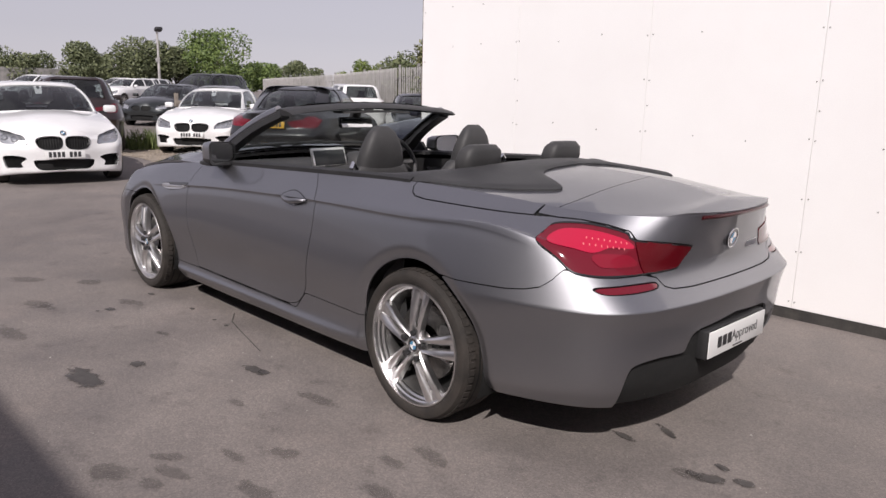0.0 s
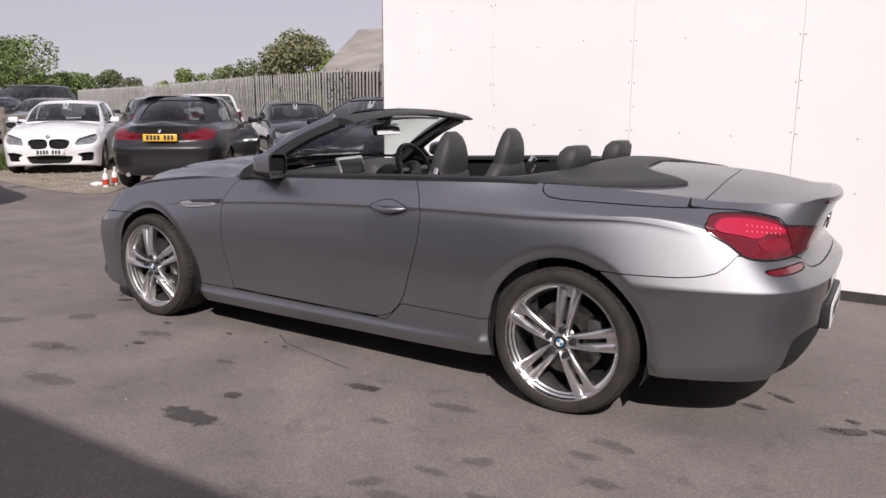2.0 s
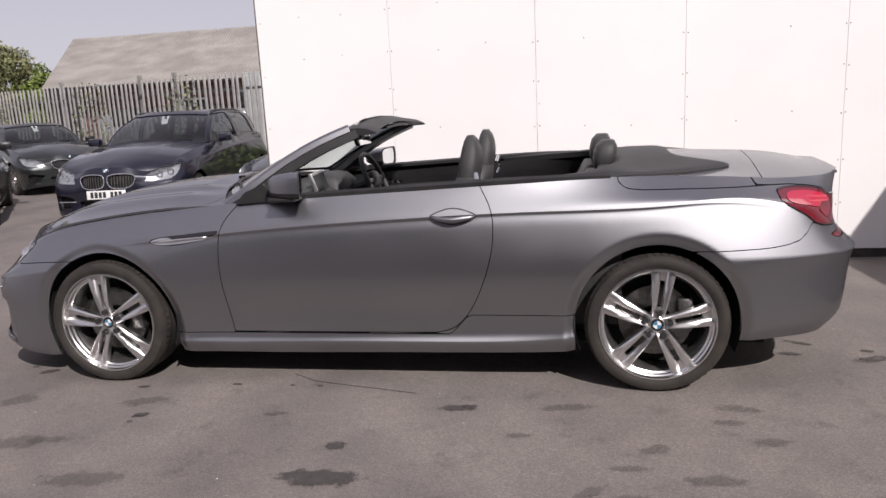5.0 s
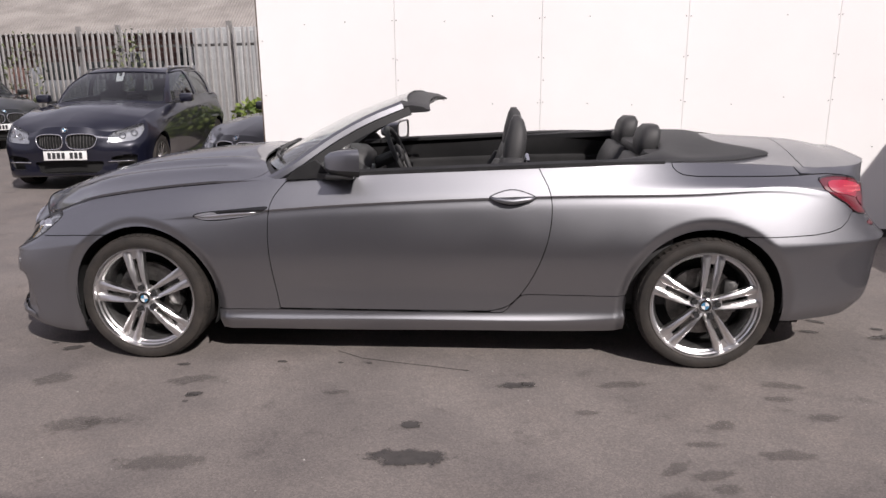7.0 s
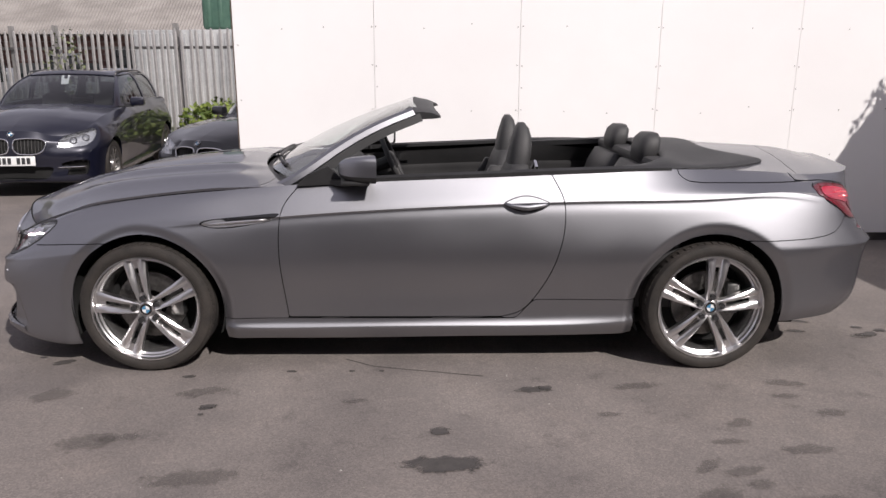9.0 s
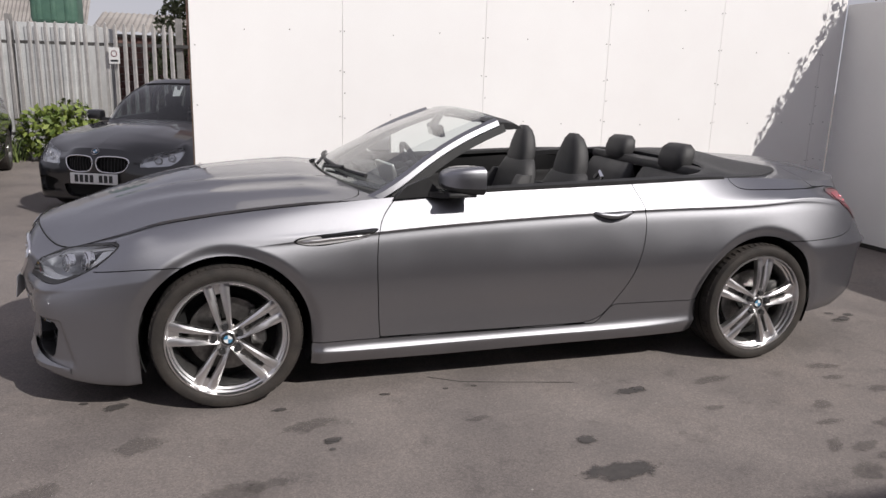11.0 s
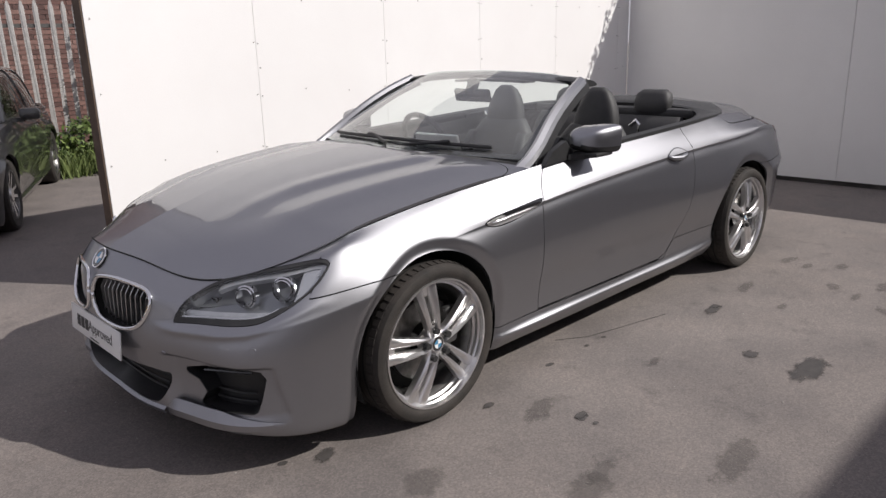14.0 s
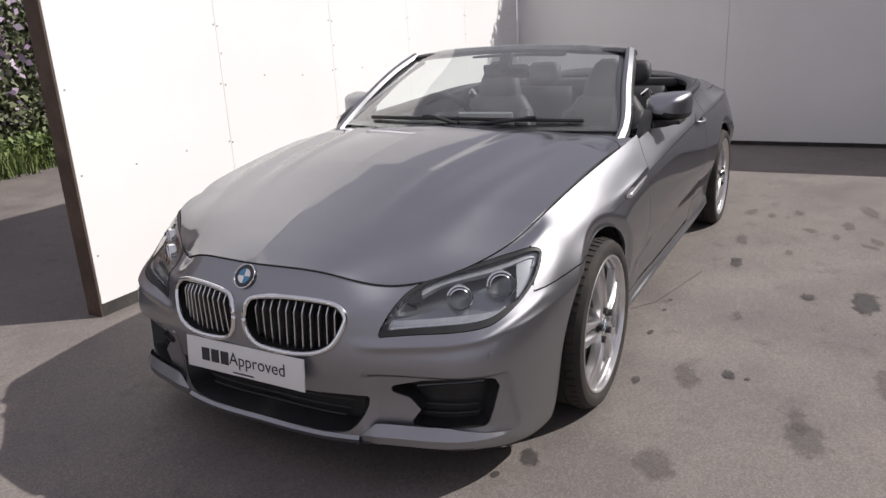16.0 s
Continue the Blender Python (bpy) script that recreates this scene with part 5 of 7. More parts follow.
sweep("sun_visor_line", [(p[0] + .05, p[1], p[2] - .04) for p in hpath[9:-9]], [(-.05, -.006), (-.05, .006), (.05, .006), (.05, -.006)], LEATHER, car)
box("inside_mirror", (.03, .27, .075), (-.215, 0, 1.212), GLOSS_BLACK, car, "black inside mirror", (0, -14, 0), .014)
box("mirror_face", (.004, .245, .058), (-.1985, 0, 1.208), MIRROR, car, "mirror glass", (0, -14, 0), .001)
box("mirror_stem", (.035, .07, .095), (-.215, 0, 1.262), BLACK_PLASTIC, car, "", (0, 30, 0), .01)

# wipers
for y0, y1 in ((.52, -.17), (-.12, -.62)):
    pts = []
    for k in range(9):
        y = y0 + (y1 - y0) * k / 8
        xb = np.interp(abs(y), scr_base[:, 1], scr_base[:, 0])
        zb = np.interp(abs(y), scr_base[:, 1], scr_base[:, 2])
        pts.append((xb + .045, y, zb + .040))
    b = bmesh.new()
    tube_mesh(b, pts, .010, 6)
    wp = bm_ob("wiper", b, BLACK_PLASTIC, car, "black wiper blade")
    mx, my, mz = pts[4]
    b = bmesh.new()
    tube_mesh(b, [(mx - .06, my - .22 * (1 if y0 > 0 else -1), mz - .015), (mx, my - .05, mz + .012), (mx + .002, my, mz + .010)], .009, 6)
    bm_ob("wiper_arm", b, BLACK_PLASTIC, wp)

# black cover behind the cabin, with two lobes
tx, tw = np.meshgrid(np.linspace(.56, 1.90, 160), np.linspace(0, .90, 110), indexing="ij")
in_ton = inside(tx, tw, cover_line)
wo = np.interp(tx, outer[:, 0], outer[:, 1])
ze = np.interp(tx, [.56, .9, 1.25, 1.45], [1.014, 1.028, 1.030, 1.030])
hh = np.interp(tx, [.56, .9, 1.25, 1.5], [.002, .016, .048, .060])
tz = ze + hh * (1 - np.exp(-np.clip(wo - tw, 0, 1) / .11))


def powers(x, w):
    return np.stack([x ** i * w ** j for i in range(4) for j in range(5 - i)], -1)


near_deck = (dx > 1.29) & (dx < 2.0)
fit_k = np.linalg.lstsq(powers(dx[near_deck], dw[near_deck]), deck[..., 2][near_deck], rcond=None)[0]
over = np.clip((tx - 1.20) / .20, 0, 1)
over = over * over * (3 - 2 * over)
tz = tz * (1 - over) + over * (powers(tx, tw) @ fit_k + .021) - .014 * np.exp(-np.clip(in_ton, 0, 1) / .014)
ton = np.stack([tx, tw, tz], 2)
TN = grid_normals(ton)
panel("roof_cover_trim", ton, TN if TN[50, 40, 2] > 0 else -TN, in_ton, SOFT_TOP, car, both, "matt black tonneau panel with two rear lobes", lip=.035, up=True)
b = bmesh.new()
brake_r = [body.at(u, .962, .001)[0] for u in np.linspace(5.66, KU[-1] - .002, 12)]
tube_mesh(b, [flip(p, -1) for p in brake_r] + [flip(p, 1) for p in brake_r[::-1]], .0085, 8)
bm_ob("brake_light_strip", b, STRIP_RED, car, "dark red third brake light")


# seats
def loft(name, rows, material, parent, label="", p=.62, seg=28):
    """Rounded sections (x, y, z, half depth, half width) joined upwards."""
    b = bmesh.new()
    rings = []
    for x, y, z, d, w in rows:
        ring = []
        for k in range(seg):
            a = k * math.tau / seg
            ca, sa = math.cos(a), math.sin(a)
            ring.append(b.verts.new((x + d * math.copysign(abs(ca) ** p, ca), y + w * math.copysign(abs(sa) ** p, sa), z)))
        rings.append(ring)
    for q, r in zip(rings, rings[1:]):
        for k in range(seg):
            b.faces.new((q[k], q[(k + 1) % seg], r[(k + 1) % seg], r[k]))
    b.faces.new(rings[0]), b.faces.new(rings[-1][::-1])
    return bm_ob(name, b, material, parent, label, 1.2)


for y in (-.365, .365):
    seat = new("front_seat")
    seat.parent = car
    seat.matrix_local = Matrix.Translation((0, y, 0))
    seat["label"] = "black leather front seat"
    loft("seat_cushion", [(.12, 0, .34, .26, .25), (.12, 0, .46, .27, .26), (.11, 0, .53, .25, .235), (.11, 0, .55, .2, .18)], LEATHER, seat, p=.5)
    loft("backrest", [(.36, 0, .46, .09, .24), (.39, 0, .60, .085, .265), (.435, 0, .80, .078, .262), (.465, 0, .92, .07, .235), (.485, 0, 1.00, .058, .175), (.49, 0, 1.02, .04, .13)], LEATHER, seat)
    loft("headrest", [(.485, 0, .99, .056, .150), (.495, 0, 1.04, .060, .146), (.503, 0, 1.10, .058, .130), (.508, 0, 1.15, .050, .108), (.508, 0, 1.195, .037, .080), (.504, 0, 1.224, .018, .042)], LEATHER, seat)
    for sy in (-1, 1):
        loft("side_bolster", [(.30, sy * .225, .48, .07, .045), (.335, sy * .24, .62, .08, .052), (.385, sy * .238, .80, .075, .048), (.43, sy * .215, .92, .05, .034)], LEATHER, seat)
    b = bmesh.new()
    sy = -1 if y < 0 else 1
    tube_mesh(b, [(.545, sy * .20, 1.00), (.555, sy * .235, 1.035), (.560, sy * .25, 1.01), (.560, sy * .25, .955), (.545, sy * .235, .92)], .011, 8)
    bm_ob("belt_guide", b, CHROME, seat, "silver seat belt guide")
for y in (-.33, .33):
    rs = new("rear_seat")
    rs.parent = car
    rs.matrix_local = Matrix.Translation((0, y, 0))
    rs["label"] = "black leather rear seat"
    loft("seat_back", [(1.04, 0, .42, .09, .29), (1.10, 0, .70, .09, .29), (1.15, 0, .92, .075, .27), (1.17, 0, 1.0, .05, .24)], LEATHER, rs, p=.45)
    loft("seat_base", [(.82, 0, .36, .22, .28), (.82, 0, .47, .22, .28), (.84, 0, .50, .18, .24)], LEATHER, rs, p=.45)
    loft("headrest", [(1.205, 0, 1.0, .03, .09), (1.205, 0, 1.035, .052, .125), (1.215, 0, 1.09, .060, .132), (1.225, 0, 1.14, .055, .12), (1.232, 0, 1.168, .034, .085)], LEATHER, rs, p=.55)
box("rear_shelf", (.16, 1.30, .06), (1.25, 0, 1.02), LEATHER, car, "", (0, 0, 0), .02)
box("rear_bulkhead", (.04, 1.36, .72), (1.30, 0, .66), CARPET, car)
box("centre_console", (1.35, .22, .34), (.08, 0, .45), LEATHER, car, "black centre console", (0, -4, 0), .04)
box("cabin_floor", (2.0, 1.5, .04), (.25, 0, .27), CARPET, car)

# dashboard, screen, wheel
loft("dashboard", [(-.62, 0, .50, .20, .76), (-.60, 0, .66, .24, .77), (-.62, 0, .80, .25, .765), (-.66, 0, .88, .215, .735), (-.70, 0, .925, .165, .70), (-.71, 0, .938, .10, .60)], LEATHER, car, "black leather dashboard", .35, 48)
loft("instrument_hood", [(-.50, .37, .86, .10, .20), (-.52, .37, .93, .11, .19), (-.55, .37, .975, .09, .16), (-.56, .37, .985, .05, .12)], LEATHER, car, "black instrument hood")
box("display", (.022, .300, .130), (-.505, -.01, .962), ALLOY, car, "silver-framed navigation display", (0, -18, 6), .006)
box("display_glass", (.004, .272, .104), (-.4925, -.01, .960), LCD, car, "dark display glass", (0, -18, 6), .001)
box("trim_strip", (.02, 1.30, .035), (-.385, 0, .80), ALLOY_IN, car, "silver trim strip", (0, 0, 0), .008)
for k in (-1, 1):
    b = bmesh.new()
    add_cyl(b, .036, .036, .02, Matrix.Translation((-.375, .02 + k * .09, .86)) @ Matrix.Rotation(math.pi / 2, 4, "Y"), 20)
    bm_ob("air_vent", b, ALLOY_IN, car, "round silver-ringed air vent")
wheel_m = Matrix.Translation((-.245, .37, .930)) @ Matrix.Rotation(radians(66), 4, "Y")
b = bmesh.new()
tube_mesh(b, [(.178 * math.cos(a), .178 * math.sin(a), 0) for a in np.linspace(0, math.tau, 41)], .0165, 8)
stw = bm_ob("steering_wheel", b, LEATHER, car, "black leather steering wheel", 3)
stw.matrix_local = wheel_m
loft("wheel_boss", [(0, 0, -.03, .06, .07), (0, 0, .005, .062, .072), (0, 0, .02, .045, .055)], BLACK_PLASTIC, stw)
for a in (0, math.pi, math.pi / 2 * 0 + math.pi * 1.5):
    q = box("wheel_spoke", (.13, .03, .014), (0, 0, 0), ALLOY_IN, stw, "silver spoke", (0, 0, 0), .005)
    q.matrix_local = Matrix.Rotation(a + math.pi / 2, 4, "Z") @ Matrix.Translation((.11, 0, 0))
b = bmesh.new()
tube_mesh(b, [(-.245, .37, .93), (-.50, .37, .83)], .04, 10)
bm_ob("steering_column", b, BLACK_PLASTIC, car)

# ---- parked cars ----
def fan_wheel(parent, at, side, r=.32, width=.215, spokes=5):
    wheel = new("wheel")
    wheel.parent = parent
    h = width / 2
    bm_ob("tyre", lathe([(r * .68, h - .01), (r * .80, h + .004), (r * .93, h), (r * .99, h - .02), (r, h - .05), (r, -h + .03), (r * .9, -h)], 40), RUBBER, wheel, "", .5)
    bm_ob("rim", lathe([(r * .70, h - .008), (r * .66, h - .004), (r * .62, h - .02), (r * .58, h - .06), (r * .2, h - .075), (0, h - .075)], 40), ALLOY_IN, wheel, "", .5)
    b = bmesh.new()
    for k in range(spokes):
        m = Matrix.Rotation(k * math.tau / spokes + .3, 4, "Y")
        for dx in (-.16, .16):
            r0 = [b.verts.new(m @ Vector((x, y, z))) for x, y, z in ((dx * r * .3 - .012, -h + .03, r * .1), (dx * r * .3 + .012, -h + .03, r * .1), (dx * r + .016, -h + .012, r * .66), (dx * r - .016, -h + .012, r * .66))]
            b.faces.new(r0)
    sp = bm_ob("spokes", b, ALLOY, wheel, "silver spokes", 0)
    b = bmesh.new()
    add_cyl(b, r * .2, r * .18, .03, Matrix.Translation((0, -h + .03, 0)) @ Matrix.Rotation(math.pi / 2, 4, "X"), 16)
    bm_ob("hub", b, ALLOY, wheel)
    wheel.matrix_local = Matrix.Translation(at) @ (Matrix.Rotation(math.pi, 4, "Z") if side > 0 else Matrix())
    return wheel


ALL_RAILS = (R_BOTTOM, R_LIP, R_SKIRT, R_LOW, R_MID, R_WIDE, R_FOLD, R_UPPER, R_TOP)
TALL = {7: [(.885, .93), (.87, .95)], 8: [(.85, .985), (.83, .995)]}
TALL_END = {5: [(2.10, .80, .80), (2.29, .64, .78), (2.37, .41, .77), (2.40, 0, .77)], 6: [(2.10, .79, .86), (2.28, .63, .85), (2.36, .41, .84), (2.385, 0, .84)],
            7: [(2.09, .76, .94), (2.25, .61, .94), (2.32, .40, .94), (2.345, 0, .94)], 8: [(2.07, .72, 1.0), (2.20, .58, 1.0), (2.27, .38, 1.0), (2.295, 0, 1.0)]}


def parked_car(name, label, coat, spot, facing, style="hatch", wb=2.7, wide=1.78, tall=1.43, front=.80, rear=.80, detail=True, rear_plate=False, low=1.0, group="parked cars"):
    """A parked car; spot is the middle of its front axle, facing the way its nose points (degrees)."""
    root = thing(name, label, "car", group)
    d = Vector((math.cos(radians(facing)), math.sin(radians(facing)), 0))
    c = Vector((spot[0], spot[1], ground_z(spot[0]))) - d * wb / 2
    root.matrix_world = Matrix.Translation(c) @ Matrix.Rotation(radians(facing) + math.pi, 4, "Z")
    kx, kw, kz = wb / 2.855, wide / 1.89, tall / 1.43 * low
    xb = 1.4275

    def tx_(x):
        return -wb / 2 + (x + xb) * front if x < -xb else wb / 2 + (x - xb) * rear if x > xb else x * kx
    rails = []
    for i, r in enumerate(ALL_RAILS):
        r = [tuple(p) for p in r]
        if style != "saloon":
            if i in TALL:
                r[11:13] = [(RX[6], *TALL[i][0]), (RX[7], *TALL[i][1])]
            if i in TALL_END:
                r[13:17] = TALL_END[i]
        rails.append([(tx_(x), w * kw, z * kz) for x, w, z in r])
    nu, nv = (150, 44) if detail else (90, 26)
    sk = Ring(KU, rails, creases=((5, 1.3, 5.1),), nu=nu, nv=nv)
    x, z, u = sk.x, sk.z, sk.uu
    hub = .315 * (1 if tall < 1.55 else 1.14)
    wells = np.minimum(np.hypot(x + wb / 2, z - hub), np.hypot(x - wb / 2, z - hub)) - hub * 1.13
    wells = np.where(z < hub, np.minimum(np.abs(x + wb / 2), np.abs(x - wb / 2)) - hub * 1.13, wells)
    wells = np.where(sk.w > .55, wells, 1)

    def zpoly(p):
        return np.stack([p[:, 0], p[:, 1] * kz], 1)
    ih, ik = inside(u, z, zpoly(head_out)), inside(u, z, zpoly(kidney))
    ic, isd, it = inside(u, z, zpoly(centre_in)), inside(u, z, zpoly(side_in)), inside(u, z, zpoly(tail_out))
    panel("body", sk.P, sk.N, np.minimum.reduce([wells, -ih, -ik, -ic, -isd, -it]), coat, root, both, lip=.03)
    panel("underside", sk.P, sk.N, wells - .002, BLACK_IN, root, both, lip=0, off=-.05)
    for s in both:
        hl = panel("headlamp", sk.P, sk.N, ih, LAMP_LIGHT, root, (s,), "clear headlamp", off=-.035, lip=-.035)
        panel("lamp_edge", sk.P, sk.N, np.minimum(ih, .010 - ih), GLOSS_BLACK, hl, (s,), off=-.003, lip=.01)
        if detail:
            for uu, zz in ((.675, .65), (.81, .672)):
                p, n = sk.at(uu, zz * kz, -.028)
                b = bmesh.new()
                tube_mesh(b, [(.036 * math.cos(a), .036 * math.sin(a), .012) for a in np.linspace(0, math.tau, 17)], .008, 6)
                o = bm_ob("lamp_ring", b, CHROME, hl)
                o.matrix_local = Matrix.Translation(flip(p, s)) @ Vector((-.85, s * .4, .1)).to_track_quat("Z", "Y").to_matrix().to_4x4()
                b = bmesh.new()
                bmesh.ops.create_uvsphere(b, u_segments=12, v_segments=8, radius=.024)
                o2 = bm_ob("projector", b, GLOSS_BLACK, hl, "", 3)
                o2.matrix_local = o.matrix_local.copy()
            panel("lens_cover", sk.P, sk.N, ih, CLEAR, hl, (s,), off=-.001, lip=0).visible_shadow = False
        g = panel("grille", sk.P, sk.N, ik, BLACK_IN, root, (s,), "dark kidney grille", off=-.03, lip=-.03)
        if detail:
            b = bmesh.new()
            tube_mesh(b, [flip(sk.at(max(q, 0), w * kz, .002)[0], s) for q, w in list(kidney[::4]) + [kidney[0]]], .008, 6)
            bm_ob("grille_frame", b, GLOSS_BLACK if coat is WHITE_PAINT else CHROME, g, "slim grille frame", 3)
            for k in range(8):
                q = .068 + k * .038
                lo, hi = (.51, .665) if k < 6 else (.54, .655)
                b = bmesh.new()
                tube_mesh(b, [flip(sk.at(q, w * kz, -.014)[0], s) for w in np.linspace(lo, hi, 4)], .004, 4)
                bm_ob("grille_slat", b, BLACK_PLASTIC if coat in (WHITE_PAINT, BLACK_PAINT) else ALLOY_IN, g)
        panel("side_intake", sk.P, sk.N, isd, BLACK_PLASTIC, root, (s,), off=-.05, lip=-.05)
        panel("tail_lamp", sk.P, sk.N, it, RED_LENS, root, (s,), "red tail lamp", off=.003)
        for wx in (-wb / 2, wb / 2):
            fan_wheel(root, (wx, s * (wide / 2 - .125), hub), s, hub)
    panel("lower_intake", sk.P, sk.N, ic, BLACK_PLASTIC, root, both, off=-.06, lip=-.06)
    if style == "estate" and detail:                                  # bright strips low in the bumper, rails on the roof
        for s in both:
            b = bmesh.new()
            tube_mesh(b, [flip(sk.at(q, .345 * kz, .010)[0], s) for q in np.linspace(.47, .80, 8)], .008, 6)
            bm_ob("bumper_strip", b, CHROME, root, "chrome bumper strip", 3)
            b = bmesh.new()
            tube_mesh(b, [(tx_(.02), s * .60 * kw, tall - .085), (tx_(.10), s * .60 * kw, tall - .035), (tx_(.6), s * .595 * kw, tall - .012), (tx_(1.3), s * .575 * kw, tall - .022), (tx_(1.75), s * .55 * kw, tall - .075)], .013, 6)
            bm_ob("roof_rail", b, ALLOY_IN, root, "silver roof rail", 3)
    # bonnet, and boot lid of a saloon
    uw = 2.2
    cc = np.array([tx_(-.945), 0, .985 * kz])
    sp = curve([(tx_(-2.334), 0, .758 * kz), (tx_(-2.2), 0, .81 * kz), (tx_(-1.97), 0, .866 * kz), (tx_(-1.65), 0, .920 * kz), (tx_(-1.30), 0, .960 * kz), cc], 30)
    co = sk.rail(8, uw)[0]
    cl = curve([cc, (tx_(-.90), .30 * kw, .98 * kz), (tx_(-.80), .60 * kw, .962 * kz), co], 20)
    bn = coons(sp, sk.rail(8, np.linspace(.5, uw, 30)), sk.rail(8, np.linspace(0, .5, 15)), cl, 40, 20)
    bn[..., 2] += .018 * np.clip((bn[..., 0] - tx_(-2.1)) / .4, 0, 1) * (1 - np.clip(bn[..., 1] / .42, 0, 1) ** 4)
    nn = grid_normals(bn)
    panel("bonnet", bn, nn if nn[20, 10, 2] > 0 else -nn, full(bn), coat, root, both, lip=.02, up=True)
    xr = (1.95, 1.72, 1.35) if style == "saloon" else (tx_(2.27), tx_(2.20), tx_(1.95))
    if style == "saloon":
        xr = (tx_(1.70), tx_(1.40), tx_(.98))
        dc_ = curve([(tx_(1.45), 0, 1.02 * kz), (tx_(1.9), 0, 1.035 * kz), (tx_(2.3), 0, 1.01 * kz), (tx_(2.392), 0, .965 * kz)], 30)
        u0 = sk.u_of_x(tx_(1.40), .95 * kz)
        fc = curve([dc_[0], (tx_(1.42), .5 * kw, 1.01 * kz), sk.rail(8, u0)[0]], 16)
        dk = coons(dc_, sk.rail(8, np.linspace(u0, 5.32, 30)), fc, sk.rail(8, np.linspace(5.32, KU[-1], 16))[::-1], 40, 24)
        nn = grid_normals(dk)
        panel("boot_lid", dk, nn if nn[20, 10, 2] > 0 else -nn, full(dk), coat, root, both, lip=.02, up=True)
    # cabin: screen, side windows, pillars and roof
    H = tall
    zb, zm, ze_, zr = .965 * kz, (.965 * kz + H) / 2 + .02, H - .055, H
    a0, a1 = tx_(-.90), tx_(-.62)
    g0 = [(a0, 0, zb + .02), (tx_(-.82), .50 * kw, zb + .005), (a1, .79 * kw, zb - .01), (tx_(.2), .85 * kw, zb + .02), (tx_(1.0), .84 * kw, zb + .03), (xr[0] - .30, .74 * kw, zb + .03), (xr[0] - .04, .48 * kw, zb + .03), (xr[0], 0, zb + .03)]
    g1 = [(tx_(-.48), 0, zm), (tx_(-.44), .46 * kw, zm - .008), (tx_(-.34), .71 * kw, zm - .02), (tx_(.22), .77 * kw, zm + .01), (tx_(.95), .76 * kw, zm + .015), (xr[1] - .26, .66 * kw, zm), (xr[1] - .04, .43 * kw, zm), (xr[1], 0, zm)]
    g2 = [(tx_(-.06), 0, ze_ + .012), (tx_(-.03), .40 * kw, ze_), (tx_(.06), .58 * kw, ze_ - .012), (tx_(.36), .63 * kw, ze_ + .01), (tx_(.90), .62 * kw, ze_ + .008), (xr[2] - .15, .55 * kw, ze_ - .01), (xr[2] - .03, .36 * kw, ze_), (xr[2], 0, ze_)]
    g3 = [(tx_(.02), 0, zr - .02), (tx_(.04), .22 * kw, zr - .02), (tx_(.12), .34 * kw, zr - .022), (tx_(.40), .36 * kw, zr - .006), (tx_(.88), .36 * kw, zr - .006), (xr[2] - .25, .32 * kw, zr - .025), (xr[2] - .15, .2 * kw, zr - .025), (xr[2] - .12, 0, zr - .025)]
    g4 = [(tx_(.02) + .02 * k, 0, zr - .015 + .013 * math.sin(k * math.pi / 7)) if k < 2 else (tx_(.05) + (xr[2] - .2 - tx_(.05)) * (k - 1) / 6, 0, zr - .012 + .012 * math.sin(k * math.pi / 7)) for k in range(8)]
    gh = Ring(list(range(8)), [g0, g1, g2, g3, g4], nu=130 if detail else 70, nv=36 if detail else 22)
    gu, gv = gh.uu, np.repeat(gh.v[None], len(gh.u), 0)
    post = np.interp(gv, [0, 2], [.16, .10])

    def pane(lo, hi, v0=.10, v1=1.86):
        return np.minimum.reduce([gu - lo, hi - gu, (gv - v0) * .5, (v1 - gv) * .5])
    cuts = [("windscreen", pane(-.5, 2 - post, .08)), ("side_window", pane(2 + post, 3.42)), ("side_window", pane(3.56, 4.55 if style != "saloon" else 4.75))]
    if style in ("estate", "suv", "hatch"):
        cuts.append(("side_window", pane(4.68, 5.25 if style != "hatch" else 4.95, .15, 1.75)))
    cuts.append(("rear_window", pane(5.75, 8.5, .18, 1.82)))
    holes = np.maximum.reduce([f for _, f in cuts])
    panel("roof", gh.P, gh.N, -holes, coat, root, both, lip=.03)
    for n, f in cuts:
        for sides in ([both] if n in ("windscreen", "rear_window") else [(-1,), (1,)]):
            panel(n, gh.P, gh.N, f, BACK_GLASS, root, sides, "tinted car glass", lip=0, off=-.012).visible_shadow = False
    box("cabin_lining", (xr[0] - tx_(-.75) - .2, wide * .78, .30), ((xr[0] + tx_(-.75)) / 2, 0, zb - .22), BLACK_IN, root)
    for s in both:
        loft("front_seat", [(tx_(.28), s * .36, zb - .2, .06, .22), (tx_(.36), s * .36, zb + .10, .055, .20), (tx_(.38), s * .36, zb + .16, .04, .10), (tx_(.39), s * .36, zb + .28, .05, .12), (tx_(.39), s * .36, zb + .31, .03, .08)], CARPET, root)
        b = bmesh.new()
        add_box(b, (.13, .19, .12), (tx_(-.50), s * (wide / 2 + .08), zb + .055), bevel=.035)
        mr = bm_ob("door_mirror", b, coat, root)
        box("mirror_arm", (.06, .12, .04), (tx_(-.50), s * (wide / 2 - .03), zb + .0), BLACK_PLASTIC, mr)
        if detail:
            b = bmesh.new()
            tube_mesh(b, [flip(sk.side(tx_(.42) + k * .06, .85 * kz, .022)[0], s) for k in range(4)], .012, 6)
            bm_ob("door_handle", b, coat, root)
    fx, bx_ = tx_(-2.43), tx_(2.49)
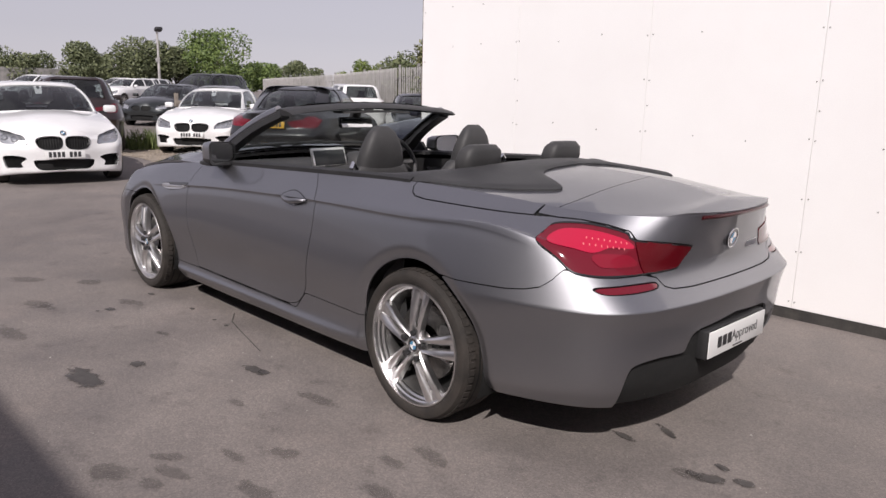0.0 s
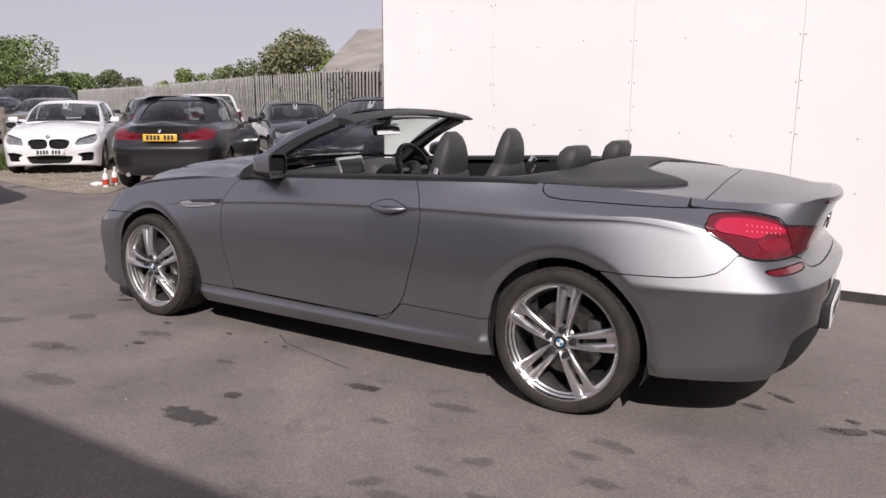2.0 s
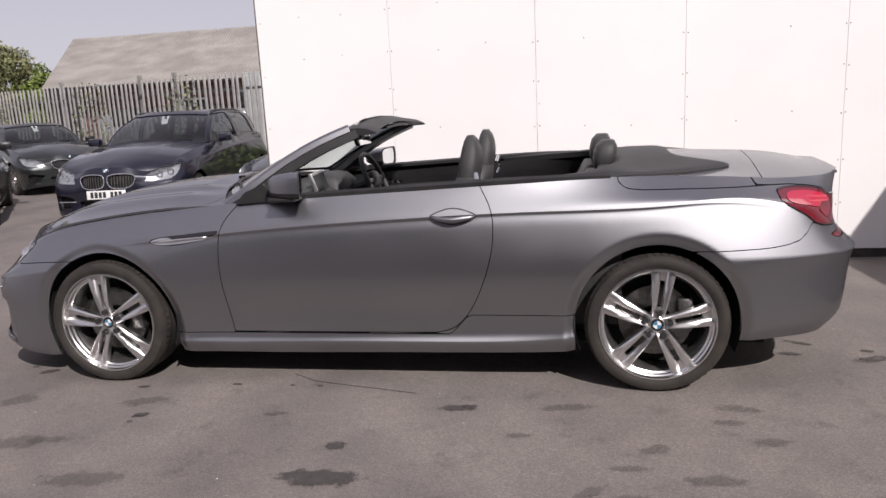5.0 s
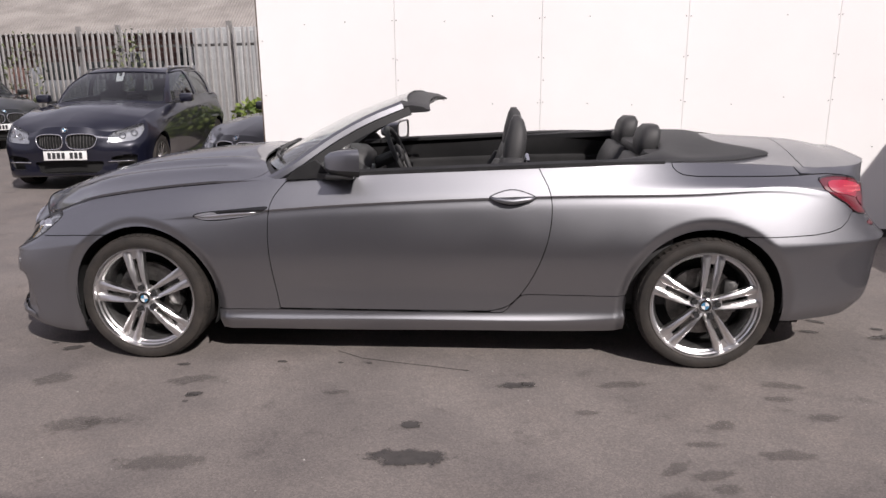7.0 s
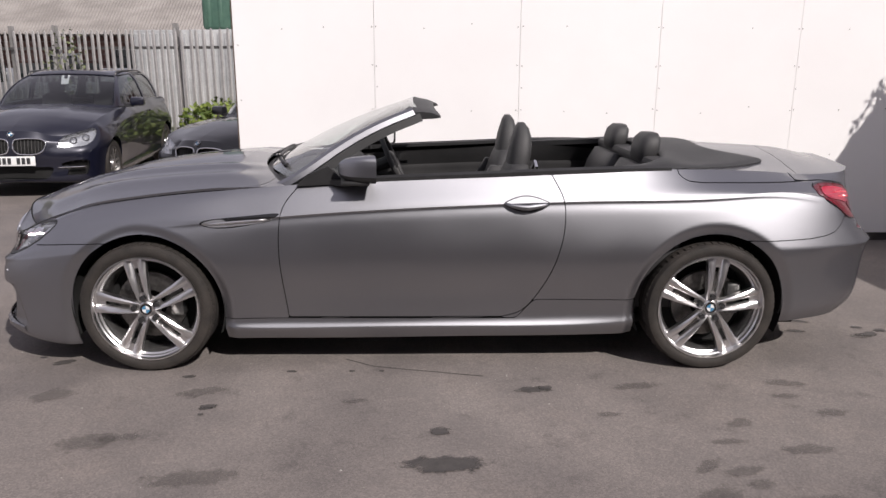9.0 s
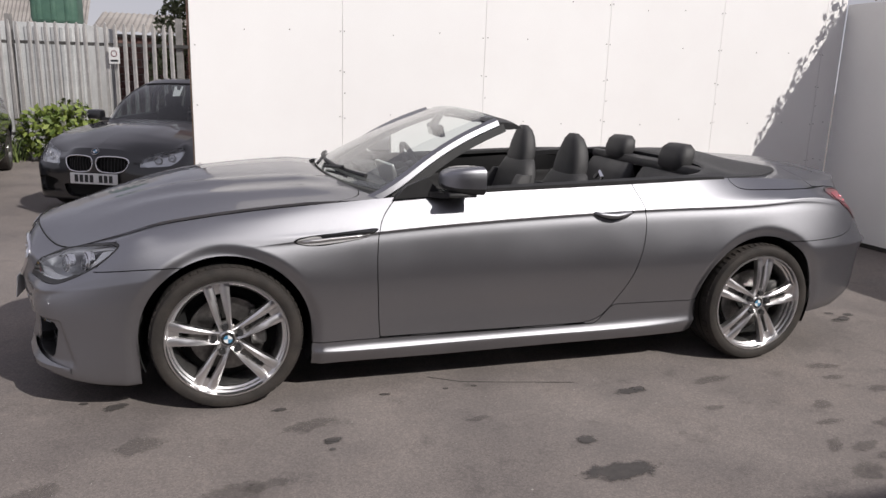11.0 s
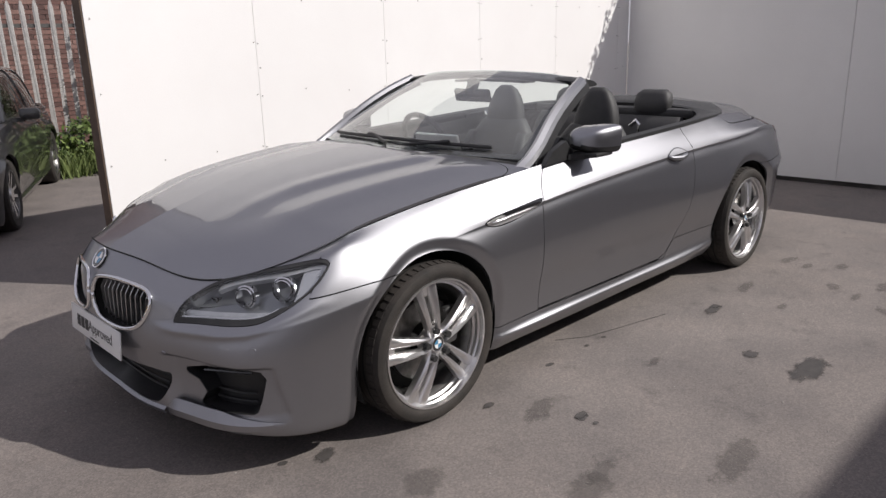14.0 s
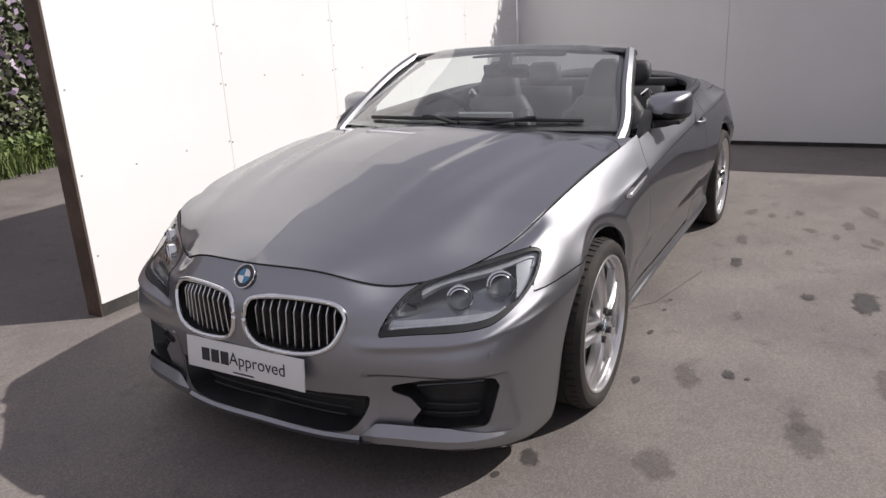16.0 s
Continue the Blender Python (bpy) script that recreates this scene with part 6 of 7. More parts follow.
    if detail:
        fm = Matrix.Translation((fx, 0, .432 * kz)) @ Matrix.Rotation(-math.pi / 2, 4, "Z") @ Matrix.Rotation(radians(86), 4, "X")
        if rear_plate:
            number_plate(root, Matrix.Translation((tx_(2.415), 0, .80 * kz)) @ Matrix.Rotation(math.pi / 2, 4, "Z") @ Matrix.Rotation(radians(84), 4, "X"), False, PLATE_YELLOW)
            b = bmesh.new()
            add_cyl(b, .035, .035, .12, Matrix.Translation((tx_(2.44), -.52 * kw, .27)) @ Matrix.Rotation(math.pi / 2, 4, "Y"), 16)
            bm_ob("exhaust_pipe", b, CHROME, root)
        number_plate(root, fm, False)
        p, n = sk.at(.001, .722 * kz, .001)
        roundel("badge", .038, root, Matrix.Translation((p[0], 0, p[2])) @ Vector((-.8, 0, .6)).to_track_quat("Z", "Y").to_matrix().to_4x4())
        if rear_plate:
            roundel("boot_badge", .038, root, Matrix.Translation((tx_(2.40), 0, .895 * kz)) @ Vector((1, 0, .1)).to_track_quat("Z", "Y").to_matrix().to_4x4())
        b = bmesh.new()
        tag = [(-.05, .09), (-.045, -.06), (.05, -.07), (.06, .08), (.03, .09), (.015, .03), (-.02, .03), (-.025, .09)]
        b.faces.new([b.verts.new((0, y, z)) for y, z in tag])
        t = bm_ob("paper_tag", b, PAPER, root, "white paper tag hanging inside the screen", 0)
        t.matrix_local = Matrix.Translation((tx_(-.20), .02, zm + .07)) @ Matrix.Rotation(radians(40), 4, "Y")
    return root


parked_car("small_hatchback", "white hatchback facing the yard, paper tag in its screen", WHITE_PAINT, (-8.30, .50), -8, "hatch", 2.69, 1.77, 1.46, .78, .74)
parked_car("compact_car", "white saloon car parked at the gravel edge", WHITE_PAINT, (-11.88, 4.55), -42, "saloon", 2.81, 1.81, 1.43, .80, .80)
parked_car("compact_car", "black saloon car seen from behind with yellow rear plate", BLACK_PAINT, (-9.45, 6.45), 127, "saloon", 2.81, 1.81, 1.50, .80, .86, rear_plate=True)
parked_car("estate_car", "dark blue estate car parked by the fence", BLUE_PAINT, (-4.98, 4.95), -83, "estate", 2.97, 1.86, 1.50, .82, .95)
parked_car("small_hatchback", "black hatchback parked behind the white wall", BLACK_PAINT, (-2.38, 4.64), -114, "hatch", 2.66, 1.75, 1.42, .76, .70, low=.94)
parked_car("compact_car", "dark grey saloon car parked along the fence", DGREY_PAINT, (-9.45, 9.25), -36, "saloon", 2.81, 1.81, 1.42, .8, .8)
parked_car("off_road_car", "dark brown off-road car seen from behind", BURG_PAINT, (-15.6, 3.0), 165, "suv", 2.76, 1.80, 1.58, .8, .8, rear_plate=True)
parked_car("off_road_car", "white off-road car parked by the fence", WHITE_PAINT, (-18.5, 13.2), 155, "suv", 2.76, 1.82, 1.60, .8, .85, detail=False)
parked_car("off_road_car", "tall dark green off-road car", DGREY_PAINT, (-23.9, 9.4), -66, "suv", 2.90, 1.92, 1.84, .85, .9, detail=False)
parked_car("compact_car", "silver saloon car in the back row", SILVER_PAINT, (-20.6, 8.7), -50, "saloon", 2.75, 1.78, 1.42, .8, .8, detail=False)
parked_car("compact_car", "dark grey saloon car in the back row", DGREY_PAINT, (-21.5, 7.4), -48, "estate", 2.75, 1.78, 1.42, .8, .8, detail=False)
parked_car("compact_car", "dark saloon car beyond the black one", DGREY_PAINT, (-18.5, 11.5), 150, "estate", 2.75, 1.8, 1.45, .8, .8, detail=False)
far = parked_car("far_car", "white car in a far row of parked cars", WHITE_PAINT, (-38, 12.0), -60, "estate", 2.7, 1.78, 1.48, .8, .8, detail=False, group="far row of cars")
for k, (fx_, fy_, fa) in enumerate(((-40, 14.6, 120), (-42, 9.2, 118), (-45, 5.5, 122), (-47, 2.5, 120), (-49, 11.5, 119), (-54, 6.0, 121), (-58, 14.0, 118), (-52, 17.5, 119), (-40.5, 5.4, 300), (-62, 9.0, 119), (-66, 3.0, 120))):
    copy_thing(far, pose(fx_, fy_, ground_z(fx_), 0, 0, fa))

# ---- fence, trees, buildings ----
GALV = varied("galvanised_steel", (0.44, 0.425, 0.41), (0.58, 0.56, 0.54), 4, 0.5, 0.5, 0.08, 60)
GALV_OLD = varied("weathered_steel", (0.22, 0.215, 0.21), (0.36, 0.345, 0.33), 3, 0.65, 0.3, 0.1, 50)
RAIL_DARK = varied("dark_steel_rail", (0.07, 0.068, 0.066), (0.12, 0.115, 0.11), 3, 0.65, 0.3, 0.1, 50)
WOOD_POST = varied("weathered_wood", (0.17, 0.145, 0.12), (0.27, 0.235, 0.20), 10, 0.85, 0, 0.4, 70)
GRAVEL = varied("gravel_dirt", (0.20, 0.165, 0.13), (0.32, 0.275, 0.225), 3, 0.95, 0, 0.8, 40)


def leaf_mat(name, dark, light):
    m = mat(name, dark, 0.6)
    t, b = nodes_of(m)
    g = t.nodes.new("ShaderNodeNewGeometry")
    r = ramp(t, g.outputs["Random Per Island"], [(0.0, dark), (1.0, light)])
    t.links.new(r.outputs[0], b.inputs["Base Color"])
    b.inputs["Subsurface Weight"].default_value = 0.0
    return m


LEAF = leaf_mat("green_leaves", (0.052, 0.088, 0.022), (0.185, 0.25, 0.07))
LEAF_DULL = leaf_mat("dull_leaves", (0.062, 0.080, 0.036), (0.175, 0.195, 0.095))
LEAF_WILLOW = leaf_mat("willow_leaves", (0.085, 0.095, 0.038), (0.26, 0.26, 0.125))
LEAF_BRIGHT = leaf_mat("bright_leaves", (0.06, 0.10, 0.015), (0.20, 0.25, 0.05))
BLOSSOM = leaf_mat("purple_blossom", (0.25, 0.17, 0.28), (0.5, 0.42, 0.5))
BARK = varied("bark", (0.06, 0.045, 0.032), (0.11, 0.085, 0.062), 8, 0.9, 0, 0.5, 40)


def leaves(name, blobs, count, size, material, parent=None, seed=1, shape=1.0):
    """Many small leaves spread through and over rounded volumes (x, y, z, rx, ry, rz)."""
    rnd = np.random.RandomState(seed)
    vol = np.array([b[3] * b[4] * b[5] for b in blobs]) ** .67
    pick = rnd.choice(len(blobs), count, p=vol / vol.sum())
    B = np.array(blobs)[pick]
    d = rnd.normal(size=(count, 3))
    d /= np.linalg.norm(d, axis=1, keepdims=True)
    rad = rnd.uniform(.45, 1.08, count)[:, None] ** .6
    c = B[:, :3] + d * rad * B[:, 3:6]
    c[:, 2] = np.maximum(c[:, 2], .02)
    a = rnd.normal(size=(count, 3))
    a /= np.linalg.norm(a, axis=1, keepdims=True)
    q = np.cross(a, d + rnd.normal(scale=.5, size=(count, 3)))
    q /= np.maximum(np.linalg.norm(q, axis=1, keepdims=True), 1e-6)
    s = size * rnd.uniform(.6, 1.4, count)[:, None]
    v = np.stack([c - a * s, c + q * s * .5 * shape, c + a * s, c - q * s * .5 * shape], 1).reshape(-1, 3)
    f = np.arange(count * 4).reshape(-1, 4)
    return mesh_ob(name, v.tolist(), f.tolist(), material, parent)


def tree(label, at, height, spread, material, seed, count=3500, size=.20, low=.12):
    rnd = random.Random(seed)
    root = thing("tree", label, "tree", "trees beyond the fence")
    root.matrix_world = Matrix.Translation(at)
    b = bmesh.new()
    tube_mesh(b, [(0, 0, -.1), (.05, 0, height * .2), (0, .06, height * .45), (.04, 0, height * .7)], [height * .032, height * .026, height * .018, height * .006], 8)
    for k in range(7):
        a = rnd.uniform(0, math.tau)
        z = height * rnd.uniform(.2, .5)
        r = spread * rnd.uniform(.45, .8)
        tube_mesh(b, [(0, 0, z), (r * .5 * math.cos(a), r * .5 * math.sin(a), z + height * .12), (r * math.cos(a), r * math.sin(a), z + height * .25)], [height * .013, height * .009, height * .003], 6)
    bm_ob("trunk", b, BARK, root)
    blobs = []
    for k in range(16):
        a = rnd.uniform(0, math.tau)
        z = rnd.uniform(low + .10, .86)
        w = math.sin(min(max(z, .05), .95) * math.pi) ** .6
        r = spread * w * rnd.uniform(.25, .78)
        s = spread * rnd.uniform(.26, .46)
        blobs.append((r * math.cos(a), r * math.sin(a), height * z, s, s, s * rnd.uniform(.6, .95)))
    blobs.append((0, 0, height * .82, spread * .34, spread * .34, height * .18))
    leaves("crown", blobs, count, size, material, root, seed)
    return root


# palisade fence: posts, two rails and pointed pales along each run
FENCE = [(3.2, 7.78), (1.6, 8.0), (-2.05, 8.55), (-8.3, 10.6), (-15, 12.9), (-26, 18.2), (-46, 26)]
pale_w, FH = .065, 2.22
pale = bmesh.new()
pts = [(-.5, 0), (.5, 0), (.5, .955), (.24, .99), (0, 1.0), (-.24, .99), (-.5, .955)]
fr = [pale.verts.new((x * pale_w, -.006 if abs(x) > .3 else -.016, z * FH)) for x, z in pts]
bk = [pale.verts.new((x * pale_w, .006, z * FH)) for x, z in pts]
pale.faces.new(fr), pale.faces.new(bk[::-1])
for k in range(7):
    pale.faces.new((fr[k], fr[(k + 1) % 7], bk[(k + 1) % 7], bk[k]))
pale_ob = bm_ob("pale", pale, GALV, None, smooth=0)
pale_me = pale_ob.data
bpy.data.objects.remove(pale_ob)
fence = thing("palisade_fence", "grey steel palisade fence with pointed pales", "fence")
far_v, far_f = [], []
rnd = random.Random(5)
for i, (p0, p1) in enumerate(zip(FENCE, FENCE[1:])):
    p0, p1 = Vector((*p0, 0)), Vector((*p1, 0))
    dv = (p1 - p0).normalized()
    ln = (p1 - p0).length
    ang = math.atan2(dv.y, dv.x) + math.pi
    rot = Matrix.Rotation(ang, 4, "Z")
    for z in (.42, FH - .33):
        bm = bmesh.new()
        add_box(bm, (ln, .045, .05), (0, 0, 0))
        r = bm_ob("fence_rail", bm, RAIL_DARK, fence, smooth=0)
        r.matrix_world = Matrix.Translation((p0 + p1) / 2 + Vector((0, 0, z))) @ rot @ Matrix.Translation((0, .035, 0))
    for k in range(int(ln / 2.75) + 1):
        q = p0 + dv * (k * 2.75)
        bm = bmesh.new()
        add_box(bm, (.10, .055, FH + .1), (0, .09, FH / 2 + .05))
        o = bm_ob("fence_post", bm, GALV_OLD, fence, smooth=0)
        o.matrix_world = Matrix.Translation(q) @ rot
    n = int(ln / .155)
    for k in range(n):
        q = p0 + dv * (k + .5) * .155
        m = Matrix.Translation(q + Vector((0, 0, rnd.uniform(-.012, .012)))) @ rot @ Matrix.Rotation(rnd.uniform(-.012, .012), 4, "Y")
        if i < 4:
            o = new("pale", pale_me)
            o.parent = fence
            o.matrix_world = m
        else:
            base = len(far_v)
            far_v += [tuple(m @ v.co) for v in pale_me.vertices]
            far_f += [tuple(base + j for j in p.vertices) for p in pale_me.polygons]
tagged(mesh_ob("far_pale_run", far_v, far_f, GALV, fence), kind="stuff")
far_fence = mesh_ob("sheet_fence", [(-62, 5, .5), (-62, 26, .5), (-62, 26, 2.7), (-62, 5, 2.7), (-62.1, 5, .5), (-62.1, 26, .5), (-62.1, 26, 2.7), (-62.1, 5, 2.7)], [(0, 1, 2, 3), (7, 6, 5, 4), (3, 2, 6, 7), (0, 3, 7, 4), (1, 5, 6, 2)], GALV_OLD)
tagged(far_fence, "grey steel sheet fence closing the far end of the yard", "fence")

# trees
T = [((-58, 28.5, .5), 6.8, 4.2, LEAF, 1), ((-60, 22.5, .5), 5.6, 3.4, LEAF_DULL, 2), ((-62, 18.8, .5), 4.7, 2.8, LEAF_DULL, 3), ((-64, 15, .5), 3.6, 2.8, LEAF_DULL, 4),
     ((-64, 11.5, .5), 3.7, 3.0, LEAF_DULL, 5), ((-66, 7.5, .5), 3.4, 3.0, LEAF_DULL, 6), ((-67, 3, .5), 3.6, 3.0, LEAF_DULL, 7), ((-57, 32.5, .5), 3.8, 2.6, LEAF, 8), ((-60, 25.5, .5), 5.0, 2.6, LEAF_DULL, 31),
     ((-60, 38, .4), 4.4, 2.8, LEAF_DULL, 9), ((-56, 43, .4), 4.7, 2.8, LEAF_BRIGHT, 10), ((-55, 46.5, .4), 4.9, 2.5, LEAF, 11), ((-53, 50, .4), 4.9, 2.6, LEAF_BRIGHT, 12), ((-50, 52.5, .4), 5.4, 1.8, LEAF_DULL, 13),
     ((-40, 46, .2), 4.9, 2.6, LEAF_BRIGHT, 14), ((-37, 46, .2), 5.2, 2.4, LEAF_DULL, 15), ((-34, 46, .2), 5.4, 2.5, LEAF_DULL, 16), ((-31, 45, .2), 5.6, 2.5, LEAF_DULL, 17)]
for at, h, sp_, lf, sd in T:
    tree("green leafy tree beyond the parked cars" if lf is not LEAF_BRIGHT else "bright green bushy tree beyond the fence", at, h * .90, sp_, lf, sd, 9000, (.17 + h * .012) * .52)
tree("tall thin-leaved willow bush behind the fence", (-20.6, 20.6, 0), 4.35, 2.1, LEAF_WILLOW, 21, 9000, .085)
tree("dull green bush behind the fence", (-24.5, 21.5, 0), 3.5, 2.0, LEAF_DULL, 22, 6000, .085)
tree("bright bush beside the grey roof", (-17.6, 19.6, 0), 3.55, 1.0, LEAF_BRIGHT, 23, 3600, .075)

# ---- stains, cracks, gravel, grass ----
def stain(name, at, sx, sy, material, seed, turn=0.0, label="dark oil stain on the asphalt", z=.0025):
    r = random.Random(seed)
    b = bmesh.new()
    q = 1.75
    vs = [b.verts.new((sx * q * x, sy * q * y, 0)) for x, y in ((-1, -1), (0, -1.02), (1, -1), (1.02, 0), (1, 1), (0, 1.02), (-1, 1), (-1.02, 0))]
    b.faces.new(vs)
    o = bm_ob(name, b, material, None, smooth=0)
    o.matrix_world = Matrix.Translation((at[0], at[1], z + (seed % 40) * .00008)) @ Matrix.Rotation(radians(turn), 4, "Z")
    return tagged(o, label, "stain", "stains on the asphalt", "structure")


for k, (x, y, sx, sy, tn, dk) in enumerate([
        (.05, -1.865, .135, .052, 3, 1), (.49, -1.186, .075, .028, 4, 1), (.56, -1.165, .03, .018, 0, 1), (.038, -1.60, .036, .030, 0, 1), (-1.02, -1.348, .034, .016, 5, 1),
        (-1.03, -1.43, .014, .010, 0, 1), (-1.79, -1.22, .085, .06, 20, 0), (-1.31, -1.64, .07, .03, 10, 0), (2.58, -.45, .05, .028, 30, 1), (2.58, -.33, .028, .016, -20, 1),
        (2.69, -.38, .032, .024, 10, 1), (2.52, -.46, .02, .015, 0, 1), (1.24, -2.02, .045, .028, 20, 0), (1.09, -1.89, .065, .025, 40, 0), (1.36, -1.54, .06, .03, 30, 0),
        (2.17, -.39, .045, .018, -10, 1), (2.27, -.21, .06, .016, -30, 1), (1.21, -1.93, .08, .03, 12, 0), (1.55, -1.77, .10, .035, 5, 0), (2.51, -.48, .06, .03, 0, 0),
        (-1.93, -.82, .05, .028, 20, 1), (-2.07, -.75, .016, .012, 0, 1), (-1.21, -1.01, .03, .014, 0, 1), (-1.03, -1.36, .028, .018, 10, 1), (-1.42, -1.67, .11, .06, 15, 0),
        (-.71, -.95, .022, .012, 0, 1), (-.40, -.95, .014, .010, 0, 1), (-.25, -.95, .014, .010, 0, 1), (1.69, -1.27, .06, .025, 0, 0), (1.82, -1.44, .07, .03, 8, 0), (1.25, -1.70, .07, .022, 0, 0),
        (1.0, -1.15, .10, .03, 10, 0), (1.75, -1.12, .09, .035, -8, 0), (.80, -1.45, .05, .02, 0, 0), (-.9, -1.95, .16, .05, 6, 0), (2.0, -1.9, .14, .05, 12, 0), (-.35, -1.3, .05, .02, 10, 0), (1.05, -2.1, .10, .045, 25, 0), (1.4, -2.15, .12, .04, 5, 0), (-2.15, -1.55, .12, .06, 30, 0), (-1.1, -1.2, .10, .04, 15, 0)]):
    stain("oil_stain", (x, y), sx, sy, OIL if dk else FADED, 100 + k, tn, "dark oil stain on the asphalt" if dk else "faded damp stain on the asphalt")
b = bmesh.new()
tube_mesh(b, [(-.45, -.79, .002), (-.30, -.885, .002), (-.12, -.93, .002), (.06, -.97, .002), (.18, -1.0, .002), (.27, -1.02, .002)], .0035, 5, .4)
tagged(bm_ob("ground_crack", b, STAIN), "thin dark crack line in the asphalt", "crack", kind="structure")
dots = random.Random(8)
v, f = [], []
for k in range(420):                                                # pale grit and chips
    x, y, s = dots.uniform(-3.2, 4), dots.uniform(-2.6, 1.6), dots.uniform(.0015, .0035) * (1 if dots.random() < .94 else 1.9)
    base = len(v)
    v += [(x - s, y - s * .6, .001), (x + s, y - s * .4, .001), (x + s * .5, y + s, .001), (x - s * .7, y + s * .7, .001), (x, y, .001 + s)]
    f += [(base, base + 1, base + 4), (base + 1, base + 2, base + 4), (base + 2, base + 3, base + 4), (base + 3, base, base + 4)]
GRIT = varied("pale_grit", (0.30, 0.28, 0.26), (0.42, 0.40, 0.38), 50, 0.9)
tagged(mesh_ob("grit", v, f, GRIT), "pale stone chips scattered on the asphalt", "grit", kind="stuff")

gr = bmesh.new()
out = loop([(-7.7, 2.75), (-8.6, 2.55), (-11.2, 2.85), (-13.8, 2.9), (-13.8, 9.5), (-12.4, 8.6), (-10.4, 6.6), (-8.2, 3.5)], 6)
gr.faces.new([gr.verts.new((x, y, .006)) for x, y in out])
tagged(bm_ob("gravel_strip", gr, GRAVEL, None, smooth=0), "brown gravel and dirt strip", "gravel", kind="structure")
v, f = [], []
for k in range(1500):
    x, y, s = dots.uniform(-13.6, -7.9), dots.uniform(2.7, 7.0), dots.uniform(.012, .04)
    if inside(np.array([x]), np.array([y]), out)[0] < .05:
        continue
    base = len(v)
    v += [(x - s, y - s * .6, .005), (x + s, y - s * .4, .005), (x + s * .5, y + s, .005), (x - s * .7, y + s * .7, .005), (x, y, .006 + s * .8)]
    f += [(base, base + 1, base + 4), (base + 1, base + 2, base + 4), (base + 2, base + 3, base + 4), (base + 3, base, base + 4)]
tagged(mesh_ob("gravel_stones", v, f, GRAVEL), "loose stones on the gravel", "stones", kind="stuff")

GRASS = leaf_mat("grass_blades", (0.05, 0.08, 0.018), (0.16, 0.20, 0.06))


def tufts(name, boxes, count, height, seed, label):
    r = np.random.RandomState(seed)
    v, f = [], []
    for k in range(count):
        x0, x1, y0, y1 = boxes[r.randint(len(boxes))]
        x, y = r.uniform(x0, x1), r.uniform(y0, y1)
        h, a, w = height * r.uniform(.4, 1.2), r.uniform(0, math.tau), r.uniform(.006, .013)
        lx, ly = r.uniform(-.5, .5) * h, r.uniform(-.5, .5) * h
        base = len(v)
        ca, sa = math.cos(a) * w, math.sin(a) * w
        v += [(x - ca, y - sa, 0), (x + ca, y + sa, 0), (x + lx * .4 + ca * .7, y + ly * .4 + sa * .7, h * .6), (x + lx * .4 - ca * .7, y + ly * .4 - sa * .7, h * .6), (x + lx, y + ly, h)]
        f += [(base, base + 1, base + 2, base + 3), (base + 3, base + 2, base + 4)]
    return tagged(mesh_ob(name, v, f, GRASS), label, "grass", kind="stuff")


tufts("grass_verge", [(-1.7, 1.2, 6.75, 7.9), (-1.2, 2.6, 6.9, 7.8), (-3.0, -1.2, 7.8, 8.5)], 5200, .34, 4, "long bright grass along the fence foot")
tufts("weed_tufts", [(-13.6, -12.4, 6.4, 7.4), (-13.8, -12.9, 3.4, 4.4), (-6.0, -4.5, 8.9, 9.7)], 1800, .45, 6, "weeds and grass among the parked cars")
leafy = [(x + .85, y - .1, *q) for x, y, *q in [(.15, 7.75, 1.2, .45, .22, 1.1), (.75, 7.7, 1.5, .55, .25, 1.2), (.35, 7.75, 2.2, .5, .22, .5), (1.3, 7.6, 1.2, .6, .3, 1.2), (-.15, 7.8, .6, .35, .2, .5), (.55, 7.6, .5, .5, .25, .5)]]
ivy = thing("climbing_shrub", "leafy shrub with faded purple blossom growing through the fence", "shrub")
leaves("foliage", leafy, 8200, .048, LEAF_DULL, ivy, 41)
leaves("blossom", [(1.4, 7.4, .9, .3, .1, .5), (2.05, 7.35, 1.1, .5, .1, .6), (1.65, 7.4, 1.7, .4, .1, .4)], 150, .05, BLOSSOM, ivy, 42, 1.4)
b = bmesh.new()
for k in range(6):
    x = .95 + k * .28
    tube_mesh(b, [(x, 7.85, 0), (x + .05, 7.8, .8), (x - .03, 7.78, 1.6), (x + .08, 7.75, 2.3)], [.022, .017, .012, .005], 6)
bm_ob("stems", b, BARK, ivy)
weeds = thing("weed_bush", "leafy green weeds at the foot of the fence", "weeds")
leaves("foliage", [(-.35, 7.45, .22, .40, .25, .30), (.15, 7.4, .30, .40, .25, .42), (.55, 7.35, .28, .35, .22, .38), (.95, 7.3, .18, .35, .22, .25), (-.9, 7.5, .16, .35, .22, .22), (1.5, 7.2, .2, .5, .2, .26)], 4200, .040, LEAF, weeds, 51, 1.1)
b = bmesh.new()
for k in range(9):
    x = -.9 + k * .27
    tube_mesh(b, [(x, 7.42, 0), (x + .02, 7.40, .2), (x - .01, 7.38, .45)], [.008, .006, .003], 5)
bm_ob("stems", b, BARK, weeds)
sh2 = thing("fence_bush", "green bush growing beside the fence", "bush")
leaves("foliage", [(-3.75, 9.0, .5, .45, .35, .5), (-4.2, 9.15, .45, .4, .3, .45), (-3.4, 8.9, .35, .35, .3, .35)], 1500, .06, LEAF_BRIGHT, sh2, 43)
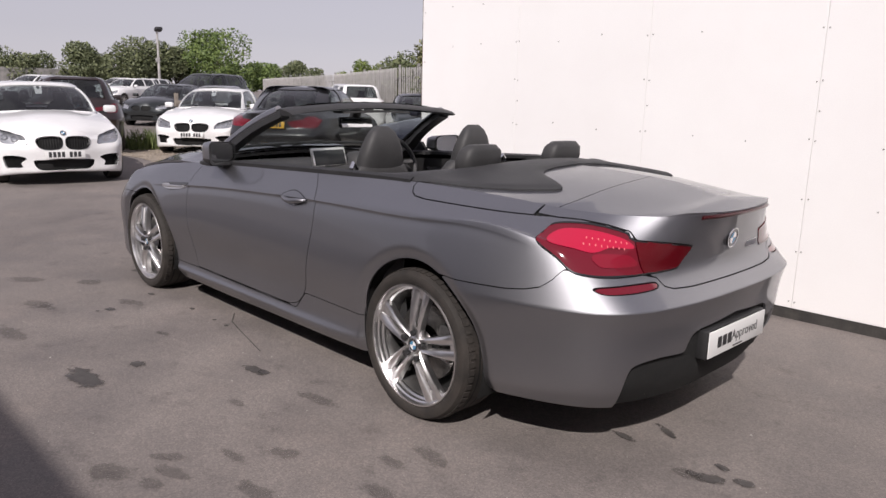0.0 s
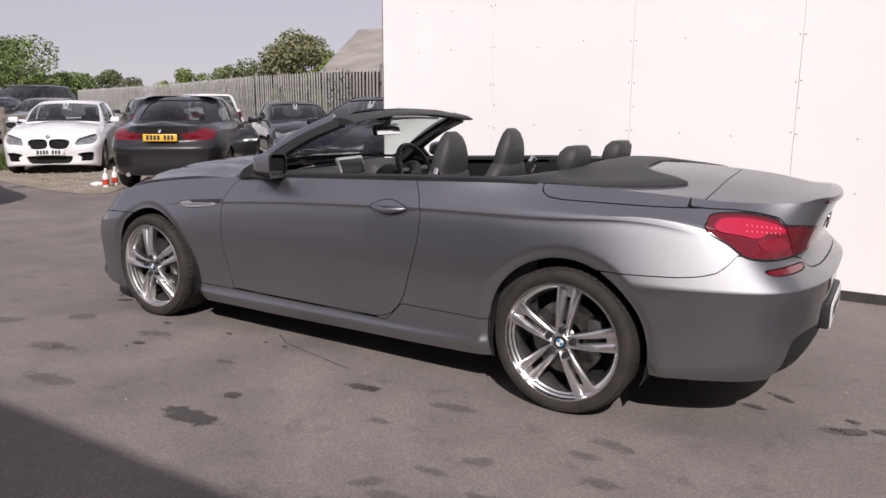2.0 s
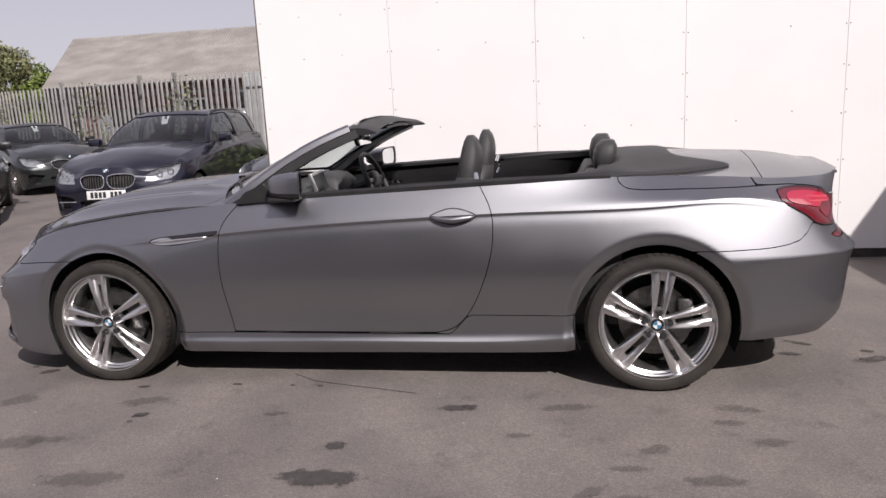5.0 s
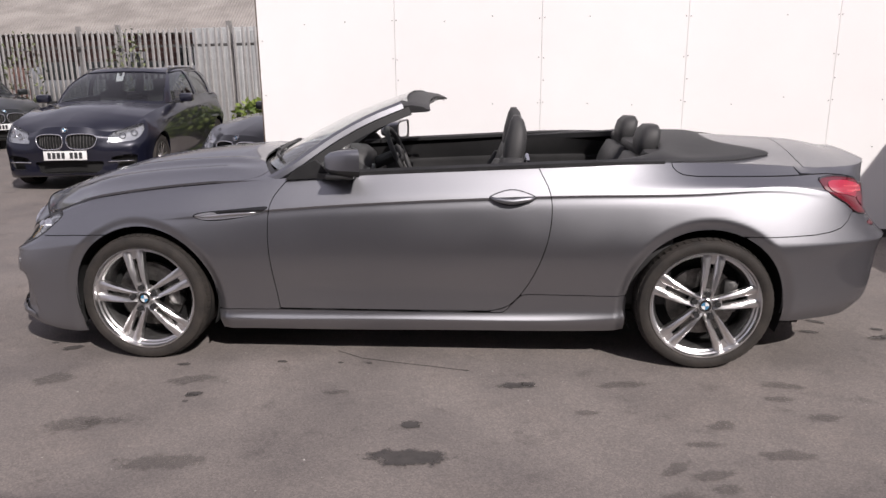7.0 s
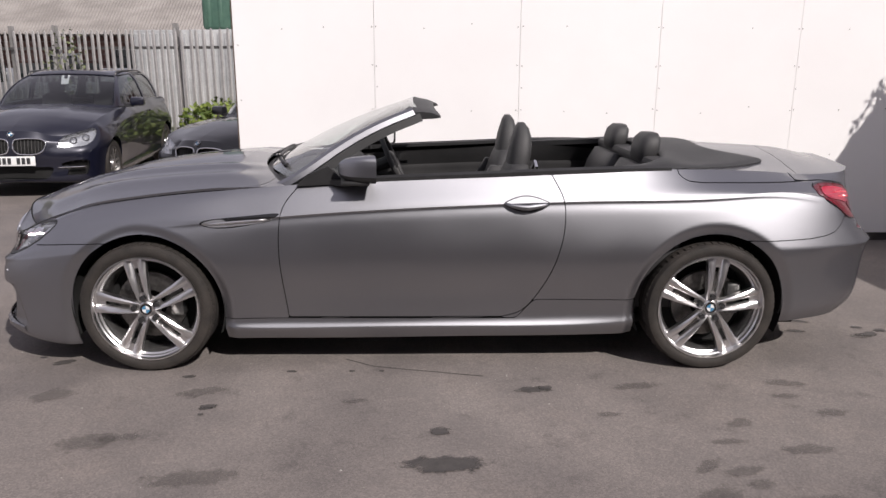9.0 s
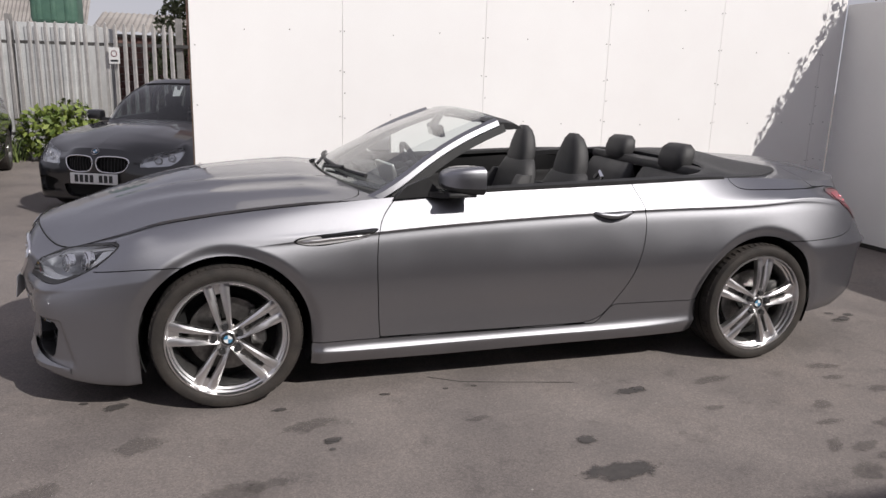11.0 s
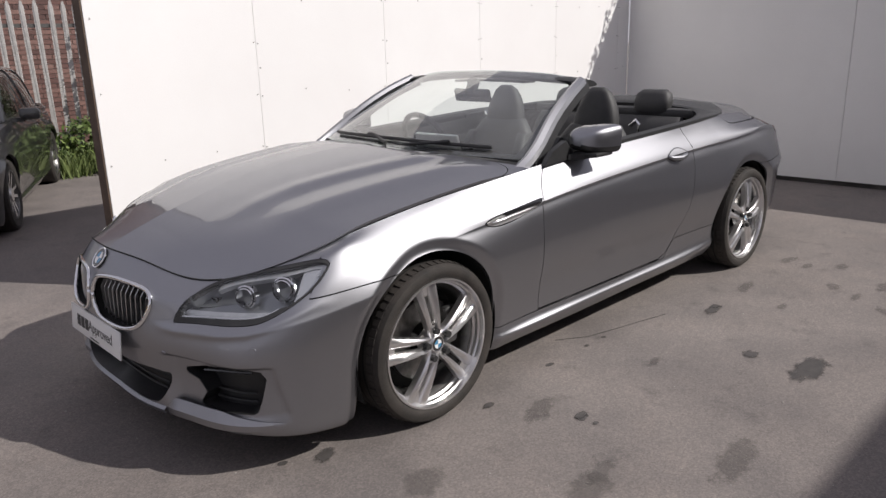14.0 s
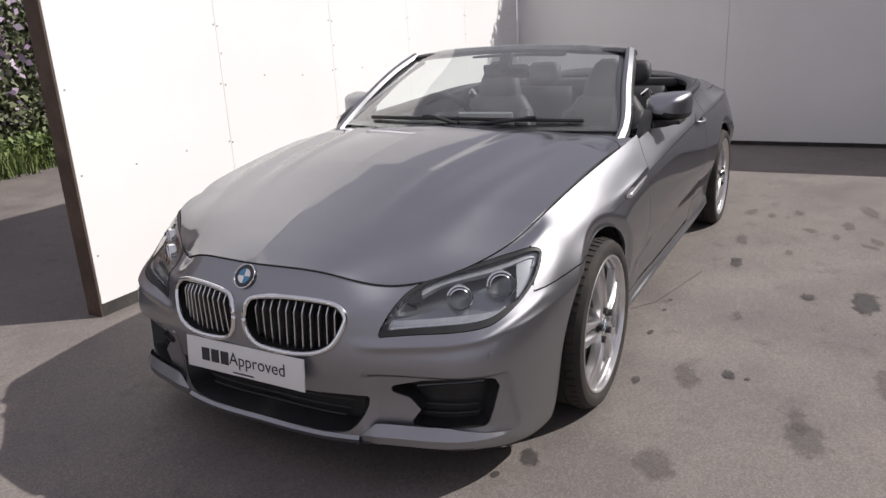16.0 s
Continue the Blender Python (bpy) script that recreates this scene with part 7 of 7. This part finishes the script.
leaves("creeper", [(-9.6, 10.75, 1.4, .5, .12, .9), (-6.9, 9.95, 1.5, .45, .12, .8), (-13.2, 12.15, 1.0, .3, .12, 1.0), (-1.5, 8.35, 1.3, .30, .08, .7), (-.9, 8.3, 1.5, .25, .08, .7)], 620, .045, LEAF_DULL, sh2, 44)
# unseen twigs over the shaded wall, added to dapple the white wall
twig = thing("overhanging_creeper", "thin leafy creeper added over the wall top to cast dappled shadow", "creeper")
leaves("foliage", [(4.78, 1.30, 2.50, .14, .38, .22), (4.76, .80, 2.44, .12, .30, .16), (4.72, 1.62, 2.55, .10, .18, .22), (4.64, 1.05, 2.28, .04, .25, .14)], 360, .034, LEAF_DULL, twig, 45)
b = bmesh.new()
for k in range(5):
    tube_mesh(b, [(4.95, .7 + k * .25, 2.2), (4.82, .75 + k * .24, 2.45), (4.72, .72 + k * .25, 2.58 - .03 * k)], [.010, .007, .003], 5)
bm_ob("twigs", b, BARK, twig)

# ---- buildings behind the fence ----
ROOF = varied("weathered_roof_sheet", (0.255, 0.235, 0.218), (0.355, 0.33, 0.308), 1.2, 0.9, 0, 0.5, 30)
BRICK = mat("red_brick", (0.26, 0.10, 0.075), 0.85)
bt, bb = nodes_of(BRICK)
oi = bt.nodes.new("ShaderNodeNewGeometry")
br_ = ramp(bt, oi.outputs["Random Per Island"], [(0.0, (0.10, 0.056, 0.050)), (0.5, (0.155, 0.083, 0.072)), (1.0, (0.23, 0.14, 0.12))])
bn_ = noise_tex(bt, 30, 4)
bt.links.new(mix(bt, br_.outputs[0], ramp(bt, bn_.outputs[0], [(0.3, (.8, .8, .8)), (.7, (1.15, 1.12, 1.1))]).outputs[0], 1.0, "MULTIPLY"), bb.inputs["Base Color"])
bump(bt, bb, bn_.outputs[0], .4, .004)
MORTAR = varied("mortar", (0.24, 0.215, 0.195), (0.32, 0.29, 0.265), 8, 0.95, 0, 0.5, 60)
WHITE_FRAME = mat("white_frame", (0.75, 0.75, 0.74), 0.45)


def brick_face(x0, x1, y, z0, z1, parent, bw=.215, bh=.065, gap=.010):
    v, f = [], []
    r = random.Random(7)
    row = 0
    z = z0
    while z + bh < z1:
        x = x0 - (bw + gap) / 2 * (row % 2)
        while x < x1:
            a, b = max(x, x0), min(x + bw, x1)
            if b - a > .04:
                d = y - .012 + r.uniform(-.003, .003)
                base = len(v)
                v += [(a, d, z), (b, d, z), (b, d, z + bh), (a, d, z + bh), (a, y, z), (b, y, z), (b, y, z + bh), (a, y, z + bh)]
                f += [tuple(base + i for i in q) for q in ((0, 1, 2, 3), (3, 2, 6, 7), (1, 5, 6, 2), (4, 0, 3, 7), (4, 5, 1, 0))]
            x += bw + gap
        z += bh + gap
        row += 1
    return tagged(mesh_ob("bricks", v, f, BRICK, parent), kind="stuff")


brick_house = thing("brick_building", "red brick building close behind the fence", "building")
box("wall", (7.0, .3, 5.2), (1.55, 10.16, 2.6), MORTAR, brick_house)
brick_face(-1.95, 2.6, 10.01, .02, 4.2, brick_house)
shed = thing("long_shed", "long brick shed with a weathered grey-brown sheet roof", "building")
box("wall", (9.1, .25, 2.40), (-8.8, 15.65, 1.20), MORTAR, shed)
brick_face(-13.2, -4.4, 15.51, .02, 2.38, shed, .44, .14, .016)
# ribbed roof, eave to ridge
eL, eR, rL, rR = Vector((-13.9, 14.7, 2.34)), Vector((-4.3, 14.7, 2.34)), Vector((-16.6, 20.2, 4.30)), Vector((-4.8, 20.2, 4.30))
v, f = [], []
n = 240
for k in range(n + 1):
    t = k / n
    a, c = eL.lerp(eR, t), rL.lerp(rR, t)
    o = Vector((0, -.01, .035)) * (1 if k % 2 else 0)
    v += [tuple(a + o), tuple(c + o)]
for k in range(n):
    f.append((2 * k, 2 * k + 2, 2 * k + 3, 2 * k + 1))
mesh_ob("roof", v, f, ROOF, shed, "weathered ribbed roof sheets")
mesh_ob("gable", [(-13.9, 15.3, 0), (-16.6, 20.2, 0), (-16.6, 20.2, 4.28), (-13.9, 14.8, 2.3), (-14.2, 25, 0), (-14.2, 25, 2.6)], [(0, 1, 2, 3), (1, 4, 5, 2)], MORTAR, shed)
for k, (x, z, w, h) in enumerate([(-7.9, 1.75, .75, .62), (-6.35, 1.55, .9, .75), (-9.6, 1.6, .8, .6), (-4.4, 1.5, .9, .8)]):
    wdw = box("window", (w, .06, h), (x, 15.46, z), WHITE_FRAME, shed, "white-framed window", bevel=.005, seg=1)
    for dx in (-w / 4, w / 4):
        box("pane", (w / 2 - .09, .02, h - .12), (x + dx, 15.425, z), TINT, wdw)
box("shed_door", (1.0, .08, 2.0), (-5.2, 15.46, 1.0), BLACK_PLASTIC, shed, "dark doorway")
outhouse = thing("outbuilding", "low brick outbuilding with a brown-grey ribbed roof", "building")
box("wall", (2.4, .2, 2.25), (-2.75, 13.4, 1.125), MORTAR, outhouse)
brick_face(-3.93, -1.58, 13.29, .02, 2.2, outhouse, .44, .14, .016)
v, f = [], []
for k in range(41):
    x = -4.0 + k * .0625
    o = .03 if k % 2 else 0
    v += [(x, 13.1, 2.28 + o), (x, 15.2, 2.80 + o)]
for k in range(40):
    f.append((2 * k, 2 * k + 2, 2 * k + 3, 2 * k + 1))
mesh_ob("roof", v, f, ROOF, outhouse, "brown-grey ribbed roof sheets")
PALE_STEEL = varied("pale_sheet_steel", (0.42, 0.43, 0.43), (0.54, 0.545, 0.54), 2.5, 0.55, 0.1, 0.1, 40)
crate = thing("container", "pale grey ribbed steel container behind the fence", "container")
b = bmesh.new()
add_box(b, (2.5, 1.5, 2.30), (0, .75, 1.15), bevel=.02)
bm_ob("body", b, PALE_STEEL, crate)
for k in range(16):
    box("rib", (.07, .03, 2.16), (-1.16 + k * .155, -.012, 1.15), PALE_STEEL, crate, bevel=.008, seg=1)
crate.matrix_world = pose(-5.0, 11.3, 0, 0, 0, -12)
TANK_GREEN = varied("green_plastic", (0.05, 0.115, 0.085), (0.075, 0.15, 0.11), 5, 0.55, 0, 0.1, 60)
tank = thing("oil_tank", "green plastic tank standing on the container", "tank")
b = bmesh.new()
add_box(b, (.80, .80, .75), (0, 0, .375), bevel=.10, seg=3)
for k in (-1, 0, 1):
    add_box(b, (.10, .84, .60), (k * .24, 0, .36), bevel=.03)
bm_ob("body", b, TANK_GREEN, tank)
b = bmesh.new()
add_cyl(b, .09, .09, .06, Matrix.Translation((0, 0, .77)), 16)
bm_ob("filler_cap", b, PLATE_WHITE, tank, "white filler cap")
tank.matrix_world = pose(-4.35, 11.9, 2.30)
tall_bush = thing("tall_bush", "dark leafy bush beside the brick building", "bush")
leaves("foliage", [(-2.25, 11.6, 2.2, .35, .3, .7), (-2.1, 11.6, 2.85, .28, .25, .35), (-2.5, 11.7, 1.5, .3, .3, .6)], 1500, .055, LEAF_DULL, tall_bush, 61)
b = bmesh.new()
for k in range(4):
    tube_mesh(b, [(-2.4 + k * .09, 11.65, 0), (-2.35 + k * .08, 11.62, 1.2), (-2.3 + k * .1, 11.6, 2.5)], [.025, .02, .006], 6)
bm_ob("stems", b, BARK, tall_bush)
van = thing("van", "pale silver van parked behind the fence", "van")
b = bmesh.new()
add_box(b, (4.2, 1.8, 1.05), (0, 0, 1.0), bevel=.18, seg=3)
bm_ob("body", b, SILVER_PAINT, van)
for wx in (-1.3, 1.3):
    b = bmesh.new()
    add_cyl(b, .32, .32, .2, Matrix.Translation((wx, -.83, .32)) @ Matrix.Rotation(math.pi / 2, 4, "X"), 24)
    bm_ob("wheel", b, RUBBER, van)
for wx in (-1.2, -.1, 1.0):
    box("side_window", (.85, .02, .42), (wx, -.905, 1.42), TINT, van)
van.matrix_world = pose(-9.0, 13.9, 0)
sign = box("notice_sign", (.17, .012, .25), (-3.02, 8.80, 1.72), PLATE_WHITE, None, rot=(0, 0, -18))
tagged(sign, "small white notice sign fixed to the fence", "sign")
b = bmesh.new()
tube_mesh(b, [(.045 * math.cos(a), -.008, .03 + .045 * math.sin(a)) for a in np.linspace(0, math.tau, 17)], .006, 5)
bm_ob("printed_ring", b, RED_LENS, sign).matrix_world = Matrix.Translation((-3.02, 8.80, 1.72)) @ Matrix.Rotation(radians(-18), 4, "Z")
box("printed_bar", (.12, .004, .03), (-3.022, 8.792, 1.64), INK, sign, rot=(0, 0, -18))

# ---- lamp post, marker posts, bottles ----
lamp = thing("street_lamp", "tall grey lamp post with a flood light on top", "lamp post")
b = bmesh.new()
tube_mesh(b, [(0, 0, 0), (0, 0, 2.5), (0, 0, 4.35)], [.09, .075, .055], 10)
bm_ob("pole", b, GALV, lamp)
box("lamp_head", (.32, .42, .20), (.1, .05, 4.42), BLACK_PLASTIC, lamp, "dark flood light", (0, -25, 0), .03)
box("lamp_bracket", (.10, .12, .20), (0, 0, 4.25), GALV, lamp)
box("junction_box", (.16, .20, .26), (0, -.05, 2.6), GALV, lamp)
lamp.matrix_world = pose(-42, 16.45, ground_z(-42))
mp = thing("marker_post", "weathered square wooden marker post", "post", "wooden marker posts")
box("post", (.11, .11, 1.15), (0, 0, .575), WOOD_POST, mp, bevel=.012)
box("rail_stub", (.05, 1.7, .12), (.05, .8, .85), WOOD_POST, mp, bevel=.01)
mp.matrix_world = pose(-19.6, 7.45, ground_z(-19.6))
m2 = thing("marker_post", "weathered square wooden marker post", "post", "wooden marker posts")
box("post", (.12, .12, 1.2), (0, 0, .6), WOOD_POST, m2, bevel=.012)
m2.matrix_world = pose(-16.2, 13.1, ground_z(-16.2))
RED_CAP = mat("red_label", (0.55, 0.05, 0.03), 0.4)
for k, (x, y) in enumerate(((-8.45, 3.32), (-8.62, 3.60))):
    bt_ = thing("spray_bottle", "white plastic bottle with a red label, standing on the ground", "bottle", "bottles on the ground", m=Matrix.Translation((x, y, .006)))
    bm_ob("bottle_body", lathe([(0, 0), (.045, 0), (.048, -.02), (.048, -.17), (.035, -.21), (.016, -.23), (.016, -.27), (0, -.27)], 20), PLATE_WHITE, bt_).matrix_local = Matrix.Rotation(math.pi / 2, 4, "X")
    bm_ob("bottle_label", lathe([(.049, -.04), (.049, -.13)], 20), RED_CAP, bt_, "red label").matrix_local = Matrix.Rotation(math.pi / 2, 4, "X")
    box("trigger", (.05, .02, .05), (.01, 0, .285), PLATE_WHITE, bt_, bevel=.005)
crump = random.Random(2)
b = bmesh.new()
bmesh.ops.create_icosphere(b, subdivisions=2, radius=.10)
for vtx in b.verts:
    vtx.co = Vector((vtx.co.x * 1.6, vtx.co.y, abs(vtx.co.z) * .5)) * crump.uniform(.75, 1.2)
rag = bm_ob("crumpled_sheet", b, PAPER, None, smooth=0)
rag.matrix_world = pose(-8.85, 3.42, .006)
tagged(rag, "crumpled pale plastic sheet on the gravel", "litter")
